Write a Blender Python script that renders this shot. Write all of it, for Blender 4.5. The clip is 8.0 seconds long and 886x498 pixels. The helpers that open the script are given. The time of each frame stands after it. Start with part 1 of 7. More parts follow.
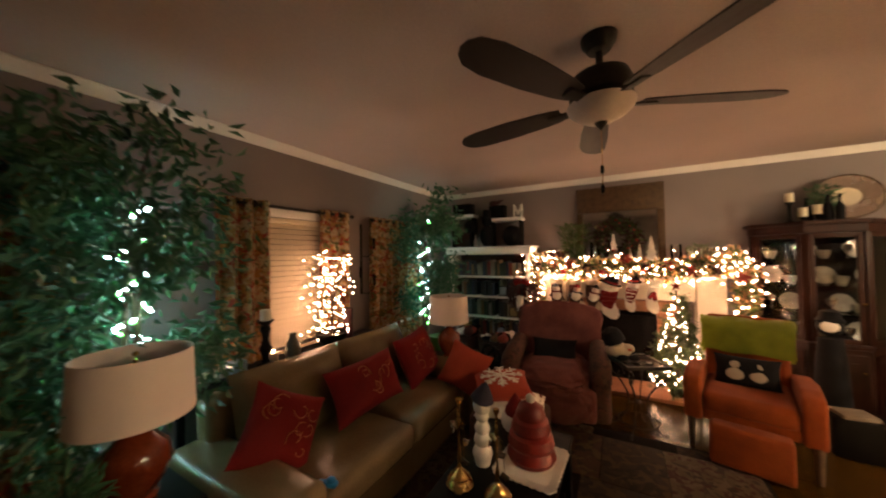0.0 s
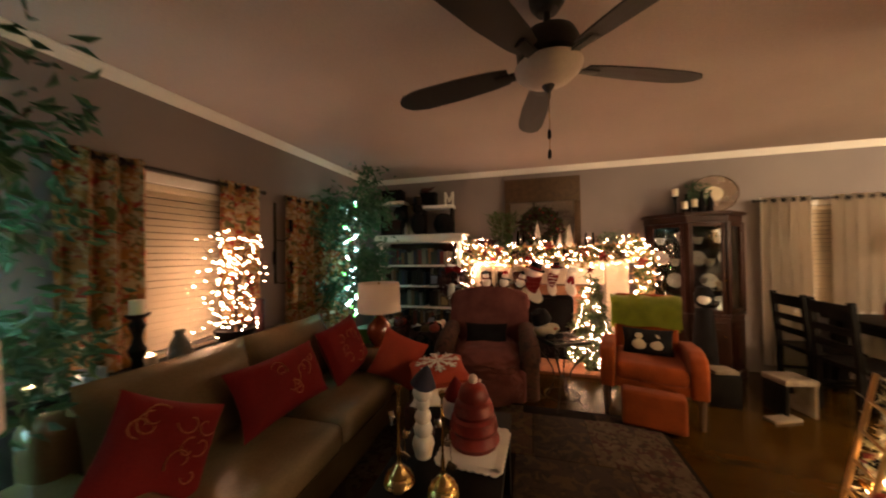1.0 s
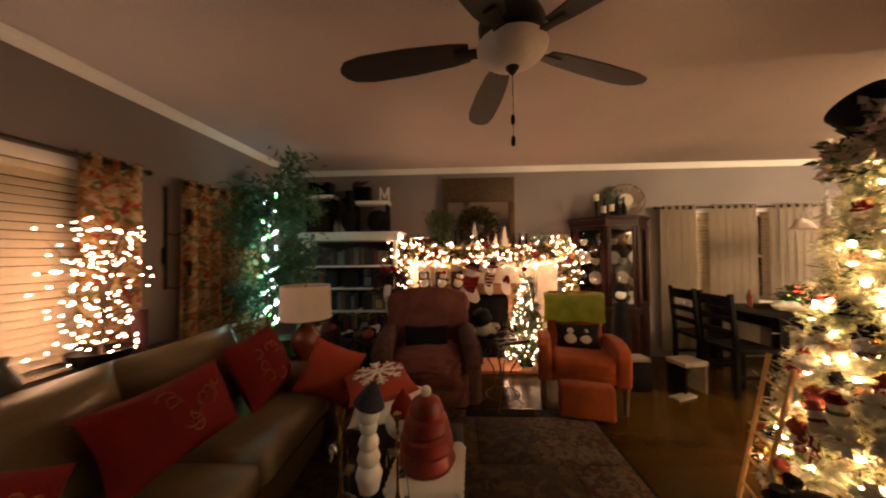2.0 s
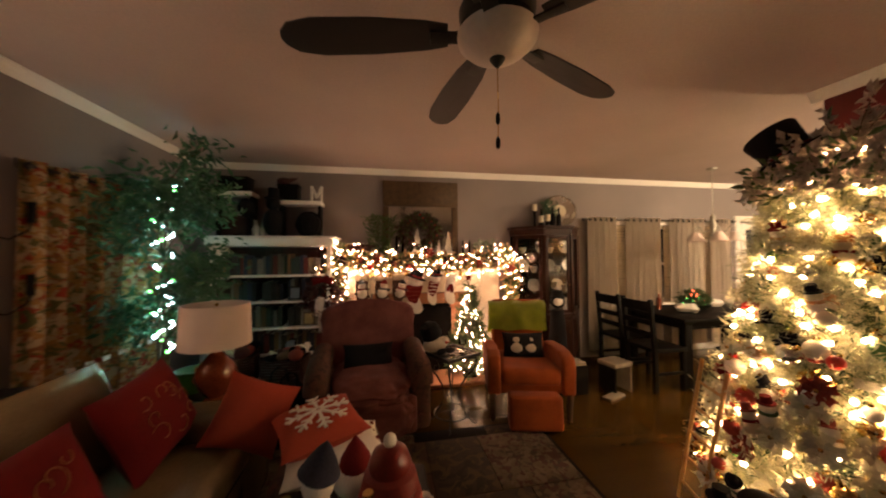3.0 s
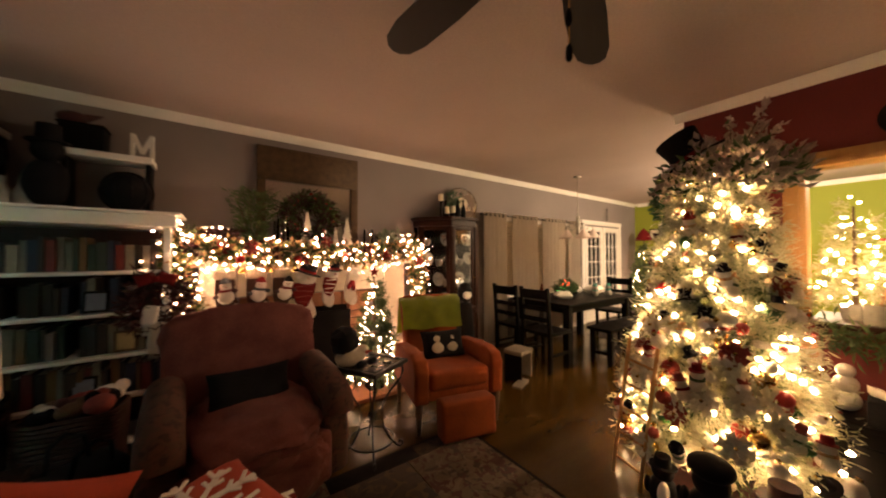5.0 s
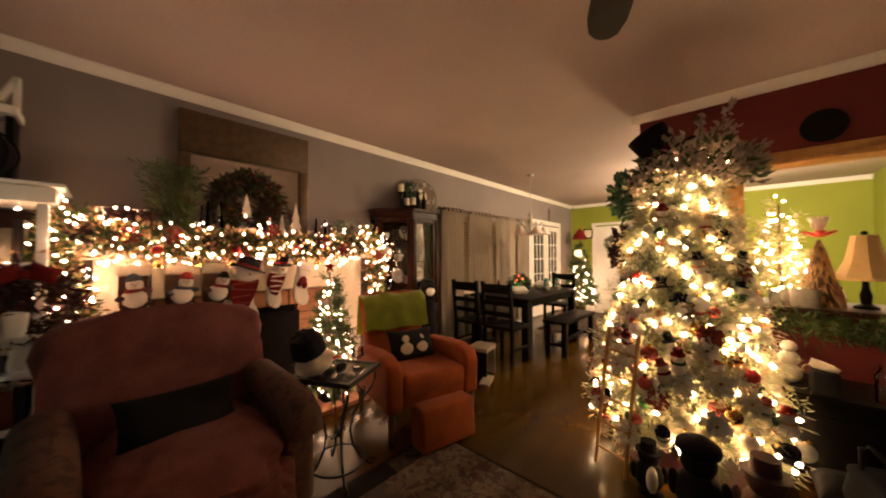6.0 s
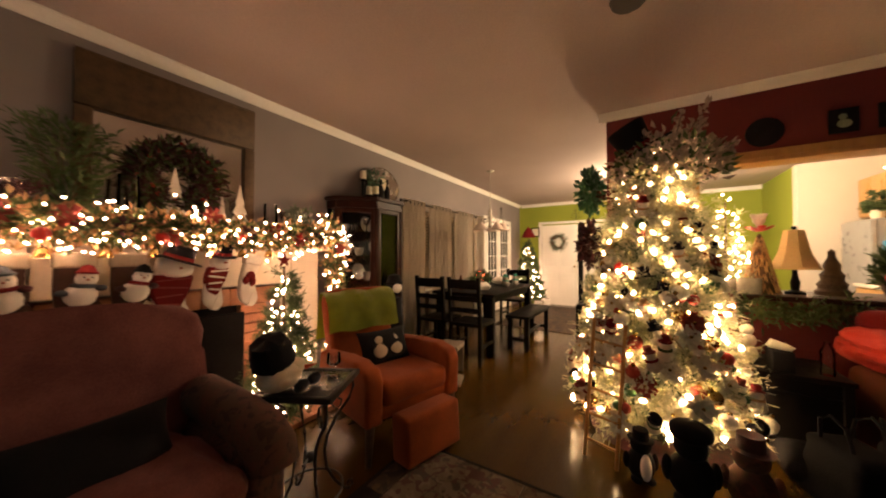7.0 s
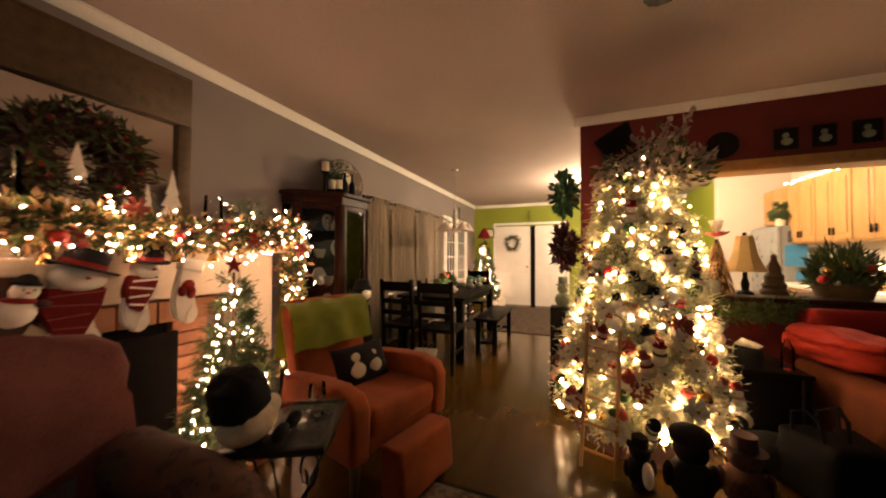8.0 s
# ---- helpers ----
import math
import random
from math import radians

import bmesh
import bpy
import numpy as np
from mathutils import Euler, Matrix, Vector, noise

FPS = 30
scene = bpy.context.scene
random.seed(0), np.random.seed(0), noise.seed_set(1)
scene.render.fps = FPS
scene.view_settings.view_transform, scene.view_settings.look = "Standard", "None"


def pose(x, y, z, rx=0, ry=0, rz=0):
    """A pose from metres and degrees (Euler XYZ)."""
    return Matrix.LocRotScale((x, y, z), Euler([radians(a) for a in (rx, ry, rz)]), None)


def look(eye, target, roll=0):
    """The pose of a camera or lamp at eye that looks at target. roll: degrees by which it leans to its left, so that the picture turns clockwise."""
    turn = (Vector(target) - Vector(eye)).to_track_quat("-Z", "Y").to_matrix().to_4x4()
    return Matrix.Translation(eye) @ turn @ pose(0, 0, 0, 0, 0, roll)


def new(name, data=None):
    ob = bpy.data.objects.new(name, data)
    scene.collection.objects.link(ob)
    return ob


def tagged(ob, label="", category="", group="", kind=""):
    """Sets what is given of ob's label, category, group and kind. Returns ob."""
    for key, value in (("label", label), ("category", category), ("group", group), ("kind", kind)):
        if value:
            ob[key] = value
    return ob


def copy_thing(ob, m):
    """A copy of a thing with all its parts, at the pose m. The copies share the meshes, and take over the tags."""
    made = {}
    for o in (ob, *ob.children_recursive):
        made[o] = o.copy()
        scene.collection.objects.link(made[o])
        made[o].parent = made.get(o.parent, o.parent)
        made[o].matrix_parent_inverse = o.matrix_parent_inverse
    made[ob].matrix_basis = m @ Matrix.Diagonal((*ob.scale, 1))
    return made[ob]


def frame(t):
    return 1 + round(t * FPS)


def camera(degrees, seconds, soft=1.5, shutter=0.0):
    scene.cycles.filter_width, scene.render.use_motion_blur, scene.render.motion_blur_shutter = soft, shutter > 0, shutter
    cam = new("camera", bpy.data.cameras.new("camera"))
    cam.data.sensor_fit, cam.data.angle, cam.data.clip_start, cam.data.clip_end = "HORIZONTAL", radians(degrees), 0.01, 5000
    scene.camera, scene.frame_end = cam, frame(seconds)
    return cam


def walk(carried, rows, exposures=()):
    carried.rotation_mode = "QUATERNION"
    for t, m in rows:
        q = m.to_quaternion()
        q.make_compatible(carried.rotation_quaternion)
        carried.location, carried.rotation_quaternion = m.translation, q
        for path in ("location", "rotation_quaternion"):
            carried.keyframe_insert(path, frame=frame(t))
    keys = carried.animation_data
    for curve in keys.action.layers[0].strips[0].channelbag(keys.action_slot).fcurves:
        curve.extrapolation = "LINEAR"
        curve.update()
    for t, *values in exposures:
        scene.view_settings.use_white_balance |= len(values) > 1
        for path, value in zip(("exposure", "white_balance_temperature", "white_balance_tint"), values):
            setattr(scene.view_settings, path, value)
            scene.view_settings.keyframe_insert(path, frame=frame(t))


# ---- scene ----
cam = camera(109.6, 8.0, soft=2.0, shutter=0.7)
PATH = [
    (0, (0.258, 0.394, 1.595), (-0.723, 2.137, 1.636), -1.0),
    (0.5, (0.188, 0.457, 1.527), (-0.586, 2.301, 1.561), -1.0),
    (1, (0.11, 0.536, 1.458), (-0.431, 2.462, 1.478), -0.9),
    (1.5, (0.035, 0.617, 1.411), (-0.282, 2.592, 1.429), -0.8),
    (3, (-0.207, 0.947, 1.483), (0.159, 2.912, 1.525), -0.4),
    (3.5, (-0.298, 1.089, 1.484), (0.282, 3.002, 1.534), -0.2),
    (4, (-0.383, 1.243, 1.46), (0.414, 3.076, 1.507), -0.2),
    (4.5, (-0.449, 1.402, 1.419), (0.535, 3.143, 1.461), -0.2),
    (6, (-0.588, 1.931, 1.316), (0.875, 3.294, 1.358), -0.1),
    (6.5, (-0.603, 2.102, 1.265), (0.979, 3.325, 1.311), -0.1),
    (7, (-0.603, 2.292, 1.254), (1.089, 3.357, 1.294), 0.0),
    (7.5, (-0.586, 2.473, 1.245), (1.194, 3.385, 1.281), 0.1),
    (8, (-0.545, 2.659, 1.284), (1.309, 3.408, 1.32), 0.1),
]
walk(cam, [(t, look(eye, target, roll)) for t, eye, target, roll in PATH], [(0, 1.28), (1.5, 1.22), (3, 1.16), (4.5, 1.08), (6.5, 1.04), (8, 0.95)])

# ---- light ----
BULB = 42.0          # glow of the warm string lights
COOL = 36.0          # glow of the cool lights on the ficus trunks
night = bpy.data.worlds.new("night")
night.use_nodes = True
night.node_tree.nodes["Background"].inputs[0].default_value = (0.05, 0.06, 0.1, 1)
night.node_tree.nodes["Background"].inputs[1].default_value = 0.05
scene.world = night


def lamp(name, kind, at, target, watts, colour, size):
    data = bpy.data.lights.new(name, kind)
    data.energy, data.color = watts, colour
    if kind == "AREA":
        data.size = size
    else:
        data.shadow_soft_size = size
    ob = new(name, data)
    ob.matrix_world = look(at, target)
    return ob


lamp("kitchen_light", "POINT", (4.5, 1.0, 2.47), (4.5, 1.001, 0), 78, (1.0, 0.72, 0.44), 0.1)
lamp("hall_light", "POINT", (5.3, 2.2, 2.28), (5.3, 2.201, 0), 132, (1.0, 0.72, 0.44), 0.1)
lamp("under_cabinet_light", "AREA", (3.9, -0.35, 1.42), (3.9, -0.36, 0), 5, (1.0, 0.8, 0.5), 0.4)

# ---- builders ----
RNG = np.random.default_rng(7)


def noise_mat(name, a, b, rough=0.6, metal=0.0, scale=6.0, fine=90.0, bump=0.15, stretch=(1, 1, 1), sheen=0.0, vary=0.0, coat=0.0, spec=0.5):
    m = bpy.data.materials.new(name)
    m.use_nodes = True
    nt = m.node_tree
    N, Lk = nt.nodes, nt.links
    p = N["Principled BSDF"]
    tc = N.new("ShaderNodeTexCoord")
    mp = N.new("ShaderNodeMapping")
    mp.inputs["Scale"].default_value = stretch
    Lk.new(tc.outputs["Object"], mp.inputs[0])
    big, small = N.new("ShaderNodeTexNoise"), N.new("ShaderNodeTexNoise")
    big.inputs["Scale"].default_value, big.inputs["Detail"].default_value = scale, 5
    small.inputs["Scale"].default_value, small.inputs["Detail"].default_value = fine, 3
    Lk.new(mp.outputs[0], big.inputs["Vector"])
    Lk.new(mp.outputs[0], small.inputs["Vector"])
    add = N.new("ShaderNodeMath")
    add.operation = "MULTIPLY_ADD"
    add.inputs[1].default_value, add.inputs[2].default_value = 0.45, 0.0
    Lk.new(small.outputs["Fac"], add.inputs[0])
    tot = N.new("ShaderNodeMath")
    tot.operation = "MULTIPLY_ADD"
    tot.inputs[1].default_value = 0.75
    Lk.new(big.outputs["Fac"], tot.inputs[0])
    Lk.new(add.outputs[0], tot.inputs[2])
    ramp = N.new("ShaderNodeValToRGB")
    ramp.color_ramp.elements[0].position, ramp.color_ramp.elements[1].position = 0.4, 0.8
    ramp.color_ramp.elements[0].color, ramp.color_ramp.elements[1].color = (*a, 1), (*b, 1)
    Lk.new(tot.outputs[0], ramp.inputs[0])
    out = ramp.outputs[0]
    if vary:
        info = N.new("ShaderNodeObjectInfo")
        hsv = N.new("ShaderNodeHueSaturation")
        mr = N.new("ShaderNodeMapRange")
        mr.inputs[3].default_value, mr.inputs[4].default_value = 1 - vary, 1 + vary
        Lk.new(info.outputs["Random"], mr.inputs[0])
        Lk.new(mr.outputs[0], hsv.inputs["Value"])
        Lk.new(out, hsv.inputs["Color"])
        out = hsv.outputs[0]
    Lk.new(out, p.inputs["Base Color"])
    rr = N.new("ShaderNodeMapRange")
    rr.inputs[3].default_value, rr.inputs[4].default_value = max(rough - 0.12, 0.02), min(rough + 0.12, 1)
    Lk.new(big.outputs["Fac"], rr.inputs[0])
    Lk.new(rr.outputs[0], p.inputs["Roughness"])
    p.inputs["Metallic"].default_value = metal
    p.inputs["Sheen Weight"].default_value = sheen
    p.inputs["Specular IOR Level"].default_value = spec
    p.inputs["Coat Weight"].default_value = coat
    if bump:
        bp = N.new("ShaderNodeBump")
        bp.inputs["Strength"].default_value, bp.inputs["Distance"].default_value = bump, 0.01
        Lk.new(tot.outputs[0], bp.inputs["Height"])
        Lk.new(bp.outputs[0], p.inputs["Normal"])
    return m


def plain_mat(name, c, rough=0.5, metal=0.0):
    return noise_mat(name, tuple(v * 0.82 for v in c), tuple(min(v * 1.12, 1) for v in c), rough, metal, 9, 60, 0.06)


def glow_mat(name, c, strength):
    m = bpy.data.materials.new(name)
    m.use_nodes = True
    p = m.node_tree.nodes["Principled BSDF"]
    p.inputs["Base Color"].default_value = (*c, 1)
    p.inputs["Emission Color"].default_value = (*c, 1)
    p.inputs["Emission Strength"].default_value = strength
    return m


def glass_mat(name, c=(0.9, 0.95, 0.95), rough=0.02):
    m = bpy.data.materials.new(name)
    m.use_nodes = True
    N, Lk = m.node_tree.nodes, m.node_tree.links
    p = N["Principled BSDF"]
    p.inputs["Base Color"].default_value = (*c, 1)
    p.inputs["Roughness"].default_value = rough
    t = N.new("ShaderNodeBsdfTransparent")
    mix, fr = N.new("ShaderNodeMixShader"), N.new("ShaderNodeFresnel")
    g = N.new("ShaderNodeBsdfGlossy")
    g.inputs["Roughness"].default_value = rough
    fr.inputs[0].default_value = 1.45
    Lk.new(fr.outputs[0], mix.inputs[0])
    Lk.new(t.outputs[0], mix.inputs[1])
    Lk.new(g.outputs[0], mix.inputs[2])
    Lk.new(mix.outputs[0], N["Material Output"].inputs[0])
    return m


def spot_mat(name, ground, spots, scale, rough=0.85, cut=0.5, stretch=(1, 1, 1)):
    """Printed cloth: a ground with blotches of several colours."""
    m = noise_mat(name, tuple(v * 0.85 for v in ground), ground, rough, 0, 3, 160, 0.25)
    N, Lk = m.node_tree.nodes, m.node_tree.links
    p = N["Principled BSDF"]
    last = p.inputs["Base Color"].links[0].from_socket
    tc, mp = N.new("ShaderNodeTexCoord"), N.new("ShaderNodeMapping")
    mp.inputs["Scale"].default_value = stretch
    Lk.new(tc.outputs["Object"], mp.inputs[0])
    for i, c in enumerate(spots):
        n = N.new("ShaderNodeTexNoise")
        n.inputs["Scale"].default_value, n.inputs["Detail"].default_value, n.inputs["Distortion"].default_value = scale * (1 + 0.17 * i), 2.5, 1.2
        off = N.new("ShaderNodeVectorMath")
        off.inputs[1].default_value = (3.7 * i, 1.9 * i, 5.1 * i)
        Lk.new(mp.outputs[0], off.inputs[0])
        Lk.new(off.outputs[0], n.inputs["Vector"])
        r = N.new("ShaderNodeValToRGB")
        r.color_ramp.elements[0].position, r.color_ramp.elements[1].position = cut, cut + 0.05
        Lk.new(n.outputs["Fac"], r.inputs[0])
        mx = N.new("ShaderNodeMix")
        mx.data_type = "RGBA"
        Lk.new(r.outputs[0], mx.inputs[0])
        Lk.new(last, mx.inputs[6])
        mx.inputs[7].default_value = (*c, 1)
        last = mx.outputs[2]
    Lk.new(last, p.inputs["Base Color"])
    return m


def part(name, b, material, parent=None, label="", smooth=40):
    me = bpy.data.meshes.new(name)
    if isinstance(b, tuple):
        me.from_pydata(*b)
    else:
        bmesh.ops.recalc_face_normals(b, faces=b.faces)
        b.to_mesh(me)
        b.free()
    if smooth:
        me.polygons.foreach_set("use_smooth", [True] * len(me.polygons))
        me.set_sharp_from_angle(angle=radians(smooth))
    me.materials.append(material)
    ob = new(name, me)
    if parent is not None:
        ob.parent = parent
    if label:
        ob["label"] = label
    return ob


def again(ob, m, parent=None):
    """Another piece on the same mesh."""
    o = new(ob.name.split(".")[0], ob.data)
    o.parent = parent
    o.matrix_basis = m
    return o


def thing(name, label, category, m=None, group="", kind=""):
    ob = new(name)
    ob.empty_display_size = 0.05
    ob.matrix_basis = m if m is not None else Matrix()
    return tagged(ob, label, category, group, kind)


def solid(name, b, material, label, category="", kind="", group="", m=None, smooth=40):
    ob = part(name, b, material, None, "", smooth)
    if m is not None:
        ob.matrix_basis = m
    return tagged(ob, label, category, group, kind)


def nb():
    return bmesh.new()


def box(b, c, s, bev=0.0, rz=0.0, rx=0.0, ry=0.0, seg=2):
    t = bmesh.new()
    bmesh.ops.create_cube(t, size=1)
    bmesh.ops.scale(t, vec=s, verts=t.verts)
    if bev:
        bmesh.ops.bevel(t, geom=t.edges[:], offset=min(bev, min(s) * 0.49), segments=seg, profile=0.6, affect="EDGES")
    t.transform(pose(*c, rx, ry, rz))
    return join(b, t)


def join(b, t):
    me = bpy.data.meshes.new("tmp")
    t.to_mesh(me)
    t.free()
    b.from_mesh(me)
    bpy.data.meshes.remove(me)
    return b


def cyl(b, c, r1, r2, h, seg=20, rx=0, ry=0, rz=0):
    """A cone or cylinder whose foot is at c."""
    t = bmesh.new()
    bmesh.ops.create_cone(t, cap_ends=True, segments=seg, radius1=r1, radius2=max(r2, 0.0005), depth=h)
    bmesh.ops.translate(t, vec=(0, 0, h / 2), verts=t.verts)
    t.transform(pose(*c, rx, ry, rz))
    return join(b, t)


def lathe(b, prof, c=(0, 0, 0), seg=24, sx=1.0, sy=1.0):
    rings = []
    for r, z in prof:
        rings.append([b.verts.new((c[0] + sx * r * math.cos(2 * math.pi * i / seg), c[1] + sy * r * math.sin(2 * math.pi * i / seg), c[2] + z)) for i in range(seg)])
    for lo, hi in zip(rings, rings[1:]):
        for i in range(seg):
            b.faces.new((lo[i], lo[(i + 1) % seg], hi[(i + 1) % seg], hi[i]))
    for ring in (rings[0], rings[-1]):
        b.faces.new(ring)
    return b


def ball(b, c, r, s=(1, 1, 1), sub=2):
    t = bmesh.new()
    bmesh.ops.create_icosphere(t, subdivisions=sub, radius=r)
    bmesh.ops.scale(t, vec=s, verts=t.verts)
    bmesh.ops.translate(t, vec=c, verts=t.verts)
    return join(b, t)


def tube(b, pts, r, seg=6, r2=None):
    pts = [Vector(p) for p in pts]
    rings = []
    for i, p in enumerate(pts):
        d = (pts[min(i + 1, len(pts) - 1)] - pts[max(i - 1, 0)]).normalized()
        u = d.orthogonal().normalized() if abs(d.z) < 0.99 else Vector((1, 0, 0))
        v = d.cross(u)
        k = r if r2 is None else r + (r2 - r) * i / (len(pts) - 1)
        rings.append([b.verts.new(p + k * (math.cos(a) * u + math.sin(a) * v)) for a in (2 * math.pi * j / seg for j in range(seg))])
    for lo, hi in zip(rings, rings[1:]):
        # keep rings aligned so tubes don't twist
        k = min(range(seg), key=lambda q: (hi[q].co - lo[0].co).length)
        for j in range(seg):
            try:
                b.faces.new((lo[j], lo[(j + 1) % seg], hi[(j + 1 + k) % seg], hi[(j + k) % seg]))
            except ValueError:
                pass
    for ring in (rings[0], rings[-1]):
        b.faces.new(ring)
    return b


def pillow(b, s, m=None, n=14, pinch=0.32, lump=0.006, seed=0):
    """A stuffed cushion in its own xy plane, thick along z."""
    t = bmesh.new()
    bmesh.ops.create_grid(t, x_segments=n, y_segments=n, size=1)
    top = [v.co.copy() for v in t.verts]
    faces = [[v.index for v in f.verts] for f in t.faces]
    t.free()
    t = bmesh.new()
    sides = []
    for sign in (1, -1):
        vs = []
        for p in top:
            u, v = p.x, p.y
            e = max(0, (1 - abs(u) ** 2.6)) ** 0.5 * max(0, (1 - abs(v) ** 2.6)) ** 0.5
            pull = 1 - 0.10 * (abs(u * v)) * 0 - pinch * 0.25 * (1 - abs(v) ** 2) * (abs(u) > 0.2) * abs(u) ** 3
            pull2 = 1 - pinch * 0.25 * (1 - abs(u) ** 2) * abs(v) ** 3
            z = sign * (0.5 * s[2] * e + lump * noise.noise((u * 2 + seed, v * 2, sign * 3 + seed)) * e)
            vs.append(t.verts.new((0.5 * s[0] * u * pull, 0.5 * s[1] * v * pull2, z)))
        sides.append(vs)
    for k, vs in enumerate(sides):
        for f in faces:
            t.faces.new([vs[i] for i in (f if k == 0 else f[::-1])])
    bmesh.ops.remove_doubles(t, verts=t.verts, dist=0.0015)
    if m is not None:
        t.transform(m)
    return join(b, t)


def soft_roll(s, seed):
    """A plump folded bundle of cloth with loose creases."""
    t = ball(nb(), (0, 0, 0), 1.0, sub=5)
    for v in t.verts:
        x, y, z = (math.copysign(abs(c) ** 0.72, c) for c in v.co)
        crease = 0.10 * noise.noise((x * 2.2 + seed, y * 3.1, z * 2.4)) + 0.05 * noise.noise((x * 5 + seed, y * 7, z * 5)) - 0.09 * max(0.0, 1 - abs(z - 0.15 - 0.12 * math.sin(3 * x + seed)) * 7)
        v.co = Vector((x * s[0] / 2, y * s[1] / 2, z * s[2] / 2)) * (1 + crease)
    return t


def leaves(base, way, length, width, bend=0.25):
    """Many small pointed leaves, as one mesh: feet, directions, lengths and widths."""
    n = len(base)
    way = way / np.linalg.norm(way, axis=1, keepdims=True)
    ref = RNG.normal(size=(n, 3))
    side = np.cross(way, ref)
    side /= np.linalg.norm(side, axis=1, keepdims=True) + 1e-9
    up = np.cross(side, way)
    L, W = np.reshape(length, (-1, 1)) * np.ones((n, 1)), np.reshape(width, (-1, 1)) * np.ones((n, 1))
    mid = base + way * L * 0.5 + up * L * bend * 0.3
    tip = base + way * L - up * L * bend * 0.3
    v = np.stack([base, mid + side * W * 0.5, tip, mid - side * W * 0.5], axis=1).reshape(-1, 3)
    f = np.arange(4 * n).reshape(-1, 4)
    f = np.concatenate([f[:, [0, 1, 2]], f[:, [0, 2, 3]]])
    return v.tolist(), [], f.tolist()


def merged(*meshes):
    v, f, k = [], [], 0
    for a, _, c in meshes:
        v += a
        f += [[i + k for i in q] for q in c]
        k += len(a)
    return v, [], f


def bulbs(points, parent, material, r=0.009, name="bulb"):
    b = nb()
    bmesh.ops.create_icosphere(b, subdivisions=1, radius=r)
    bmesh.ops.scale(b, vec=(1, 1, 1.5), verts=b.verts)
    first = part(name, b, material, parent, smooth=0)
    first.matrix_basis = Matrix.Translation(points[0])
    for p in points[1:]:
        again(first, Matrix.Translation(p) @ pose(0, 0, 0, RNG.uniform(0, 180), RNG.uniform(0, 180), 0), parent)


# ---- materials ----
M_WALL = noise_mat("grey_paint", (0.195, 0.166, 0.165), (0.25, 0.215, 0.21), 0.8, 0, 1.2, 140, 0.06)
M_RED = noise_mat("red_paint", (0.10, 0.012, 0.013), (0.15, 0.018, 0.018), 0.75, 0, 1.3, 120, 0.08)
M_GREEN = noise_mat("lime_paint", (0.20, 0.24, 0.02), (0.26, 0.30, 0.03), 0.75, 0, 1.2, 120, 0.06)
M_CREAM = noise_mat("cream_paint", (0.54, 0.49, 0.41), (0.62, 0.57, 0.48), 0.75, 0, 1.2, 120, 0.06)
M_CEIL = noise_mat("ceiling_paint", (0.47, 0.385, 0.36), (0.57, 0.47, 0.44), 0.9, 0, 1.0, 70, 0.25)
M_TRIM = noise_mat("white_trim", (0.74, 0.71, 0.67), (0.84, 0.81, 0.77), 0.45, 0, 2, 60, 0.04)
M_FLOOR = noise_mat("dark_plank_floor", (0.040, 0.0195, 0.0022), (0.058, 0.029, 0.004), 0.2, 0, 1.3, 22, 0.012, (1, 5, 1), spec=0.22)
M_LEATHER = noise_mat("tan_leather", (0.13, 0.093, 0.048), (0.2, 0.145, 0.078), 0.2, 0, 4, 110, 0.16)
M_MAUVE = noise_mat("mauve_plush", (0.105, 0.034, 0.033), (0.2, 0.072, 0.064), 0.9, 0, 7, 150, 0.5, sheen=0.05, spec=0.12)
M_BROWNPLUSH = spot_mat("brown_tapestry", (0.095, 0.032, 0.021), [(0.04, 0.014, 0.010), (0.07, 0.03, 0.018)], 14)
M_ORANGE = noise_mat("rust_velvet", (0.17, 0.036, 0.009), (0.30, 0.068, 0.016), 0.88, 0, 6, 150, 0.4, sheen=0.05, spec=0.15)
M_LIME = noise_mat("lime_fleece", (0.19, 0.225, 0.010), (0.31, 0.345, 0.02), 0.95, 0, 9, 190, 0.8, sheen=0.3)
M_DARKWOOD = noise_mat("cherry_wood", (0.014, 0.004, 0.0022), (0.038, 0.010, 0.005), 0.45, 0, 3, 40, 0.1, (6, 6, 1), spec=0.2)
M_BLACKWOOD = noise_mat("black_painted_wood", (0.002, 0.0017, 0.0017), (0.005, 0.004, 0.0035), 0.5, 0, 3, 40, 0.1, (6, 6, 1), spec=0.1)
M_OAK = noise_mat("oak_wood", (0.36, 0.19, 0.065), (0.50, 0.28, 0.10), 0.45, 0, 3, 40, 0.12, (7, 7, 1))
M_BLACK = noise_mat("black_cloth", (0.003, 0.003, 0.004), (0.01, 0.009, 0.011), 0.9, 0, 8, 150, 0.3, spec=0.2)
M_IRON = noise_mat("black_iron", (0.012, 0.011, 0.01), (0.035, 0.03, 0.026), 0.45, 0.6, 12, 120, 0.2)
M_BRASS = noise_mat("brass", (0.55, 0.36, 0.12), (0.72, 0.5, 0.2), 0.25, 1.0, 10, 90, 0.05)
M_GOLD = noise_mat("gilt_wood", (0.05, 0.028, 0.014), (0.11, 0.065, 0.03), 0.5, 0.25, 18, 90, 0.5)
M_WHITE = noise_mat("white_cloth", (0.66, 0.62, 0.56), (0.8, 0.76, 0.7), 0.9, 0, 6, 160, 0.5)
M_SHADE = noise_mat("linen_shade", (0.68, 0.57, 0.52), (0.78, 0.67, 0.61), 0.9, 0, 4, 220, 0.3)
M_CERAMIC = noise_mat("red_glazed_ceramic", (0.10, 0.016, 0.006), (0.19, 0.038, 0.013), 0.18, 0, 10, 60, 0.05, coat=0.5)
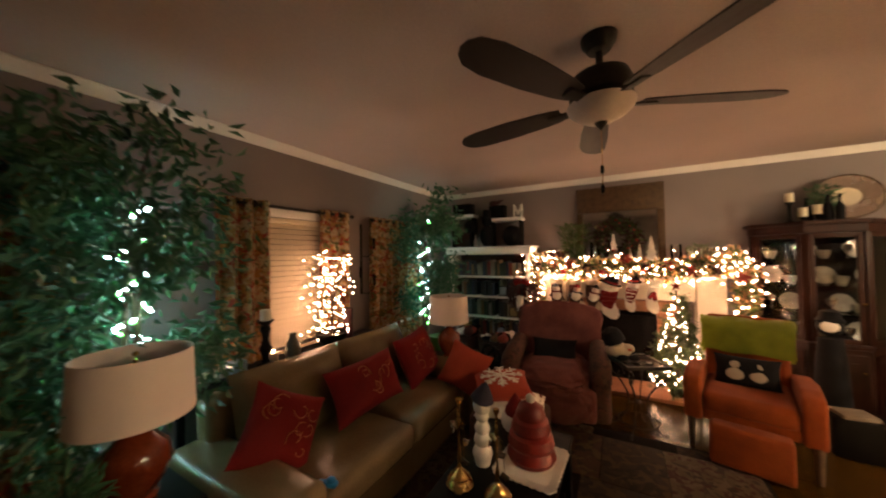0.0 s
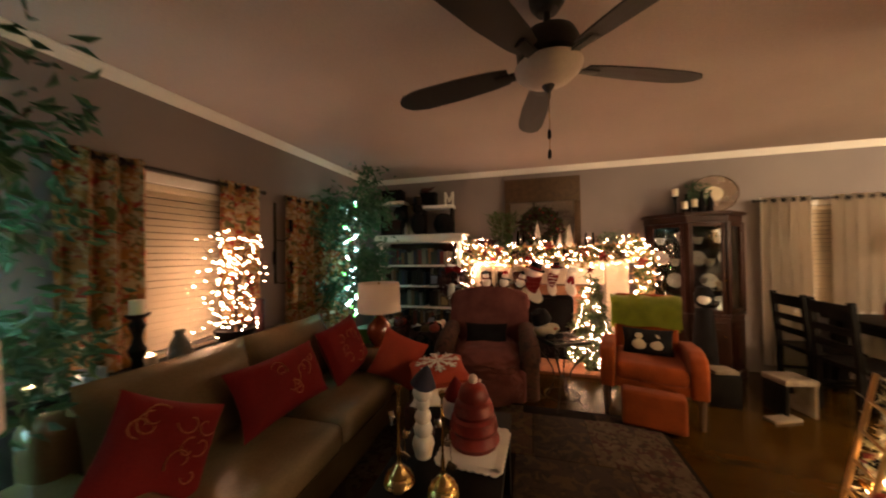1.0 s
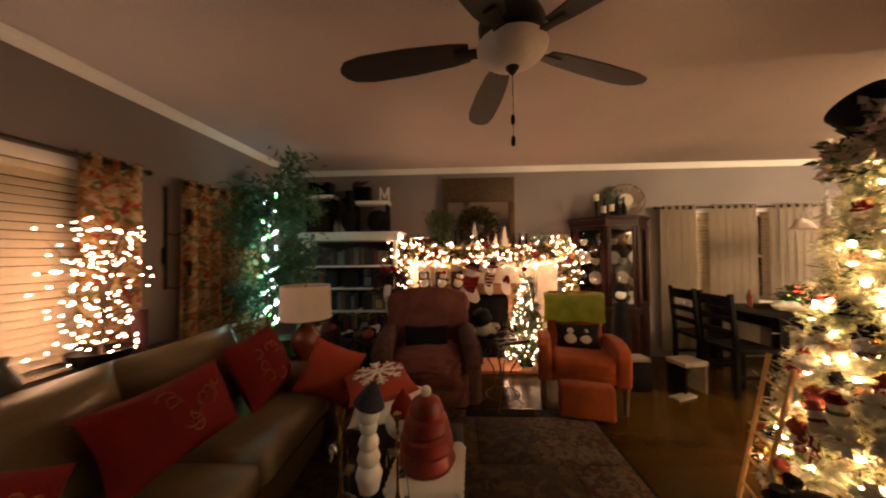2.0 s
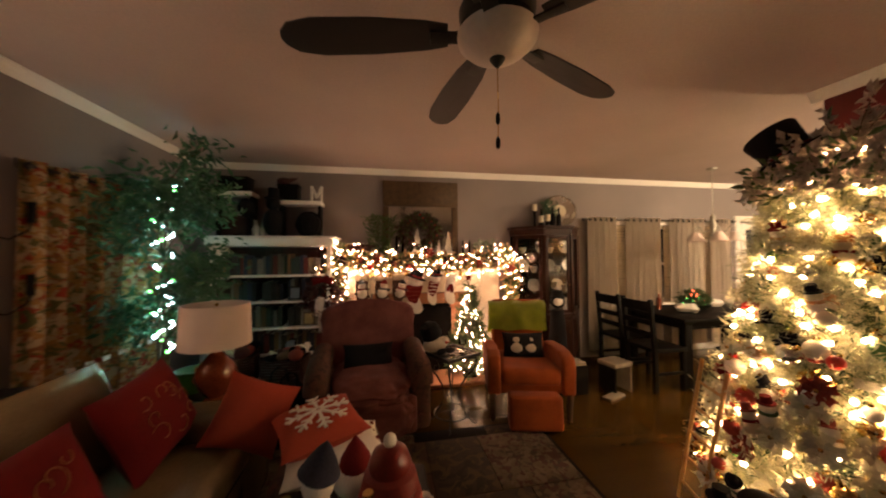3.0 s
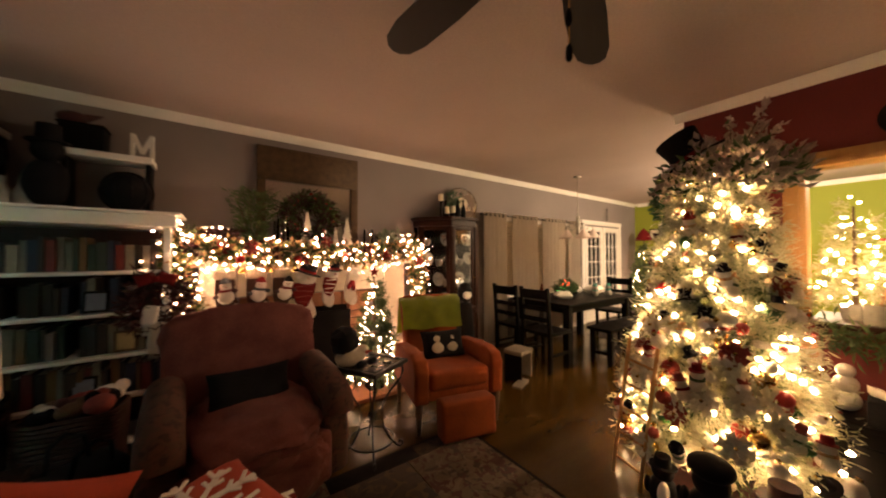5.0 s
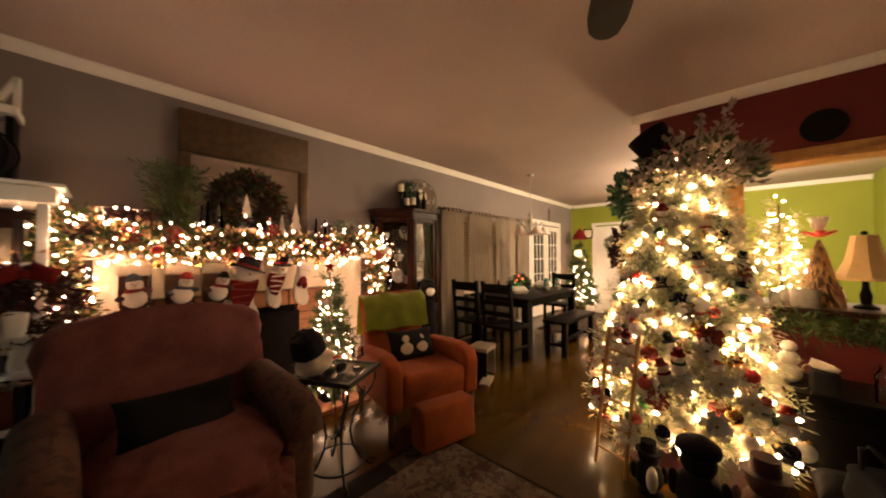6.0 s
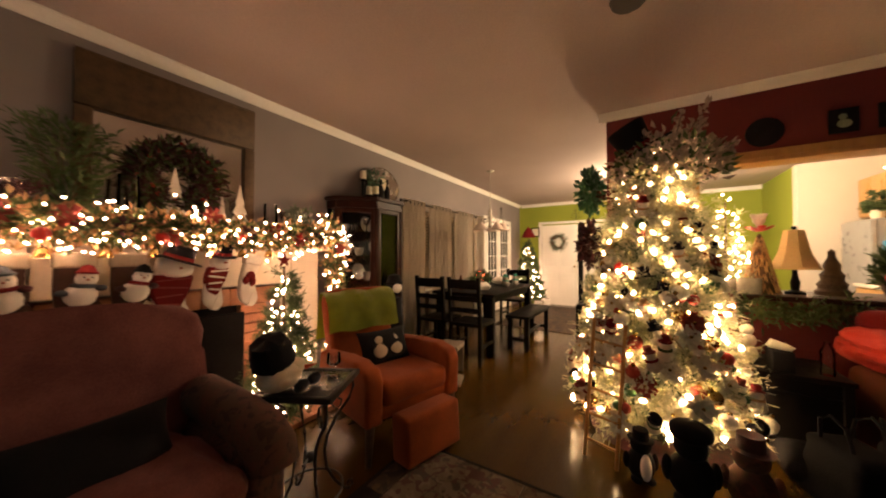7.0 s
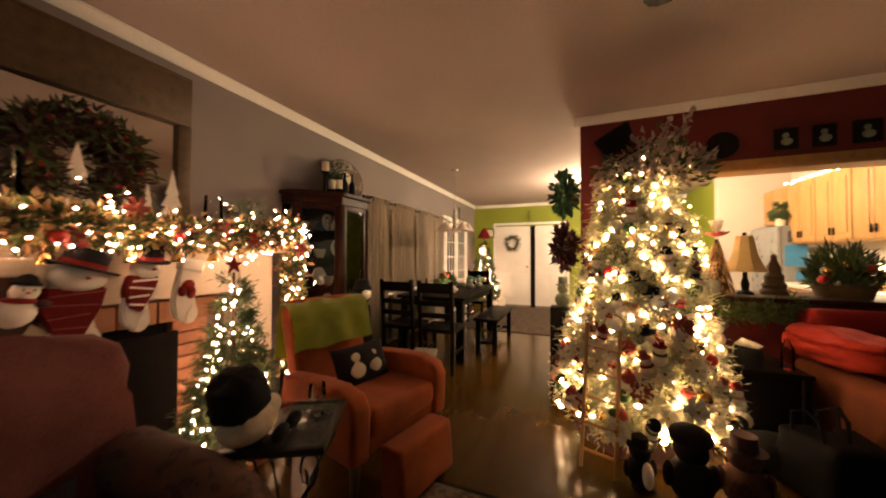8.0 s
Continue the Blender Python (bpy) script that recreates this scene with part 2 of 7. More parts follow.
M_REDCLOTH = noise_mat("red_cushion_cloth", (0.11, 0.006, 0.007), (0.18, 0.011, 0.011), 0.85, 0, 5, 170, 0.4, spec=0.2)
M_ORANGECLOTH = noise_mat("orange_cushion_cloth", (0.29, 0.03, 0.012), (0.40, 0.05, 0.02), 0.85, 0, 5, 170, 0.4)
M_EMBROID = noise_mat("gold_embroidery", (0.30, 0.10, 0.03), (0.42, 0.17, 0.05), 0.5, 0.3, 10, 150, 0.3)
M_GLASS = glass_mat("clear_glass")
M_MIRROR = noise_mat("mirror_glass", (0.7, 0.7, 0.7), (0.75, 0.75, 0.75), 0.05, 1.0, 2, 10, 0)
M_LEAF = noise_mat("ficus_leaf", (0.02, 0.075, 0.035), (0.065, 0.18, 0.085), 0.45, 0, 4, 30, 0.1)
M_PINE = noise_mat("pine_needles", (0.02, 0.05, 0.015), (0.09, 0.13, 0.035), 0.6, 0, 6, 50, 0.1)
M_FLOCK = noise_mat("flocked_needles", (0.27, 0.28, 0.16), (0.72, 0.69, 0.52), 0.85, 0, 5, 50, 0.2)
M_BARK = noise_mat("bark", (0.06, 0.035, 0.02), (0.13, 0.08, 0.045), 0.85, 0, 10, 60, 0.5)
M_BLIND = noise_mat("blind_slat", (0.62, 0.52, 0.38), (0.70, 0.6, 0.46), 0.5, 0, 3, 60, 0.04)
M_FLORAL = spot_mat("floral_print", (0.60, 0.48, 0.30), [(0.30, 0.12, 0.05), (0.38, 0.05, 0.03), (0.14, 0.14, 0.05), (0.45, 0.25, 0.08)], 11, cut=0.54)
M_GREIGE = noise_mat("greige_curtain", (0.68, 0.61, 0.53), (0.8, 0.73, 0.64), 0.8, 0, 3, 200, 0.2)
M_CREAMFELT = plain_mat("cream_felt", (0.46, 0.38, 0.29), 0.95)
SOCK = plain_mat("brown_sock_felt", (0.06, 0.026, 0.016), 0.95)
M_DARKLEAF = noise_mat("burgundy_leaf", (0.02, 0.005, 0.006), (0.075, 0.012, 0.014), 0.6, 0, 5, 40, 0.1)
M_DUSTY = noise_mat("dusty_red_silk", (0.16, 0.02, 0.018), (0.30, 0.06, 0.045), 0.8, 0, 6, 80, 0.2)
M_STONE = noise_mat("painted_surround", (0.62, 0.54, 0.43), (0.72, 0.64, 0.52), 0.6, 0, 3, 60, 0.1)
M_BRICK = noise_mat("hearth_brick", (0.30, 0.13, 0.07), (0.42, 0.2, 0.11), 0.8, 0, 14, 90, 0.4)
# fireplace black; also paints the shade of the far door gap
M_SOOT_SHADE = noise_mat("soot_and_shade", (0.003, 0.003, 0.003), (0.008, 0.007, 0.007), 0.95, 0, 5, 60, 0.3, spec=0.1)
M_PANE = noise_mat("night_pane", (0.01, 0.012, 0.018), (0.014, 0.017, 0.024), 0.06, 0, 2, 10, 0)
M_WAX = noise_mat("ivory_wax", (0.68, 0.6, 0.45), (0.75, 0.68, 0.54), 0.5, 0, 6, 80, 0.05)
M_SILVER = noise_mat("silver_plate", (0.55, 0.53, 0.5), (0.7, 0.68, 0.64), 0.25, 1, 8, 60, 0.05)
M_WARM = glow_mat("warm_bulb", (1.0, 0.545, 0.31), BULB * 1.35)
M_COOLB = glow_mat("cool_bulb", (0.55, 0.95, 1.0), COOL)
M_GREENB = glow_mat("green_bulb", (0.1, 1.0, 0.1), COOL * 0.35)
M_TREEB = glow_mat("tree_bulb", (1.0, 0.60, 0.28), BULB * 1.05)
M_TWIGB = glow_mat("twig_bulb", (1.0, 0.545, 0.31), BULB * 0.72)
M_RUG = [spot_mat("rug_brown", (0.034, 0.019, 0.012), [(0.014, 0.008, 0.006), (0.06, 0.034, 0.014)], 9, 0.95, 0.53),
         spot_mat("rug_beige", (0.085, 0.06, 0.034), [(0.034, 0.02, 0.012), (0.105, 0.078, 0.05), (0.05, 0.014, 0.009)], 10, 0.95, 0.53),
         noise_mat("rug_black", (0.005, 0.004, 0.004), (0.014, 0.010, 0.009), 0.95, 0, 9, 150, 0.6, spec=0.1),
         spot_mat("rug_rust", (0.05, 0.019, 0.01), [(0.014, 0.007, 0.005), (0.066, 0.04, 0.014)], 9, 0.95, 0.53)]
# ---- the large structure ----
H = 2.602
XL, YF, XR, XFAR, YB = -2.32, 5.05, 2.75, 7.7, -1.6
b = nb(); box(b, (2.7, 1.75, -0.06), (10.4, 7.0, 0.12)); solid("floor", b, M_FLOOR, "dark glossy wooden plank floor", "floor", "structure")
b = nb(); box(b, (2.7, 1.75, H + 0.06), (10.4, 7.0, 0.12)); solid("ceiling", b, M_CEIL, "off-white painted plaster ceiling", "ceiling", "structure")


def wall_pieces(b, along, at, thick, span, holes):
    """A wall along x or y at a plane, with rectangular holes (from, to, low, high) that go right through."""
    edges = sorted({span[0], span[1], *[v for h in holes for v in h[:2]]})
    for lo, hi in zip(edges, edges[1:]):
        zs = [(0.0, H)]
        for h in holes:
            if h[0] <= lo and hi <= h[1]:
                zs = [(0.0, h[2]), (h[3], H)]
        for z0, z1 in zs:
            if z1 - z0 > 0.001:
                c, s = ((lo + hi) / 2, at, (z0 + z1) / 2), (hi - lo, thick, z1 - z0)
                if along == "y":
                    c, s = (c[1], c[0], c[2]), (s[1], s[0], s[2])
                box(b, c, s)
    return b


W0, W1, W2 = (-0.2, 0.78, 0.76, 1.95), (1.78, 2.68, 0.76, 1.95), (3.42, 4.2, 0.76, 1.95)
D1, D2 = (3.0, 5.0, 0.75, 1.92), (5.45, 6.85, 0.02, 1.98)
solid("wall_west", wall_pieces(nb(), "y", XL - 0.08, 0.16, (YB, YF + 0.16), [W0, W1, W2]), M_WALL, "grey painted living room wall with windows", "wall", "structure", smooth=0)
solid("wall_north", wall_pieces(nb(), "x", YF + 0.08, 0.16, (XL, XFAR), [D1, D2]), M_WALL, "grey painted wall behind the fireplace and dining table", "wall", "structure", smooth=0)
solid("wall_red", wall_pieces(nb(), "y", XR + 0.07, 0.14, (YB, 2.55), [(-0.5, 1.9, 0.92, 2.0)]), M_RED, "dark red painted partition with an open pass-through", "wall", "structure", smooth=0)
solid("wall_south", wall_pieces(nb(), "x", YB - 0.08, 0.16, (XL - 0.16, XFAR), []), M_WALL, "plain grey wall", "wall", "structure", smooth=0)
solid("wall_east", wall_pieces(nb(), "y", XFAR + 0.08, 0.16, (0.3, YF + 0.16), []), M_GREEN, "lime green painted end wall of the dining area", "wall", "structure", smooth=0)
solid("wall_lime", wall_pieces(nb(), "x", 0.22, 0.16, (6.265, XFAR), []), M_GREEN, "lime green painted side wall", "wall", "structure", smooth=0)
solid("wall_cream", wall_pieces(nb(), "y", 6.18, 0.16, (YB, 0.31), []), M_CREAM, "cream painted kitchen wall", "wall", "structure", smooth=0)
solid("wall_kitchen", wall_pieces(nb(), "x", -0.68, 0.12, (XR + 0.14, 6.1), []), M_CREAM, "cream painted wall behind the kitchen cabinets", "wall", "structure", smooth=0)


def crown(name, p, q, into):
    """Crown moulding from p to q along the top of a wall; into is the way into the room."""
    p, q, n = Vector((*p, 0)), Vector((*q, 0)), Vector((*into, 0))
    prof = [(0, 0.072), (0.008, 0.072), (0.011, 0.062), (0.023, 0.038), (0.034, 0.021), (0.04, 0.009), (0.048, 0.009), (0.048, 0), (0, 0)]
    b = nb()
    ends = [[b.verts.new(o + n * d + Vector((0, 0, H - 0.002 - z))) for d, z in prof] for o in (p, q)]
    for i in range(len(prof)):
        j = (i + 1) % len(prof)
        b.faces.new((ends[0][i], ends[0][j], ends[1][j], ends[1][i]))
    for e in ends:
        b.faces.new(e)
    return solid(name, b, M_TRIM, "white crown moulding along the ceiling", "moulding", "structure", smooth=0)


crown("trim_west", (XL + 0.001, YB), (XL + 0.001, YF), (1, 0))
crown("trim_north", (XL + 0.062, YF - 0.001), (XFAR, YF - 0.001), (0, -1))
crown("trim_red", (XR - 0.001, YB), (XR - 0.001, 2.612), (-1, 0))
crown("trim_red_end", (XR - 0.001, 2.551), (XR + 0.14, 2.551), (0, 1))
crown("trim_east", (XFAR - 0.001, 0.3), (XFAR - 0.001, YF - 0.062), (-1, 0))
for n, c, s in (("baseboard_west", (XL + 0.008, 1.7, 0.05), (0.015, 6.6, 0.1)), ("baseboard_north", (4.9, YF - 0.008, 0.05), (0.9, 0.015, 0.1)), ("baseboard_red", (XR - 0.008, 0.5, 0.05), (0.015, 4.1, 0.1)), ("baseboard_east", (XFAR - 0.008, 2.0, 0.05), (0.015, 1.6, 0.1))):
    solid(n, box(nb(), c, s, 0.004), M_TRIM, "white painted baseboard", "baseboard", "structure")

# pass-through: oak lining and ledge
pt = thing("pass_through_frame", "oak casing round the open pass-through in the red wall", "window frame", kind="structure")
part("jamb", box(nb(), (XR + 0.06, 1.885, 1.475), (0.22, 0.035, 1.07), 0.006), M_OAK, pt)
part("head", box(nb(), (XR + 0.06, 0.68, 1.985), (0.22, 2.37, 0.035), 0.006), M_OAK, pt)
part("casing", box(nb(), (XR - 0.012, 1.935, 1.47), (0.02, 0.085, 1.1), 0.004), M_OAK, pt)
part("casing", box(nb(), (XR - 0.012, 0.7, 2.035), (0.02, 2.45, 0.06), 0.004), M_OAK, pt)
solid("ledge", box(nb(), (XR + 0.15, 0.68, 0.94), (0.62, 2.36, 0.04), 0.012), M_DARKWOOD, "dark polished wooden bar ledge of the pass-through", "counter", "structure")


def blind(name, at, width, low, high, axis):
    """A lowered slatted blind; axis is the way its face looks."""
    t = thing(name, "closed cream slatted blind lowered over the window", "blind", pose(*at, 0, 0, 0 if axis == "y" else 90), "window blinds")
    part("headrail", box(nb(), (0, 0, high - 0.02), (width, 0.05, 0.04), 0.004), M_BLIND, t)
    n = int((high - low - 0.06) / 0.047)
    s = part("slat", box(nb(), (0, 0, 0), (width - 0.01, 0.048, 0.003)), M_BLIND, t, smooth=0)
    s.matrix_basis = pose(0, 0, high - 0.065, 62, 0, 0)
    for i in range(1, n):
        again(s, pose(0, 0, high - 0.065 - 0.047 * i, 62 + RNG.normal() * 1.0, RNG.normal() * 0.15, 0), t)
    part("bottom_rail", box(nb(), (0, 0, low + 0.012), (width - 0.01, 0.03, 0.022), 0.004), M_BLIND, t)
    for dx in (-width * 0.33, width * 0.33):
        part("cord", tube(nb(), [(dx, -0.028, high - 0.04), (dx, -0.028, low + 0.02)], 0.0015, 4), M_WHITE, t)
    return t


def window(name, along, at, lo, hi, z0, z1):
    """A sash window set in a wall's hole: casing, sill, frame bars, panes."""
    t = thing(name, "white framed sash window, dark at night", "window", kind="structure")
    w, h, mid = hi - lo, z1 - z0, (lo + hi) / 2

    def put(nm, off, zc, out, sx, sz, d, m):
        c, s = ((mid + off, at + out, zc), (sx, d, sz)) if along == "x" else ((at + out, mid + off, zc), (d, sx, sz))
        return part(nm, box(nb(), c, s, 0.003), m, t)
    sgn = -1 if along == "x" else 1
    for k in (-1, 1):
        put("window_frame", k * (w / 2 - 0.022), (z0 + z1) / 2, -sgn * 0.09, 0.04, h - 0.004, 0.05, M_TRIM)
        put("casing", k * (w / 2 + 0.035), (z0 + z1) / 2, sgn * 0.009, 0.07, h + 0.14, 0.016, M_TRIM)
    for z in (z0 + 0.022, (z0 + z1) / 2, z1 - 0.022):
        put("window_frame", 0, z, -sgn * 0.09, w - 0.09, 0.04, 0.045, M_TRIM)
    put("casing", 0, z1 + 0.037, sgn * 0.009, w, 0.07, 0.018, M_TRIM)
    put("window_sill", 0, z0 - 0.012, sgn * 0.02, w + 0.16, 0.028, 0.16, M_TRIM)
    for z in ((z0 * 3 + z1) / 4, (z0 + 3 * z1) / 4):
        put("pane", 0, z, -sgn * 0.1, w - 0.09, h / 2 - 0.05, 0.008, M_PANE)
    return t


for i, w in enumerate((W0, W1, W2)):
    window(f"window_{i + 1}", "y", XL, *w)
    blind("window_blind", (XL - 0.02, (w[0] + w[1]) / 2, 0), w[1] - w[0] - 0.02, w[2] + 0.005, w[3] - 0.005, "x")
window("window_4", "x", YF, *D1)
for k in (3.5, 4.5):
    blind("window_blind", (k, YF + 0.02, 0), 0.96, D1[2] + 0.005, D1[3] - 0.005, "y")


def cloth(width, height, folds, depth, n=None, seed=0.0, flare=0.0):
    """A hanging curtain panel in its own xz plane, top at z=0."""
    b = nb()
    n = n or folds * 12
    rows = 14
    grid = []
    for j in range(rows + 1):
        v = j / rows
        r = []
        for i in range(n + 1):
            u = i / n
            ph = 2 * math.pi * folds * u + 0.5 * math.sin(3 * u + seed) + 0.35 * math.sin(2.2 * v + 5 * u + seed)
            d = depth * (0.85 + 0.25 * noise.noise((u * 3, v * 2, seed)))
            r.append(b.verts.new((width * (u - 0.5) * (1 + flare * v) + 0.012 * math.sin(2 * ph) , d * math.sin(ph), -height * v)))
        grid.append(r)
    for lo, hi in zip(grid, grid[1:]):
        for i in range(n):
            b.faces.new((lo[i], lo[i + 1], hi[i + 1], hi[i]))
    bmesh.ops.solidify(b, geom=b.faces[:], thickness=0.004)
    return b


def curtains(name, label, at, rz, panels, rod, height, mat, group, metal):
    """One rod with its panels: each (middle, width, folds)."""
    t = thing(name, label, "curtain", pose(*at, 0, 0, rz), group)
    part("rod", cyl(nb(), (rod[0], 0, 0), 0.011, 0.011, rod[1] - rod[0], 12, 0, 90, 0), metal, t, "thin dark metal rod")
    for x in rod:
        part("finial", ball(nb(), (x, 0, 0), 0.022), metal, t)
    for i, (x, w, f) in enumerate(panels):
        p = part("curtain_panel", cloth(w, height, f, 0.05, seed=i * 1.7 + at[0]), mat, t)
        p.location = (x, 0, 0.035)
        ring = part("grommet", lathe(nb(), [(0.02, -0.003), (0.03, -0.003), (0.03, 0.003), (0.02, 0.003)], seg=14), metal, t)
        ring.matrix_basis = pose(x - w / 2, 0, 0, 90, 0, 40)
        for k in range(1, 2 * f):
            again(ring, pose(x - w / 2 + w * k / (2 * f), 0, 0, 90, 0, 40 if k % 2 else -40), t)
    for x in (rod[0] + 0.06, rod[1] - 0.06):
        part("bracket", box(nb(), (x, 0.04, -0.005), (0.015, 0.08, 0.02), 0.002), metal, t)
    return t


# west wall: local x runs along +y
curtains("floral_curtains", "floral printed curtains in rust, gold and cream on a dark rod", (XL + 0.09, 2.18, 2.025), 90, [(-0.45, 0.40, 3), (0.42, 0.36, 3)], (-0.68, 0.66), 1.45, M_FLORAL, "floral curtains", M_IRON)
curtains("floral_curtains", "floral printed curtains in rust, gold and cream on a dark rod", (XL + 0.09, 0.27, 2.045), 90, [(-0.45, 0.38, 3), (0.43, 0.36, 3)], (-0.68, 0.66), 2.0, M_FLORAL, "floral curtains", M_IRON)
curtains("floral_curtains", "floral printed curtains in rust, gold and cream on a dark rod", (XL + 0.09, 3.81, 2.02), 90, [(-0.38, 0.68, 5), (0.26, 0.52, 4)], (-0.66, 0.66), 1.6, M_FLORAL, "floral curtains", M_IRON)
# dining window, facing -y
curtains("dining_curtains", "greige grommet curtains half drawn over a dining window", (4.0, YF - 0.1, 1.985), 180, [(1.13, 0.46, 5), (0.44, 0.58, 6), (-0.33, 0.58, 6), (-0.95, 0.34, 4)], (-1.2, 1.42), 1.9, M_GREIGE, "", M_IRON)

# french doors and the far white doors
fd = thing("door_1", "white french doors with small dark panes", "door", kind="structure")
for x0, x1 in ((5.46, 6.14), (6.16, 6.84)):
    b = nb()
    for x in (x0 + 0.05, x1 - 0.05):
        box(b, (x, YF + 0.0, 1.0), (0.10, 0.045, 1.94), 0.004)
    for z, h in ((0.16, 0.26), (1.92, 0.1)):
        box(b, ((x0 + x1) / 2, YF + 0.0, z), (x1 - x0 - 0.2, 0.043, h), 0.004)
    leaf = part("door_leaf", b, M_TRIM, fd)
    for i in range(3):
        for j in range(5):
            w, h = (x1 - x0 - 0.2) / 3, (1.87 - 0.29) / 5
            part("pane", box(nb(), (x0 + 0.1 + w * (i + 0.5), YF + 0.005, 0.29 + h * (j + 0.5)), (w - 0.02, 0.006, h - 0.02)), M_PANE, leaf, smooth=0)
    for i in range(1, 3):
        part("glazing_bar", box(nb(), (x0 + 0.1 + (x1 - x0 - 0.2) * i / 3, YF, 1.08), (0.02, 0.03, 1.58), 0.003), M_TRIM, leaf)
    for j in range(1, 5):
        part("glazing_bar", box(nb(), ((x0 + x1) / 2, YF, 0.29 + 1.58 * j / 5), (x1 - x0 - 0.2, 0.028, 0.02), 0.003), M_TRIM, leaf)
for c, s in (((5.40, YF - 0.012, 1.0), (0.09, 0.022, 2.0)), ((6.90, YF - 0.012, 1.0), (0.09, 0.022, 2.0)), ((6.15, YF - 0.012, 2.045), (1.6, 0.024, 0.09))):
    part("casing", box(nb(), c, s, 0.004), M_TRIM, fd)


def panel_door(name, y0, y1, label):
    t = thing(name, label, "door", kind="structure")
    part("door_leaf", box(nb(), (XFAR - 0.022, (y0 + y1) / 2, 1.01), (0.04, y1 - y0, 2.02), 0.004), M_TRIM, t)
    for z, h in ((0.5, 0.62), (1.35, 0.72), (1.87, 0.16)):
        for k in (-1, 1):
            part("door_panel", box(nb(), (XFAR - 0.046, (y0 + y1) / 2 + k * (y1 - y0) * 0.225, z), (0.012, (y1 - y0) * 0.34, h), 0.006), M_TRIM, t)
    knob = nb()
    ball(knob, (XFAR - 0.085, y0 + 0.07, 0.98), 0.028)
    cyl(knob, (XFAR - 0.044, y0 + 0.07, 0.98), 0.012, 0.012, 0.04, 10, 0, -90, 0)
    part("door_handle", knob, M_BRASS, t)
    return t


panel_door("door_2", 3.58, 4.44, "white panelled door, closed, with a wreath on it")
panel_door("door_3", 2.75, 3.46, "white panelled door beside a dark gap")
for k in (4.49, 2.70):
    solid("trim_door", box(nb(), (XFAR - 0.011, k, 1.03), (0.02, 0.08, 2.06), 0.003), M_TRIM, "white door casing", "trim", "structure")
solid("trim_door_head", box(nb(), (XFAR - 0.012, 3.6, 2.085), (0.022, 1.86, 0.06), 0.003), M_TRIM, "white casing over the far doors", "trim", "structure")
# no opening is cut here: a black strip stands in for the gap's shade
solid("door_gap_shade", box(nb(), (XFAR - 0.01, 3.52, 1.01), (0.015, 0.11, 2.02)), M_SOOT_SHADE, "black strip painted as the shade of a gap beside a white door", "opening", "structure")

# rug of patched rectangles
rug = thing("rug", "patchwork rug in brown, beige and black on the wooden floor", "rug", pose(0.0, 0, 0))
part("backing", box(nb(), (-0.02, 2.05, 0.005), (2.26, 3.06, 0.008), 0.003), M_RUG[2], rug)
y = 0.55
row = 0
while y < 3.5:
    h = (0.62, 0.46, 0.7, 0.5, 0.6)[row % 5]
    h = min(h, 3.55 - y)
    x, k = -1.12, 0
    while x < 1.04:
        w = (0.5, 0.72, 0.42, 0.6)[(k + row) % 4]
        w = min(w, 1.08 - x)
        part("patch", box(nb(), (x + w / 2, y + h / 2, 0.012), (w - 0.005, h - 0.005, 0.009), 0.002), M_RUG[(0, 1, 2, 1, 3, 0, 1)[(k * 3 + row * 2) % 7]], rug)
        x, k = x + w, k + 1
    y, row = y + h, row + 1
# ---- fireplace ----
fp = thing("fireplace", "painted fireplace with a wide mantel and a black firebox", "fireplace", kind="structure")
FY = YF - 0.001
part("pilaster", box(nb(), (-0.52, FY - 0.09, 0.66), (0.26, 0.18, 1.32), 0.006), M_STONE, fp)
part("pilaster", box(nb(), (1.14, FY - 0.09, 0.66), (0.26, 0.18, 1.32), 0.006), M_STONE, fp)
part("frieze", box(nb(), (0.31, FY - 0.085, 1.17), (1.38, 0.17, 0.30), 0.004), M_STONE, fp)
part("mantel_shelf", box(nb(), (0.3, FY - 0.14, 1.35), (2.3, 0.28, 0.055), 0.012), M_STONE, fp)
part("mantel_moulding", box(nb(), (0.3, FY - 0.12, 1.31), (2.2, 0.23, 0.03), 0.01), M_STONE, fp)
part("firebox", box(nb(), (0.28, FY - 0.03, 0.43), (0.70, 0.05, 0.86)), M_SOOT_SHADE, fp, "black firebox")
for k in (-1, 1):
    for i in range(11):
        part("brick", box(nb(), (0.28 + k * 0.46, FY - 0.05, 0.045 + 0.078 * i), (0.2, 0.09, 0.068), 0.006), M_BRICK, fp)
for i in range(7):
    part("brick", box(nb(), (-0.27 + 0.185 * i, FY - 0.05, 0.93), (0.175, 0.09, 0.13), 0.006), M_BRICK, fp)
part("fire_screen", box(nb(), (0.29, FY - 0.16, 0.42), (0.68, 0.025, 0.80), 0.004), M_SOOT_SHADE, fp, "black mesh fire screen")
part("hearth", box(nb(), (0.31, FY - 0.32, 0.02), (1.7, 0.64, 0.04), 0.008), M_BRICK, fp)

# mirror over the mantel
mr = thing("mantel_mirror", "tall mirror in a heavy bronze carved frame above the mantel", "mirror")
b = nb()
box(b, (0.26, FY - 0.025, 2.29), (0.99, 0.05, 0.33), 0.012)
box(b, (-0.195, FY - 0.025, 1.76), (0.08, 0.05, 0.73), 0.012)
box(b, (0.715, FY - 0.025, 1.76), (0.08, 0.05, 0.73), 0.012)
box(b, (0.26, FY - 0.025, 1.42), (0.99, 0.05, 0.07), 0.012)
part("frame", b, M_GOLD, mr)
part("mirror_glass", box(nb(), (0.26, FY - 0.012, 1.78), (0.84, 0.01, 0.68)), M_MIRROR, mr)
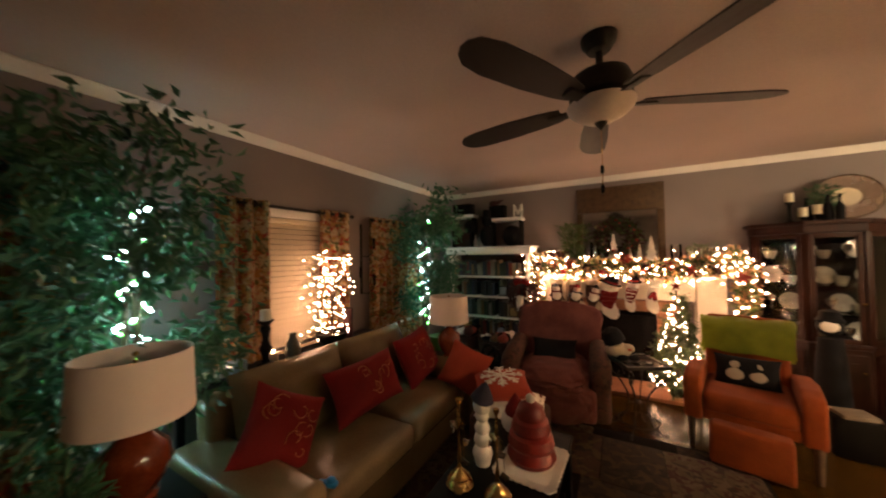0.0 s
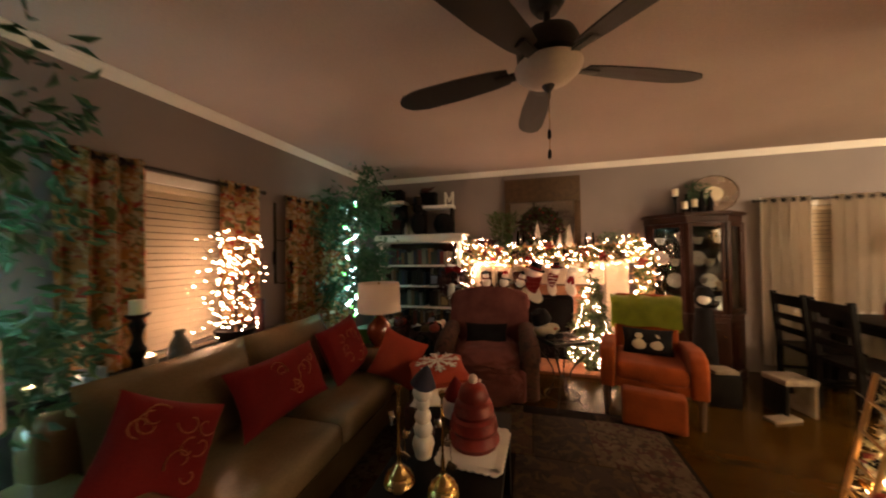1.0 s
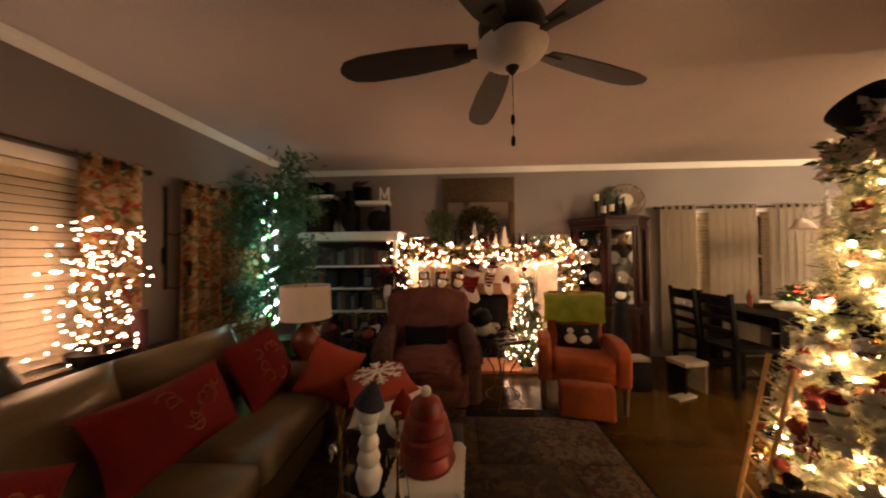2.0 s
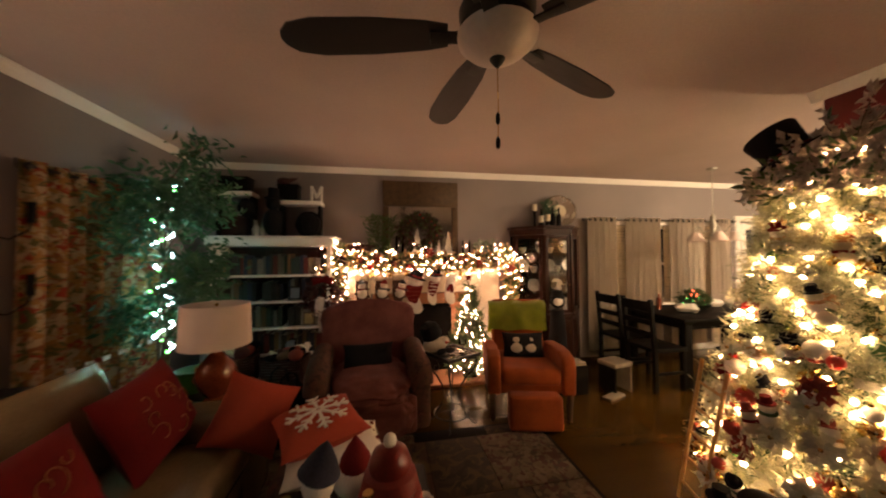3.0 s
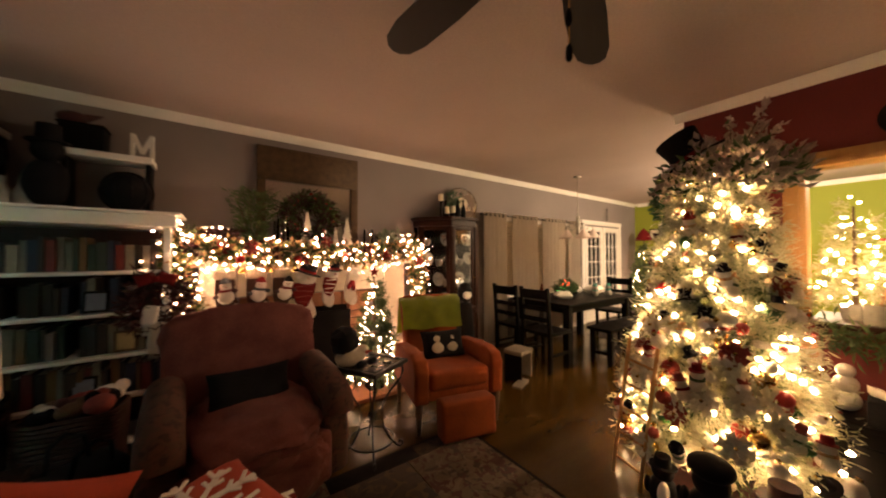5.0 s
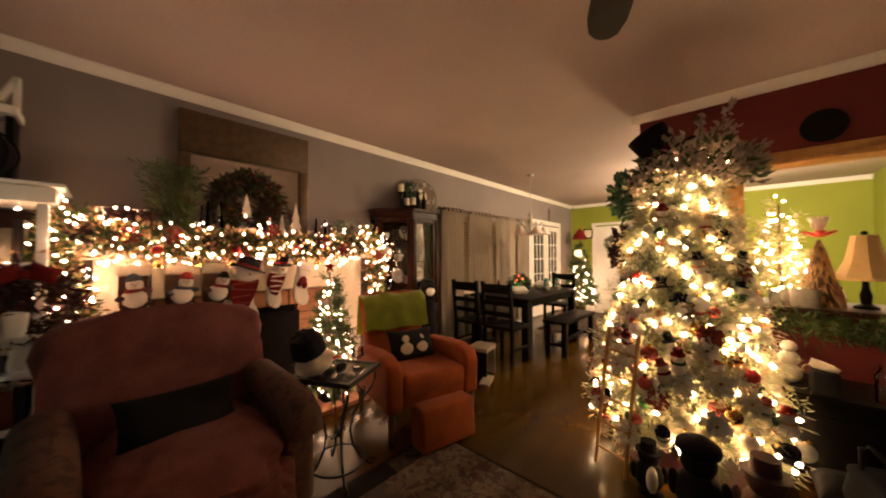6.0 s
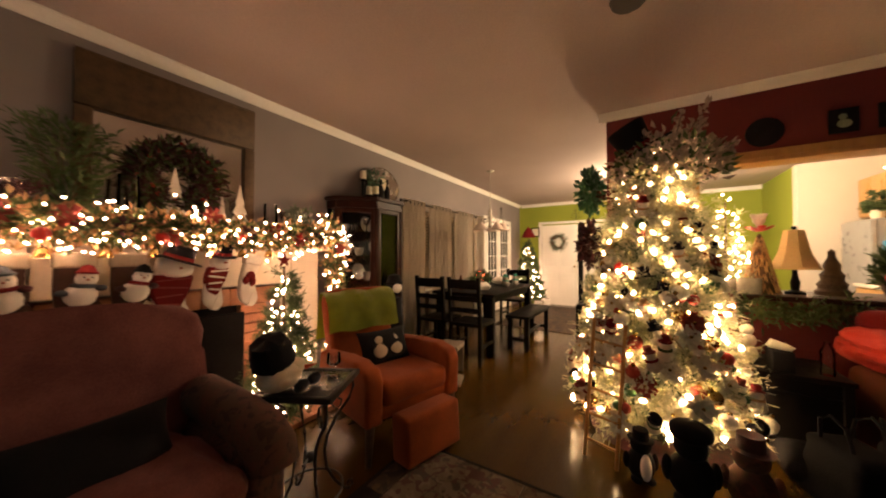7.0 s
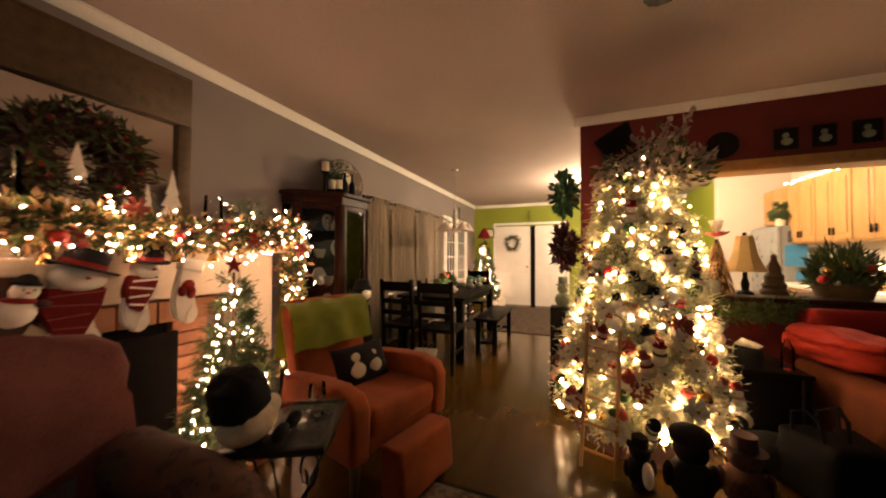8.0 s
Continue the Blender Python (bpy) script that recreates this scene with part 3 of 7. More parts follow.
part("frame_bead", box(nb(), (0.26, FY - 0.052, 2.135), (0.95, 0.008, 0.018), 0.004), M_GOLD, mr)
part("frame_bead", box(nb(), (0.26, FY - 0.052, 2.44), (0.95, 0.008, 0.018), 0.004), M_GOLD, mr)

# ---- bookcase ----
bc = thing("bookcase", "white wooden bookcase packed with books against the wall", "bookcase", pose(-1.43, YF - 0.2, 0))
for x in (-0.6, 0.6):
    part("side_panel", box(nb(), (x, 0, 0.8), (0.04, 0.38, 1.6), 0.004), M_TRIM, bc)
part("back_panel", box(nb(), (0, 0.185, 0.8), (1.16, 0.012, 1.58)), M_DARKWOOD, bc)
BS = (0.08, 0.40, 0.69, 0.98, 1.27)
for z in BS:
    part("shelf", box(nb(), (0, 0, z), (1.16, 0.36, 0.025), 0.003), M_TRIM, bc)
part("cornice", box(nb(), (0, -0.01, 1.645), (1.3, 0.42, 0.09), 0.02), M_TRIM, bc)
part("top_board", box(nb(), (0, -0.02, 1.70), (1.36, 0.45, 0.02), 0.006), M_TRIM, bc)
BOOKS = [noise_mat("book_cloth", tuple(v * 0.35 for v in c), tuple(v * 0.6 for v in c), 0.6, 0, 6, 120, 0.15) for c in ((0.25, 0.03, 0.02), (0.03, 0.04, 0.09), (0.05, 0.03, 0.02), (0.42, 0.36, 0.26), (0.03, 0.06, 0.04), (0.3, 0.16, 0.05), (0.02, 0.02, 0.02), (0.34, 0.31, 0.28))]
M_PAGE = plain_mat("paper", (0.6, 0.53, 0.4), 0.8)


def book(x, y, z, w, d, h, k, tilt=0.0, parent=None):
    t = thing("book", ("cloth-bound book standing on the bookcase shelf"), "book", pose(x, y, z, 0, tilt, 0), "books on the bookcase")
    bb = nb()
    box(bb, (-w / 2 + 0.0015, 0, h / 2), (0.003, d, h))
    box(bb, (w / 2 - 0.0015, 0, h / 2), (0.003, d, h))
    box(bb, (0, -d / 2 + 0.002, h / 2), (w, 0.004, h), 0.001)
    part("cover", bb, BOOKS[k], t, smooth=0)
    part("page_block", box(nb(), (0, 0.004, h / 2), (w - 0.006, d - 0.012, h - 0.008)), M_PAGE, t, smooth=0)


for si, z in enumerate(BS[1:]):
    x = -2.0
    while x < -0.9:
        w = RNG.uniform(0.022, 0.055)
        if RNG.uniform() < 0.08:
            x += RNG.uniform(0.03, 0.09)
            continue
        book(x + w / 2, YF - 0.22 - RNG.uniform(0, 0.03), z + 0.0135, w, RNG.uniform(0.16, 0.2), RNG.uniform(0.17, 0.245), int(RNG.integers(0, 8)), 0)
        x += w + 0.003


# ---- seating ----
def sofa():
    t = thing("sofa", "tan leather sofa with two seat cushions and rounded arms", "sofa", pose(-1.40, 2.13, 0, 0, 0, 90))
    # local: x runs along the sofa, -y is its front
    part("base", box(nb(), (0, 0.02, 0.22), (1.86, 0.86, 0.26), 0.04), M_LEATHER, t)
    for k in (-1, 1):
        b = nb()
        box(b, (k * 0.88, -0.02, 0.31), (0.24, 0.92, 0.46), 0.07, seg=4)
        box(b, (k * 0.89, -0.03, 0.52), (0.30, 0.96, 0.16), 0.078, seg=5)
        part("arm", b, M_LEATHER, t)
        bk = nb()
        pillow(bk, (0.80, 0.56, 0.30), pose(k * 0.385, 0.24, 0.66, 78, 0, 0), 18, 0.1, 0.02, k)
        part("back_cushion", bk, M_LEATHER, t)
        sc = nb()
        box(sc, (k * 0.385, -0.10, 0.41), (0.76, 0.74, 0.17), 0.07, seg=4)
        part("seat_cushion", sc, M_LEATHER, t)
    part("back_frame", box(nb(), (0, 0.36, 0.50), (1.76, 0.20, 0.66), 0.08, seg=4, rx=-6), M_LEATHER, t)
    for x in (-0.85, 0.85):
        for y in (-0.36, 0.36):
            part("foot", cyl(nb(), (x, y, 0), 0.02, 0.03, 0.1, 12), M_BLACKWOOD, t)
    return t


def cushion(name, label, s, m, cloth_m, cat="cushion", group="", piping=True):
    t = thing(name, label, cat, m, group)
    part("cover", pillow(nb(), s, None, 16, 0.35, 0.012, s[0] * 9), cloth_m, t)
    return t


def recliner():
    t = thing("recliner", "mauve plush wing recliner with tapestry arms facing the room", "armchair", pose(-0.34, 3.82, 0, 0, 0, 4))
    part("base", box(nb(), (0, 0, 0.20), (0.74, 0.72, 0.30), 0.05, seg=3), M_MAUVE, t)
    s = soft_roll((0.64, 0.82, 0.27), 2.0)
    s.transform(pose(0, -0.12, 0.415, 4, 0, 0))
    part("seat", s, M_MAUVE, t)
    bk = nb()
    out = [(-0.32, 0.0), (-0.36, 0.25), (-0.43, 0.42), (-0.455, 0.52), (-0.435, 0.605), (-0.37, 0.655), (-0.2, 0.685), (0.0, 0.695), (0.2, 0.685), (0.37, 0.655), (0.435, 0.605), (0.455, 0.52), (0.43, 0.42), (0.36, 0.25), (0.32, 0.0)]
    fr = [[bk.verts.new((x, d, z)) for x, z in out] for d in (-0.11, 0.11)]
    for i in range(len(out)):
        j = (i + 1) % len(out)
        bk.faces.new((fr[0][i], fr[0][j], fr[1][j], fr[1][i]))
    for q in fr:
        bk.faces.new(q)
    bmesh.ops.bevel(bk, geom=[e for e in bk.edges if abs(e.verts[0].co.y - e.verts[1].co.y) < 0.01], offset=0.07, segments=5, profile=0.6, affect="EDGES")
    bk.transform(pose(0, 0.24, 0.36, -14, 0, 0))
    part("backrest", bk, M_MAUVE, t)
    for k in (-1, 1):
        a = nb()
        box(a, (k * 0.40, -0.01, 0.28), (0.18, 0.62, 0.46), 0.06, seg=4)
        tube(a, [(k * 0.405, -0.345, 0.44), (k * 0.405, -0.33, 0.50), (k * 0.405, -0.27, 0.545), (k * 0.405, -0.1, 0.575), (k * 0.405, 0.2, 0.60)], 0.092, 18)
        part("arm", a, M_BROWNPLUSH, t)
    rest = soft_roll((0.64, 0.20, 0.36), 7.0)
    rest.transform(pose(0, -0.40, 0.23))
    part("footrest", rest, M_MAUVE, t)
    return t


def orange_chair():
    t = thing("orange_armchair", "rust orange velvet reclining armchair with wooden legs", "armchair", pose(1.15, 3.88, 0, 0, 0, -14))
    part("seat_frame", box(nb(), (0, -0.02, 0.30), (0.54, 0.64, 0.10), 0.03), M_ORANGE, t)
    s = nb()
    box(s, (0, -0.06, 0.40), (0.53, 0.62, 0.15), 0.06, seg=4)
    part("seat", s, M_ORANGE, t)
    bk = nb()
    box(bk, (0, 0.42, 0.64), (0.56, 0.15, 0.68), 0.055, rx=-17, seg=4)
    part("backrest", bk, M_ORANGE, t)
    for k in (-1, 1):
        a = nb()
        prof = [(-0.36, 0.24), (-0.37, 0.50), (-0.33, 0.57), (-0.2, 0.60), (0.0, 0.585), (0.30, 0.56), (0.36, 0.24)]
        f = [[a.verts.new((k * 0.325 + dx, y, z)) for y, z in prof] for dx in (-0.06, 0.06)]
        for i in range(len(prof)):
            j = (i + 1) % len(prof)
            a.faces.new((f[0][i], f[0][j], f[1][j], f[1][i]))
        for q in f:
            a.faces.new(q)
        bmesh.ops.bevel(a, geom=a.edges[:], offset=0.035, segments=4, profile=0.6, affect="EDGES")
        part("arm", a, M_ORANGE, t)
        for y in (-0.31, 0.30):
            part("leg", cyl(nb(), (k * 0.34, y, 0), 0.018, 0.03, 0.27, 12, rx=(4 if y < 0 else -6)), M_BARK, t)
    part("footrest", box(nb(), (0, -0.45, 0.16), (0.44, 0.16, 0.28), 0.03, seg=3, rx=-4), M_ORANGE, t)
    part("footrest_arm", box(nb(), (0, -0.40, 0.20), (0.3, 0.16, 0.03), 0.006), M_IRON, t)
    return t


sofa()
recliner()
orange_chair()

# ---- lime throw over the orange chair's back ----
b = nb()
grid = []
prof = [(0.22, 0.70), (0.235, 0.80), (0.255, 0.9), (0.29, 0.965), (0.36, 1.0), (0.42, 0.985), (0.455, 0.9), (0.455, 0.75), (0.45, 0.62)]
for j, (py, pz) in enumerate(prof):
    grid.append([b.verts.new((-0.31 + 0.62 * i / 16 + 0.008 * math.sin(j * 1.3 + i), py + 0.008 * math.sin(i * 1.1 + j) + 0.08, pz + 0.008 * math.sin(i * 0.8 + j * 0.7) - 0.035)) for i in range(17)])
for lo, hi in zip(grid, grid[1:]):
    for i in range(16):
        b.faces.new((lo[i], lo[i + 1], hi[i + 1], hi[i]))
bmesh.ops.solidify(b, geom=b.faces[:], thickness=0.022)
solid("throw_blanket", b, M_LIME, "lime green fleece throw folded over an orange chair back", "blanket", m=pose(1.15, 3.88, 0, 0, 0, -14))

# ---- china cabinet ----
cc = thing("china_cabinet", "dark cherry china cabinet with canted glass sides full of dishes", "cabinet", pose(1.965, YF, 0))
PLAN = [(-0.47, -0.004), (-0.47, -0.15), (-0.195, -0.455), (0.195, -0.455), (0.47, -0.17), (0.47, -0.004)]


def prism(z0, z1, grow=0.0, bev=0.006):
    """A slab over the cabinet's canted plan, grown outwards by a margin."""
    b = nb()
    k = 1 + grow / 0.42
    f = b.faces.new([b.verts.new((x * k, y if y > -0.01 else y * k, z0)) for x, y in PLAN])
    e = bmesh.ops.extrude_face_region(b, geom=[f])
    bmesh.ops.translate(b, vec=(0, 0, z1 - z0), verts=[v for v in e["geom"] if isinstance(v, bmesh.types.BMVert)])
    bmesh.ops.recalc_face_normals(b, faces=b.faces[:])
    if bev:
        bmesh.ops.bevel(b, geom=b.edges[:], offset=bev, segments=2, affect="EDGES")
    return b


part("plinth", prism(0.0, 0.09, 0.012), M_DARKWOOD, cc)
part("body", prism(0.09, 0.70), M_DARKWOOD, cc)
part("waist", prism(0.70, 0.735, 0.02, 0.01), M_DARKWOOD, cc)
part("top", prism(1.745, 1.82), M_DARKWOOD, cc)
part("cornice", prism(1.82, 1.857, 0.035, 0.012), M_DARKWOOD, cc)
part("back_panel", box(nb(), (0, -0.016, 1.24), (0.92, 0.02, 1.006)), M_BLACKWOOD, cc)
for x, y in PLAN[1:5]:
    part("post", box(nb(), (x * 0.965, y * 0.965, 1.24), (0.05, 0.05, 1.006), 0.008, rz=22 if x > 0 else -22), M_DARKWOOD, cc)
for n_face, (p, q) in enumerate(zip(PLAN[1:4], PLAN[2:5])):
    w = math.hypot(q[0] - p[0], q[1] - p[1]) - 0.05
    at = pose((p[0] + q[0]) / 2, (p[1] + q[1]) / 2, 0, 0, 0, math.degrees(math.atan2(q[1] - p[1], q[0] - p[0])))
    d = nb()
    for x in (-w / 2 + 0.02, w / 2 - 0.02):
        box(d, (x, 0.012, 1.24), (0.04, 0.022, 1.0), 0.004)
    for z in (0.76, 1.72):
        box(d, (0, 0.012, z), (w - 0.08, 0.022, 0.045), 0.004)
    dr = part("door", d, M_DARKWOOD, cc)
    dr.matrix_basis = at
    part("pane", box(nb(), (0, 0.016, 1.24), (w - 0.08, 0.004, 0.915)), M_GLASS, dr)
    lw = part("lower_door", box(nb(), (0, -0.006, 0.40), (w - 0.01, 0.018, 0.50), 0.008), M_DARKWOOD, cc)
    lw.matrix_basis = at
    part("raised_panel", box(nb(), (0, -0.018, 0.40), (w - 0.13, 0.012, 0.36), 0.006), M_DARKWOOD, lw)
    if n_face == 1:
        part("knob", ball(nb(), (w / 2 - 0.02, -0.012, 1.1), 0.012), M_BRASS, dr)
        part("knob", ball(nb(), (w / 2 - 0.04, -0.03, 0.5), 0.012), M_BRASS, lw)
for z in (0.99, 1.25, 1.50):
    part("shelf", prism(z - 0.005, z + 0.003, -0.035, 0), M_GLASS, cc)
M_CHINA = noise_mat("white_china", (0.2, 0.2, 0.18), (0.33, 0.32, 0.29), 0.12, 0, 5, 30, 0.02)
M_CRYSTAL = noise_mat("cut_crystal", (0.6, 0.6, 0.6), (0.85, 0.85, 0.82), 0.08, 0.85, 40, 90, 0.6)
for row, z in enumerate((0.736, 0.994, 1.254, 1.504)):
    for i, x in enumerate((-0.33, -0.22, -0.11, 0.01, 0.12, 0.23, 0.33)):
        d = nb()
        deep = -0.12 if abs(x) > 0.3 else (-0.33 if (i + row) % 3 else -0.22)
        if (i + row) % 3 == 0:
            lathe(d, [(0.0, 0.0), (0.03, 0.0), (0.035, 0.012), (0.05, 0.05), (0.053, 0.08), (0.048, 0.08), (0.03, 0.02), (0.0, 0.015)], seg=16)
            solid("teacup", d, M_CHINA, "white china cup on a cabinet shelf", "cup", group="china in the cabinet", m=pose(1.965 + x, YF + deep, z))
        elif (i + row) % 3 == 1:
            lathe(d, [(0.0, 0.0), (0.025, 0.0), (0.006, 0.01), (0.006, 0.06), (0.03, 0.08), (0.036, 0.13), (0.033, 0.13), (0.0, 0.07)], seg=14)
            solid("goblet", d, M_CRYSTAL, "glinting cut crystal goblet on a cabinet shelf", "goblet", group="crystal in the cabinet", m=pose(1.965 + x, YF + deep, z))
        else:
            lathe(d, [(0.0, 0.0), (0.05, 0.0), (0.085, 0.014), (0.085, 0.019), (0.0, 0.008)], seg=22)
            solid("plate", d, M_CHINA, "white china plate standing in the cabinet", "plate", group="china in the cabinet", m=pose(1.965 + x, YF + max(deep, -0.2), z + 0.085, 80, 0, 0))

# ---- ceiling fan ----
fan = thing("ceiling_fan", "dark five-bladed ceiling fan with a frosted bowl light", "ceiling fan", pose(0.20, 2.02, H + 0.02))
part("canopy", lathe(nb(), [(0.02, -0.09), (0.05, -0.085), (0.075, -0.05), (0.08, -0.021)]), M_IRON, fan)
part("downrod", cyl(nb(), (0, 0, -0.19), 0.016, 0.016, 0.13, 12), M_IRON, fan)
part("motor", lathe(nb(), [(0.05, -0.345), (0.10, -0.335), (0.135, -0.305), (0.14, -0.25), (0.12, -0.205), (0.055, -0.18), (0.025, -0.15)], seg=32), M_IRON, fan)
M_BOWL = noise_mat("frosted_glass", (0.55, 0.45, 0.40), (0.65, 0.54, 0.48), 0.35, 0, 5, 40, 0.05)
part("light_bowl", lathe(nb(), [(0.015, -0.425), (0.06, -0.415), (0.11, -0.39), (0.143, -0.358), (0.148, -0.338), (0.135, -0.33)], seg=32), M_BOWL, fan, "frosted glass bowl")
part("finial", lathe(nb(), [(0.004, -0.455), (0.018, -0.44), (0.028, -0.425), (0.03, -0.418)]), M_IRON, fan)
part("pull_chain", tube(nb(), [(0, 0.0, -0.45), (0.002, 0, -0.6), (0.0, 0, -0.72)], 0.0022, 5), M_BRASS, fan)
for z in (-0.64, -0.73):
    part("pull", lathe(nb(), [(0.003, 0.022), (0.008, 0.012), (0.009, -0.012), (0.004, -0.022)], (0, 0, z), 10), M_BLACKWOOD, fan)
M_BLADE = noise_mat("fan_blade_wood", (0.006, 0.0035, 0.003), (0.015, 0.008, 0.006), 0.5, 0, 3, 50, 0.1, (1, 8, 1))
blade_bm = nb()
out = [(0.18, 0.045), (0.26, 0.06), (0.45, 0.075), (0.66, 0.077), (0.75, 0.06), (0.785, 0.03), (0.795, 0.0)]
pts = out + [(x, -y) for x, y in out[-2::-1]]
f = blade_bm.faces.new([blade_bm.verts.new((x, y, 0)) for x, y in pts])
ext = bmesh.ops.extrude_face_region(blade_bm, geom=[f])
bmesh.ops.translate(blade_bm, vec=(0, 0, 0.007), verts=[v for v in ext["geom"] if isinstance(v, bmesh.types.BMVert)])
blade = part("blade", blade_bm, M_BLADE, fan)
arm = part("blade_iron", box(nb(), (0.165, 0, -0.006), (0.16, 0.05, 0.008), 0.003), M_IRON, fan)
for i in range(5):
    m = pose(0, 0, -0.335, 0, 0, 25 + 72 * i) @ pose(0, 0, 0, 12, 0, 0)
    if i == 0:
        blade.matrix_basis, arm.matrix_basis = m, m
    else:
        again(blade, m, fan), again(arm, m, fan)
# ---- greenery and string lights ----
def cone_tree(height, radius, n, low, needle, per, power=1.0, width=None, tip=0.0):
    """Needles on branches of a conical tree, its foot at the origin; also the branch ends."""
    base, way, tips = [], [], []
    for i in range(n):
        u = 1 - RNG.uniform(0, 1) ** (0.72 if tip else 0.5)
        z = low + (height - low) * u * 0.97
        r = (tip + (radius - tip) * (1 - u) ** 0.9) * RNG.uniform(0.75, 1.08) + 0.04
        a = RNG.uniform(0, 2 * math.pi)
        d = np.array([math.cos(a), math.sin(a), RNG.uniform(-0.25, 0.35)])
        foot, end = np.array([0, 0, z]), np.array([0, 0, z]) + d * r
        tips.append(end)
        s = RNG.uniform(0.35, 1.0, per) ** 0.8
        p = foot + (end - foot) * s[:, None] + RNG.normal(size=(per, 3)) * (0.02 if tip else 0.012) * (1 + radius)
        w = d * 0.9 + RNG.normal(size=(per, 3)) * 0.75
        base.append(p)
        way.append(w)
    base, way = np.concatenate(base), np.concatenate(way)
    return leaves(base, way, RNG.uniform(0.6, 1.2, len(base)) * needle, width or needle * 0.16, 0.2), np.array(tips)


def surface_points(height, radius, low, n, out=1.0, tip=0.0):
    pts = []
    for i in range(n):
        u = 1 - RNG.uniform(0.004, 1) ** (0.72 if tip else 0.5)
        a = 2.399963 * i + RNG.normal() * 0.15
        r = (tip + (radius - tip) * (1 - u) ** 0.9) * out * RNG.uniform(0.86, 1.05)
        pts.append((r * math.cos(a), r * math.sin(a), low + (height - low) * u))
    return pts


# big flocked tree
TX, TY = 2.11, 2.21
xt = thing("christmas_tree", "tall flocked christmas tree covered in warm lights and ornaments", "christmas tree", pose(TX, TY, 0))
part("trunk", cyl(nb(), (0, 0, 0), 0.045, 0.015, 1.95, 10), M_BARK, xt)
part("stand", lathe(nb(), [(0.16, 0.0), (0.16, 0.02), (0.05, 0.04), (0.05, 0.16), (0.045, 0.16)], seg=16), M_IRON, xt)
mesh, tips = cone_tree(1.98, 0.52, 900, 0.16, 0.055, 120, 1.0, 0.0065, 0.12)
part("needles", mesh, M_FLOCK, xt, "flocked snowy needles", smooth=0)
mesh, _ = cone_tree(1.9, 0.43, 200, 0.2, 0.07, 60, 1.0, 0.007, 0.12)
part("inner_needles", mesh, M_PINE, xt, "dark green inner needles", smooth=0)
LIT = thing("tree_string_lights", "warm white string lights wound round the flocked tree", "string lights", pose(TX, TY, 0))
pts = surface_points(1.93, 0.53, 0.14, 335, 1.06, 0.14)
bulbs(pts, LIT, M_TREEB, 0.0128)


def ficus(x, y, height, trunk_top, crown_r, crown_z, n, label):
    t = thing("ficus_tree", label, "tree", pose(x, y, 0), "ficus trees")
    part("pot", lathe(nb(), [(0.0, 0.0), (0.13, 0.0), (0.17, 0.26), (0.18, 0.26), (0.18, 0.29), (0.15, 0.29), (0.14, 0.25), (0.0, 0.25)], seg=20), M_CERAMIC, t)
    tr = nb()
    for k in range(3):
        a = k * 2.1
        tube(tr, [(0.03 * math.cos(a + z * 2.5), 0.03 * math.sin(a + z * 2.5), 0.25 + z) for z in np.linspace(0, trunk_top - 0.25, 12)], 0.018, 7, 0.010)
    limbs = []
    for k in range(26):
        z = RNG.uniform(0.75, trunk_top)
        a = RNG.uniform(0, 6.28)
        e = np.array([crown_r * 0.8 * math.cos(a), crown_r * 0.8 * math.sin(a), z + RNG.uniform(0.05, 0.5)])
        e[2] = min(e[2], height - 0.05)
        tube(tr, [(0, 0, z), (e[0] * 0.5, e[1] * 0.5, z + (e[2] - z) * 0.65), tuple(e)], 0.007, 5, 0.003)
        limbs.append((np.array([0, 0, z]), e))
    part("trunk", tr, M_BARK, t)
    base, way = [], []
    for i in range(n):
        f, e = limbs[RNG.integers(0, len(limbs))]
        s = RNG.uniform(0.5, 1.12)
        p = f + (e - f) * s + RNG.normal(size=3) * np.array([0.085, 0.085, 0.10])
        p[2] = min(p[2], height)
        base.append(p)
        way.append(np.array([p[0], p[1], -0.25]) * 1.2 + RNG.normal(size=3) * 0.5)
    part("crown", leaves(np.array(base), np.array(way), RNG.uniform(0.06, 0.105, n), 0.032, 0.4), M_LEAF, t, "dark green pointed leaves", smooth=0)
    s = thing("trunk_string_lights", "cool white and green lights wound up a ficus trunk", "string lights", pose(x, y, 0), "lights on the ficus trunks")
    k = np.linspace(0.72, trunk_top - 0.02, 84)
    pts = [(0.062 * math.cos(34 * z) + RNG.normal() * 0.014, 0.062 * math.sin(34 * z) + RNG.normal() * 0.014, z) for z in k]
    bulbs([p for i, p in enumerate(pts) if i % 5], s, M_COOLB, 0.0072)
    bulbs([p for i, p in enumerate(pts) if i % 5 == 0], s, M_GREENB, 0.009, "green_bulb")
    part("wire", tube(nb(), pts, 0.002, 4), M_IRON, s)
    return t


ficus(-1.98, 1.03, 2.34, 1.90, 0.46, 1.6, 3600, "tall artificial ficus tree beside a window with a lit trunk")
ficus(-1.98, 3.88, 2.44, 2.1, 0.42, 1.7, 3600, "tall artificial ficus tree in the corner with a lit trunk")


M_GARLAND = noise_mat("garland_leaf", (0.035, 0.075, 0.018), (0.15, 0.18, 0.05), 0.6, 0, 7, 50, 0.1)
# gold leaf colour, which also carries the bulbs' light on foliage
M_GILT_LIT = noise_mat("gilded_lit_leaf", (0.30, 0.10, 0.05), (0.6, 0.42, 0.2), 0.5, 0.2, 9, 60, 0.1)


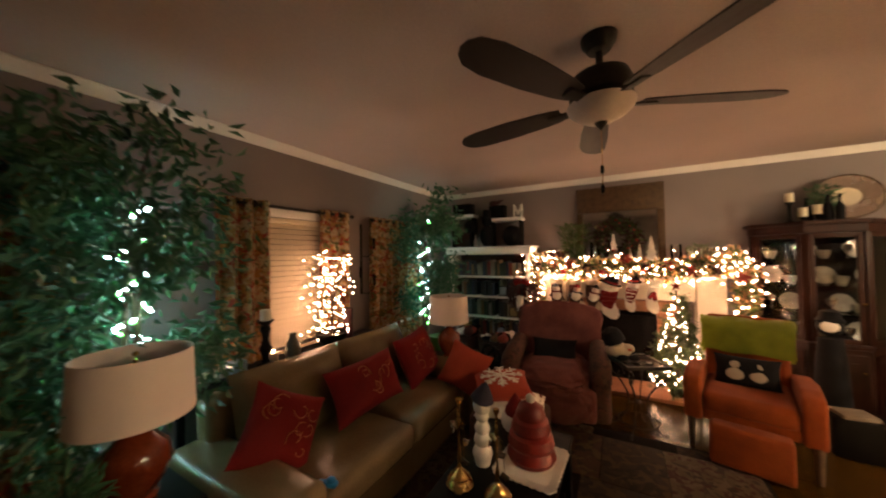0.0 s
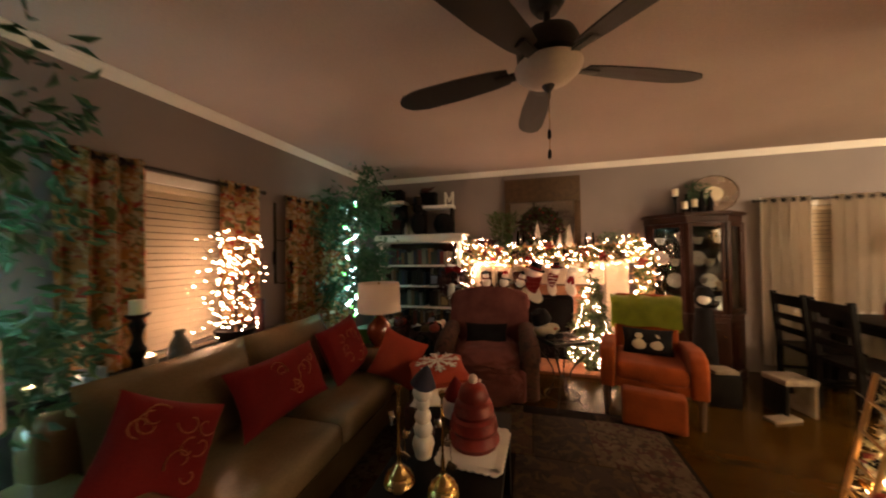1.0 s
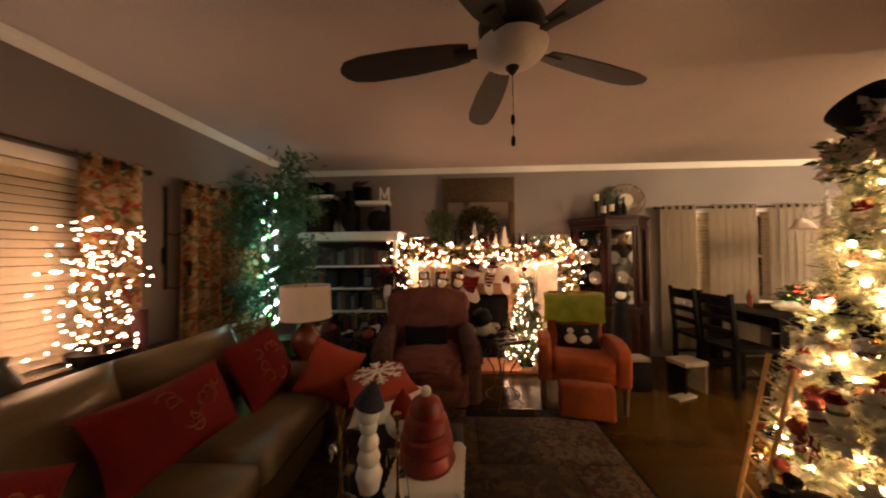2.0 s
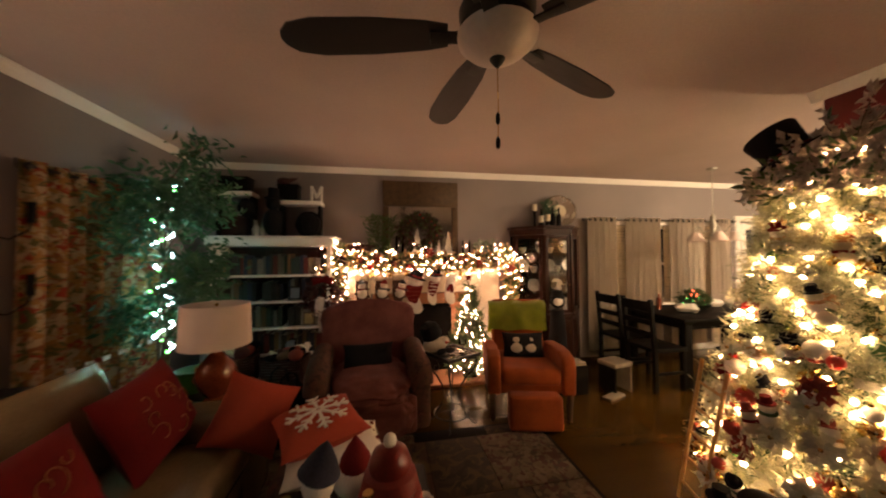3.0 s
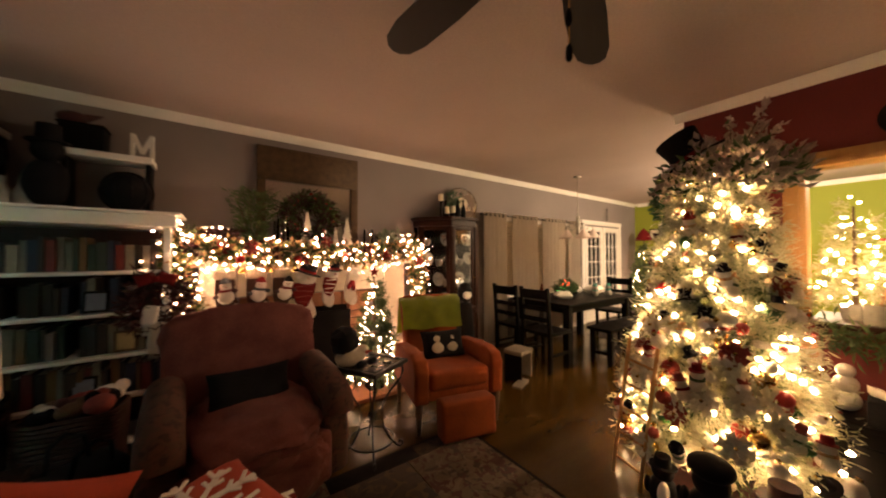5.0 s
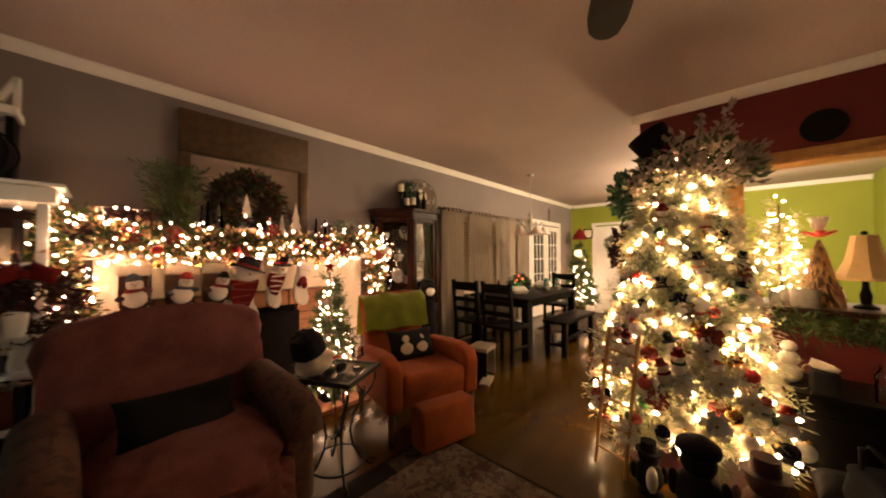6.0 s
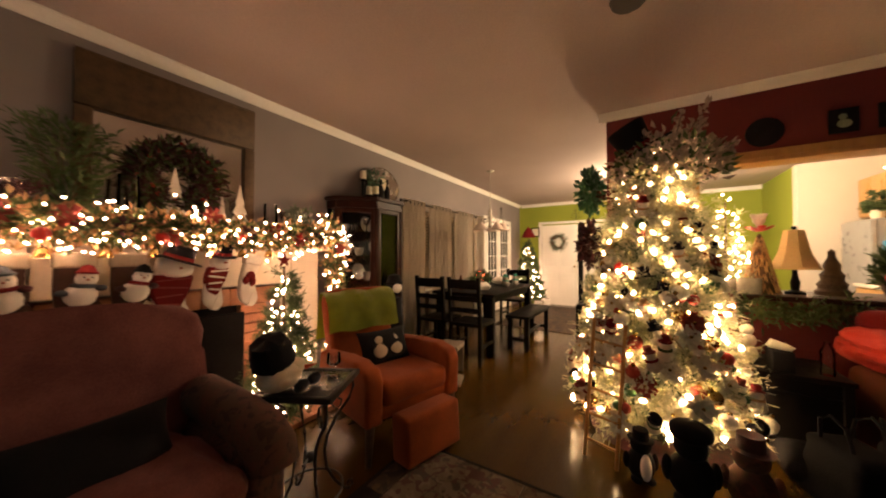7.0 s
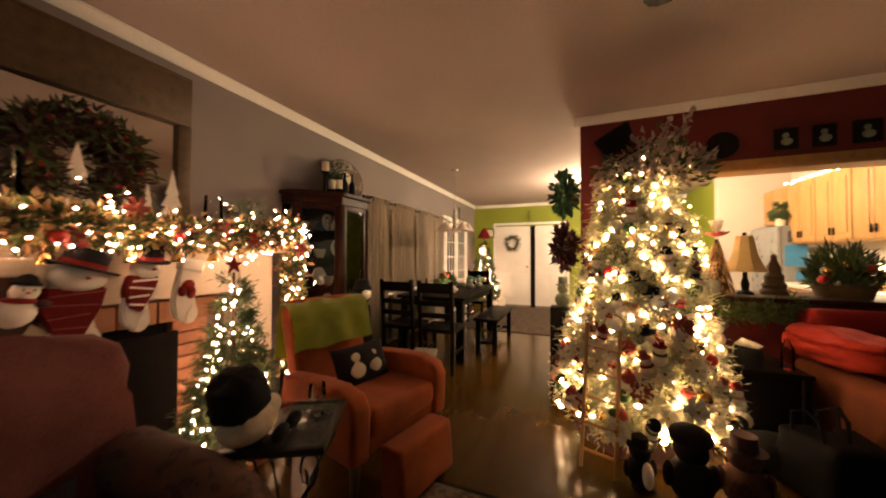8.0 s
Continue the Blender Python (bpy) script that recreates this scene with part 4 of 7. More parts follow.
def garland(name, label, path, thick, n, lights, parent_m=None, berries=0):
    """Pine garland along a path of points, with its own string of lights."""
    path = np.array(path, float)
    seg = np.linalg.norm(np.diff(path, axis=0), axis=1)
    cum = np.concatenate([[0], np.cumsum(seg)]) / seg.sum()

    def at(s):
        return np.stack([np.interp(s, cum, path[:, k]) for k in range(3)], axis=-1)
    g = thing(name, label, "garland")
    s = RNG.uniform(0, 1, n)
    core = at(s)
    off = RNG.normal(size=(n, 3)) * thick * 0.45
    part("needles", leaves(core + off * 0.6, off + RNG.normal(size=(n, 3)) * thick * 0.3, RNG.uniform(0.035, 0.065, n), 0.013, 0.3), M_GARLAND, g, smooth=0)
    k = n // 4
    part("gilded_lit_leaves", leaves(core[:k] + off[:k] * 0.8, off[:k] + RNG.normal(size=(k, 3)) * thick * 0.3, RNG.uniform(0.035, 0.06, k), 0.028, 0.3), M_GILT_LIT, g, "gilded and pink silk leaves with bulb light in their colour", smooth=0)
    part("stem", tube(nb(), [tuple(p) for p in path], 0.008, 5), M_BARK, g)
    q = at(np.sort(RNG.uniform(0, 1, lights))) + RNG.normal(size=(lights, 3)) * thick * np.array([0.7, 0.45, 0.7])
    q[:, 1] = np.minimum(q[:, 1] - 0.03, YF - 0.03)
    q[:, 2] -= 0.012
    st = thing("garland_string_lights", "warm white string lights tucked into the garland", "string lights")
    bulbs([tuple(p) for p in q], st, M_WARM, 0.0057)
    return at


GZ = 1.395
at = garland("mantel_garland", "thick pine garland with lights along the mantel shelf", [(-0.72, 4.74, 1.46), (-0.55, 4.71, 1.43), (-0.2, 4.70, GZ), (0.1, 4.70, GZ + 0.025), (0.4, 4.70, GZ - 0.01), (0.8, 4.70, GZ + 0.01), (1.2, 4.72, 1.43), (1.36, 4.74, 1.46)], 0.11, 9500, 290)
garland("garland_drop", "pine garland hanging down beside the fireplace", [(-0.74, 4.80, 1.55), (-0.82, 4.80, 1.35), (-0.78, 4.80, 1.15), (-0.72, 4.80, 0.95), (-0.70, 4.80, 0.85)], 0.125, 3600, 105)
garland("garland_drop", "pine garland hanging down beside the fireplace", [(1.30, 4.80, 1.55), (1.42, 4.80, 1.35), (1.40, 4.80, 1.1), (1.42, 4.80, 0.8), (1.40, 4.80, 0.35)], 0.11, 3600, 105)

# small lit tree on the hearth
st = thing("small_christmas_tree", "small pine christmas tree with warm lights and a red star", "christmas tree", pose(0.79, 4.62, 0))
part("trunk", cyl(nb(), (0, 0, 0), 0.02, 0.008, 1.17, 8), M_BARK, st)
part("base", box(nb(), (0, 0, 0.06), (0.16, 0.16, 0.12), 0.02), M_BLACKWOOD, st)
mesh, _ = cone_tree(1.2, 0.27, 300, 0.12, 0.05, 50, 1.0, 0.006)
part("needles", mesh, M_PINE, st, smooth=0)
b = nb()
pts = [((0.055 if i % 2 == 0 else 0.022) * math.sin(i * math.pi / 5), 0, (0.055 if i % 2 == 0 else 0.022) * math.cos(i * math.pi / 5)) for i in range(10)]
f = b.faces.new([b.verts.new((p[0], -0.008, p[2] + 1.215)) for p in pts])
e = bmesh.ops.extrude_face_region(b, geom=[f])
bmesh.ops.translate(b, vec=(0, 0.016, 0), verts=[v for v in e["geom"] if isinstance(v, bmesh.types.BMVert)])
part("star", b, M_REDCLOTH, st, "red star topper", smooth=0)
sl = thing("tree_string_lights", "warm lights on the small hearth tree", "string lights", pose(0.79, 4.62, 0))
bulbs(surface_points(1.17, 0.27, 0.12, 175), sl, M_WARM, 0.0060)

# lit twig tree on the console behind the sofa
lt = thing("twig_tree", "small bare twig tree glowing with warm lights", "tree", pose(-2.06, 2.40, 0.796))
b = nb()
ends = []
for i in range(22):
    a, r, z = RNG.uniform(0, 6.28), RNG.uniform(0.08, 0.22), RNG.uniform(0.3, 0.82)
    e = (r * math.cos(a) * 0.8, r * math.sin(a) * 1.15, z)
    tube(b, [(0, 0, 0.12 + 0.3 * RNG.uniform()), (e[0] * 0.5, e[1] * 0.5, z * 0.8), e], 0.005, 5, 0.002)
    ends.append(e)
tube(b, [(0, 0, 0.0), (0, 0, 0.5)], 0.013, 7, 0.008)
part("stem", b, M_BARK, lt)
part("bowl", lathe(nb(), [(0.0, 0.0), (0.07, 0.0), (0.13, 0.06), (0.14, 0.11), (0.125, 0.11), (0.0, 0.06)], seg=20), M_BLACKWOOD, lt)
sl = thing("tree_string_lights", "warm lights on the twig tree by the window", "string lights", pose(-2.06, 2.40, 0.796))
bulbs([(RNG.normal() * 0.085, float(np.clip(RNG.normal() * 0.13, -0.28, 0.28)), RNG.uniform(0.08, 0.85)) for _ in range(165)], sl, M_TWIGB, 0.0052)
# ---- tables and lamps ----
def drum_lamp(x, y, z, label):
    t = thing("table_lamp", label, "lamp", pose(x, y, z), "drum shade lamps")
    part("body", lathe(nb(), [(0.0, 0.0), (0.07, 0.0), (0.075, 0.02), (0.06, 0.03), (0.10, 0.09), (0.125, 0.16), (0.11, 0.23), (0.06, 0.285), (0.035, 0.31), (0.03, 0.34), (0.0, 0.345)], seg=28), M_CERAMIC, t, "red glazed ginger jar body")
    part("stem", cyl(nb(), (0, 0, 0.34), 0.008, 0.008, 0.26, 8), M_BRASS, t)
    b = nb()
    lathe(b, [(0.205, 0.36), (0.195, 0.63), (0.191, 0.63), (0.201, 0.36)], seg=40)
    part("shade", b, M_SHADE, t, "cream linen drum shade, unlit")
    part("finial", ball(nb(), (0, 0, 0.625), 0.012), M_BRASS, t)
    return t


def end_table(x, y, w, d, h, label):
    t = thing("end_table", label, "table", pose(x, y, 0), "dark end tables")
    part("tabletop", box(nb(), (0, 0, h - 0.015), (w, d, 0.03), 0.008), M_BLACKWOOD, t)
    part("apron", box(nb(), (0, 0, h - 0.07), (w - 0.06, d - 0.06, 0.08), 0.004), M_BLACKWOOD, t)
    part("shelf", box(nb(), (0, 0, 0.16), (w - 0.08, d - 0.08, 0.02), 0.004), M_BLACKWOOD, t)
    for i in (-1, 1):
        for j in (-1, 1):
            part("leg", box(nb(), (i * (w / 2 - 0.03), j * (d / 2 - 0.03), (h - 0.03) / 2), (0.04, 0.04, h - 0.03), 0.004), M_BLACKWOOD, t)
    return t


end_table(-1.58, 0.84, 0.5, 0.5, 0.57, "black wooden end table beside the sofa arm")
drum_lamp(-1.56, 0.92, 0.571, "table lamp with a cream drum shade on a black end table")
end_table(-1.38, 3.36, 0.52, 0.5, 0.54, "black wooden end table between sofa and bookcase")
drum_lamp(-1.31, 3.28, 0.541, "table lamp with a cream drum shade by the corner")
b = nb()
lathe(b, [(0.0, 0.0), (0.08, 0.0), (0.10, 0.14), (0.105, 0.15), (0.095, 0.15), (0.0, 0.13)], seg=20)
solid("planter", b, noise_mat("green_glaze", (0.02, 0.10, 0.015), (0.05, 0.19, 0.03), 0.35, 0, 6, 60, 0.1), "green glazed planter on the end table", "planter", m=pose(-1.55, 3.46, 0.541))

# console behind the sofa
con = thing("console_table", "long dark console table behind the sofa under the window", "table", pose(-2.06, 2.15, 0))
part("tabletop", box(nb(), (0, 0, 0.78), (0.36, 1.75, 0.03), 0.008), M_BLACKWOOD, con)
for i in (-1, 1):
    for j in (-1, 1):
        part("leg", box(nb(), (i * 0.15, j * 0.83, 0.382), (0.04, 0.04, 0.764), 0.004), M_BLACKWOOD, con)
t = thing("candlestick", "tall turned black wooden candlestick with an ivory candle", "candlestick", pose(-2.07, 1.79, 0.796))
part("stick", lathe(nb(), [(0.0, 0.0), (0.06, 0.0), (0.06, 0.015), (0.03, 0.03), (0.022, 0.07), (0.035, 0.1), (0.045, 0.13), (0.03, 0.16), (0.022, 0.2), (0.03, 0.24), (0.04, 0.27), (0.025, 0.3), (0.055, 0.325), (0.06, 0.335), (0.0, 0.335)], seg=20), M_BLACKWOOD, t)
part("candle", cyl(nb(), (0, 0, 0.335), 0.037, 0.037, 0.08, 20), M_WAX, t)
b = nb()
lathe(b, [(0.0, 0.0), (0.05, 0.0), (0.065, 0.05), (0.05, 0.12), (0.025, 0.17), (0.03, 0.2), (0.025, 0.2), (0.0, 0.16)], seg=20)
solid("vase", b, noise_mat("smoky_glaze", (0.06, 0.06, 0.05), (0.12, 0.11, 0.09), 0.25, 0, 6, 50, 0.05), "small grey vase on the console behind the sofa", "vase", m=pose(-2.02, 1.98, 0.796))
for y, h in ((1.88, 0.06), (2.08, 0.08), (1.42, 0.07), (1.5, 0.05)):
    t = thing("votive_candle", "small lit white votive candle on the console", "candle", pose(-2.12, y, 0.796), "votive candles")
    part("wax", cyl(nb(), (0, 0, 0), 0.035, 0.038, h, 18), M_WAX, t)
    part("flame", ball(nb(), (0, 0, h + 0.012), 0.007, (1, 1, 1.8), 1), M_WARM, t)
b = nb()
box(b, (0, 0, 0.05), (0.09, 0.09, 0.10), 0.006)
solid("blue_tin", b, plain_mat("blue_tin_paint", (0.25, 0.42, 0.55), 0.4), "pale blue square tin on the console", "tin", m=pose(-2.05, 1.58, 0.796))
solid("pillar_candle", cyl(nb(), (0, 0, 0), 0.05, 0.05, 0.3, 20), M_DARKLEAF, "tall dark red pillar candle on the console", "candle", m=pose(-2.08, 2.62, 0.796))
# iron wall sconce between the windows
t = thing("wall_sconce", "black iron scroll candle sconce on the grey wall", "sconce", pose(XL + 0.002, 3.05, 1.57))
part("plate", box(nb(), (0.006, 0, 0), (0.012, 0.03, 0.8), 0.004), M_IRON, t)
for z, k in ((0.12, 1), (-0.2, -1), (-0.3, 1)):
    part("scroll", tube(nb(), [(0.01, 0, z - 0.08), (0.05, k * 0.05, z - 0.10), (0.09, k * 0.1, z - 0.05), (0.1, k * 0.11, z)], 0.006, 6), M_IRON, t)
    part("candle", cyl(nb(), (0.1, k * 0.11, z), 0.016, 0.016, 0.12, 12), M_BLACKWOOD, t)

# ---- cushions ----
def embroider(parent, s, seed):
    """Stitched scrolls and leaf sprigs over a cushion's face."""
    rng = random.Random(seed)
    for k in range(9):
        cx, cy = (rng.random() - 0.5) * s[0] * 0.62, (rng.random() - 0.5) * s[1] * 0.5
        r, turn, way = rng.uniform(0.025, 0.05), rng.uniform(0, 6.28), rng.choice((-1, 1))
        line = []
        for i in range(13):
            a = turn + way * i * 0.38
            q = r * (1.25 - i * 0.075)
            x, y = cx + q * math.cos(a), cy + q * math.sin(a)
            e = max(0, 1 - abs(2 * x / s[0]) ** 2.6) ** 0.5 * max(0, 1 - abs(2 * y / s[1]) ** 2.6) ** 0.5
            line.append((x, y, 0.5 * s[2] * e + 0.003))
        part("stitching", tube(nb(), line, 0.0024, 5), M_EMBROID, parent, "gold stitched scroll")


for m, s, sd in ((pose(-1.34, 1.44, 0.68, 66, 30, 74), (0.42, 0.40, 0.15), 1), (pose(-1.33, 2.08, 0.69, 66, 0, 90), (0.66, 0.36, 0.16), 2), (pose(-1.34, 2.74, 0.70, 68, -6, 92), (0.50, 0.44, 0.16), 3)):
    t = cushion("throw_pillow", "dark red cushion with gold embroidery on the leather sofa", s, m, M_REDCLOTH, group="red cushions on the sofa")
    embroider(t, s, sd)
t = cushion("throw_pillow", "bright orange-red cushion propped against the sofa arm", (0.37, 0.37, 0.14), pose(-0.92, 2.84, 0.62, 72, 24, 14), M_ORANGECLOTH)

# ottoman with a white snow blanket and a snowflake cushion
t = thing("ottoman", "brown tapestry square ottoman in front of the recliner", "ottoman", pose(-0.50, 2.76, 0))
part("body", box(nb(), (0, 0, 0.24), (0.52, 0.46, 0.34), 0.05, seg=4), M_BROWNPLUSH, t)
for i in (-1, 1):
    for j in (-1, 1):
        part("foot", cyl(nb(), (i * 0.2, j * 0.17, 0), 0.02, 0.025, 0.08, 10), M_BLACKWOOD, t)
t = cushion("christmas_pillow", "white fleece cushion with small red houses along its edge", (0.50, 0.42, 0.15), pose(-0.46, 2.66, 0.478, 0, 0, 14), M_WHITE)
for k in range(4):
    part("patch", box(nb(), (0.19 + 0.012 * (k % 2), -0.12 + 0.08 * k, 0.038), (0.035, 0.03, 0.006), 0.002), M_REDCLOTH, t, "small red house patch")
t = cushion("snowflake_pillow", "red cushion with a large white felt snowflake", (0.42, 0.42, 0.15), pose(-0.55, 2.71, 0.60, 3, -5, 24), M_ORANGECLOTH)
for k in range(8):
    a = k * math.pi / 4
    b = nb()
    box(b, (0.085 * math.cos(a), 0.085 * math.sin(a), 0.072 - 0.002 * (k % 2)), (0.15, 0.018, 0.008), 0.003, rz=math.degrees(a), ry=6)
    for d, q in ((0.08, 0.035), (0.12, 0.045)):
        for sgn in (-1, 1):
            box(b, (d * math.cos(a) + 0.02 * math.cos(a + sgn * 0.9), d * math.sin(a) + 0.02 * math.sin(a + sgn * 0.9), 0.072), (q, 0.012, 0.007), 0.002, rz=math.degrees(a + sgn * 0.8))
    part("snowflake_arm", b, M_WHITE, t, "white felt snowflake arm")
# black lumbar cushion on the recliner
cushion("lumbar_pillow", "flat black cushion on the mauve recliner seat", (0.44, 0.24, 0.12), pose(-0.35, 3.78, 0.60, 62, 0, 4), M_BLACK)
t = cushion("lumbar_pillow", "dark cushion with a white snowman face on the orange chair", (0.42, 0.26, 0.12), pose(1.16, 3.92, 0.575, 66, 0, -14), M_BLACK)
for x, w in ((-0.072, 0.06), (0.066, 0.055)):
    part("applique", ball(ball(nb(), (x, -0.03, 0.05), w, (1, 0.85, 0.2), 3), (x * 0.95, 0.038, 0.05), w * 0.62, (1, 0.9, 0.2), 3), M_CREAMFELT, t, "cream felt snowman patch")

# ---- coffee table ----
CT = 0.47
t = thing("coffee_table", "low black coffee table crowded with christmas decorations", "table", pose(-0.29, 2.05, 0))
part("tabletop", box(nb(), (0, 0, CT - 0.02), (0.54, 0.88, 0.04), 0.012), M_BLACKWOOD, t)
part("apron", box(nb(), (0, 0, CT - 0.08), (0.48, 0.84, 0.08), 0.006), M_BLACKWOOD, t)
part("shelf", box(nb(), (0, 0, 0.14), (0.46, 0.8, 0.02), 0.004), M_BLACKWOOD, t)
for i in (-1, 1):
    for j in (-1, 1):
        part("leg", box(nb(), (i * 0.23, j * 0.4, (CT - 0.04) / 2), (0.06, 0.06, CT - 0.04), 0.008), M_BLACKWOOD, t)
for x, y in ((-0.45, 1.78), (-0.25, 1.765)):
    t = thing("brass_candlestick", "tall slim brass candlestick with hanging charms", "candlestick", pose(x, y, CT), "pair of brass candlesticks")
    part("base", lathe(nb(), [(0.0, 0.0), (0.064, 0.0), (0.067, 0.01), (0.060, 0.02), (0.062, 0.028), (0.050, 0.042), (0.051, 0.048), (0.036, 0.060), (0.034, 0.066), (0.016, 0.078), (0.010, 0.09), (0.0, 0.09)], seg=28), M_BRASS, t)
    part("stem", lathe(nb(), [(0.012, 0.085), (0.006, 0.11), (0.011, 0.13), (0.005, 0.16), (0.005, 0.30), (0.01, 0.315), (0.005, 0.33), (0.006, 0.39), (0.014, 0.405), (0.014, 0.42), (0.0, 0.42)], seg=14), M_BRASS, t)
    for k in range(4):
        a = k * 1.6 + x
        part("charm", box(nb(), (0.04 * math.cos(a), 0.04 * math.sin(a), 0.13 + 0.06 * k), (0.04, 0.004, 0.03), 0.002, rz=k * 50, ry=25), M_SILVER, t)
        part("charm_wire", tube(nb(), [(0.005, 0, 0.30), (0.03 * math.cos(a), 0.03 * math.sin(a), 0.28), (0.04 * math.cos(a), 0.04 * math.sin(a), 0.145 + 0.06 * k)], 0.0015, 4), M_BRASS, t)
# white lace runner with scalloped edge
b = nb()
box(b, (0, 0, 0.004), (0.28, 0.34, 0.006), 0.002)
for i in range(8):
    for y in (-0.17, 0.17):
        cyl(b, (-0.126 + 0.036 * i, y, 0.002), 0.024, 0.024, 0.006, 12)
for i in range(9):
    for x in (-0.14, 0.14):
        cyl(b, (x, -0.15 + 0.037 * i, 0.002), 0.024, 0.024, 0.006, 12)
solid("lace_mat", b, M_WHITE, "white scalloped felt mat on the coffee table", "mat", m=pose(-0.18, 2.11, CT + 0.001, 0, 0, -3))
# red tiered cloche house
t = thing("santa_jar", "red ribbed jar shaped like a coat with white trim", "jar", Matrix.Translation((-0.19, 2.14, CT + 0.009)) @ Matrix.Diagonal((1.15, 1.15, 1.25, 1)))
part("body", lathe(nb(), [(0.0, 0.0), (0.105, 0.0), (0.115, 0.02), (0.10, 0.055), (0.108, 0.07), (0.10, 0.105), (0.085, 0.115), (0.092, 0.13), (0.082, 0.165), (0.066, 0.175), (0.07, 0.19), (0.055, 0.225), (0.03, 0.24), (0.0, 0.245)], seg=28), noise_mat("red_satin", (0.12, 0.008, 0.006), (0.22, 0.016, 0.011), 0.42, 0, 6, 90, 0.3), t)
part("knob", ball(nb(), (0, 0, 0.255), 0.022), M_WHITE, t)
b = nb()
for z, r in ((0.06, 0.055), (0.13, 0.047), (0.19, 0.042), (0.25, 0.036)):
    ball(b, (0, 0, z), r, (1, 1, 0.95))
ball(b, (0, 0, 0.31), 0.05)
cyl(b, (0, 0, 0.0), 0.04, 0.05, 0.05, 16)
solid("snowman_doll", b, M_WHITE, "white knitted snowman doll standing on the coffee table", "doll", m=pose(-0.41, 1.98, CT + 0.001))
b = nb()
lathe(b, [(0.055, 0.0), (0.065, 0.01), (0.055, 0.03), (0.045, 0.05), (0.02, 0.09), (0.0, 0.11)], seg=18)
solid("knit_hat", b, noise_mat("navy_knit", (0.015, 0.015, 0.03), (0.04, 0.035, 0.06), 0.95, 0, 10, 150, 0.5), "navy knitted hat on the snowman doll", "hat", m=pose(-0.41, 1.98, CT + 0.335, 0, 14, 0))
t = thing("santa_figure", "round white and red plush ornament on the coffee table", "ornament", pose(-0.33, 2.33, CT + 0.001))
part("body", ball(nb(), (0, 0, 0.085), 0.085, (1.1, 1, 0.95), 3), M_WHITE, t)
part("cap", lathe(nb(), [(0.07, 0.13), (0.06, 0.17), (0.03, 0.22), (0.0, 0.26)], seg=18), M_REDCLOTH, t)

# ---- iron side table and its snowman ----
t = thing("side_table", "square tile-topped black iron scroll side table", "table", pose(0.37, 3.68, 0, 0, 0, 28))
b = nb()
for k in range(4):
    a = k * math.pi / 2
    box(b, (0.172 * math.cos(a), 0.172 * math.sin(a), 0.618), (0.026, 0.37, 0.026), 0.004, rz=math.degrees(a))
part("rim", b, M_IRON, t)
part("tabletop", box(nb(), (0, 0, 0.617), (0.325, 0.325, 0.02), 0.003), noise_mat("slate_tile", (0.02, 0.022, 0.025), (0.06, 0.06, 0.06), 0.22, 0, 9, 60, 0.15), t, "dark glazed stone tile")
for k in range(4):
    a = math.pi / 2 * k + math.pi / 4
    prof = [(0.215, 0.60), (0.225, 0.55), (0.20, 0.49), (0.135, 0.42), (0.085, 0.34), (0.07, 0.26), (0.085, 0.17), (0.125, 0.09), (0.175, 0.03), (0.205, 0.012), (0.222, 0.025), (0.217, 0.05), (0.20, 0.052), (0.193, 0.038)]
    part("leg", tube(nb(), [(q * math.cos(a), q * math.sin(a), z) for q, z in prof], 0.0075, 7), M_IRON, t)
    curl = [(0.215, 0.585), (0.165, 0.575), (0.12, 0.54), (0.105, 0.49), (0.125, 0.455), (0.155, 0.465), (0.158, 0.495), (0.14, 0.505)]
    part("scroll", tube(nb(), [(q * math.cos(a), q * math.sin(a), z) for q, z in curl], 0.005, 6), M_IRON, t)
part("ring", tube(nb(), [(0.155 * math.cos(a), 0.155 * math.sin(a), 0.10) for a in np.linspace(0, 2 * math.pi, 36)], 0.006, 6), M_IRON, t)
part("collar", ball(nb(), (0.0, 0.0, 0.26), 0.026), M_IRON, t)
part("spoke", tube(nb(), [(-0.07, 0, 0.26), (0.07, 0, 0.26)], 0.006, 6), M_IRON, t)
b = nb()
ball(b, (0, 0, 0.06), 0.085, (1.3, 1, 0.75), 3)
ball(b, (0.07, -0.02, 0.085), 0.05, (1.2, 1.0, 0.8), 3)
ball(b, (-0.02, 0, 0.12), 0.055, (1.2, 1.1, 0.8), 3)
solid("plush_snowman", b, M_CREAMFELT, "cream plush snowman head on the iron table", "decoration", m=pose(0.23, 3.71, 0.633, 0, 0, 20))
b = nb()
lathe(b, [(0.0, 0.0), (0.085, 0.0), (0.095, 0.012), (0.088, 0.03), (0.084, 0.075), (0.07, 0.115), (0.04, 0.13), (0.0, 0.133)], seg=28)
for v in b.verts:
    v.co *= 1 + 0.14 * noise.noise(v.co * 38)
solid("fur_hat", b, M_BLACK, "shaggy black fur hat on the snowman head", "hat", m=pose(0.205, 3.71, 0.765, 10, -22, 0))
solid("carrot_nose", cyl(nb(), (0, 0, 0), 0.012, 0.001, 0.06, 10, 72, 0, 25), M_ORANGECLOTH, "orange felt carrot nose on the snowman head", "decoration", m=pose(0.315, 3.64, 0.725))
solid("black_bow", ball(ball(nb(), (-0.045, 0, 0), 0.04, (1.2, 0.6, 0.7)), (0.045, 0, 0), 0.04, (1.2, 0.6, 0.7)), M_BLACK, "black felt bow under the snowman head", "bow", m=pose(0.31, 3.615, 0.66, 0, 0, 20))
b = nb()
lathe(b, [(0.0, 0.0), (0.03, 0.0), (0.03, 0.006), (0.006, 0.012), (0.006, 0.05), (0.035, 0.075), (0.032, 0.12), (0.03, 0.12), (0.03, 0.08), (0.0, 0.06)], seg=20)
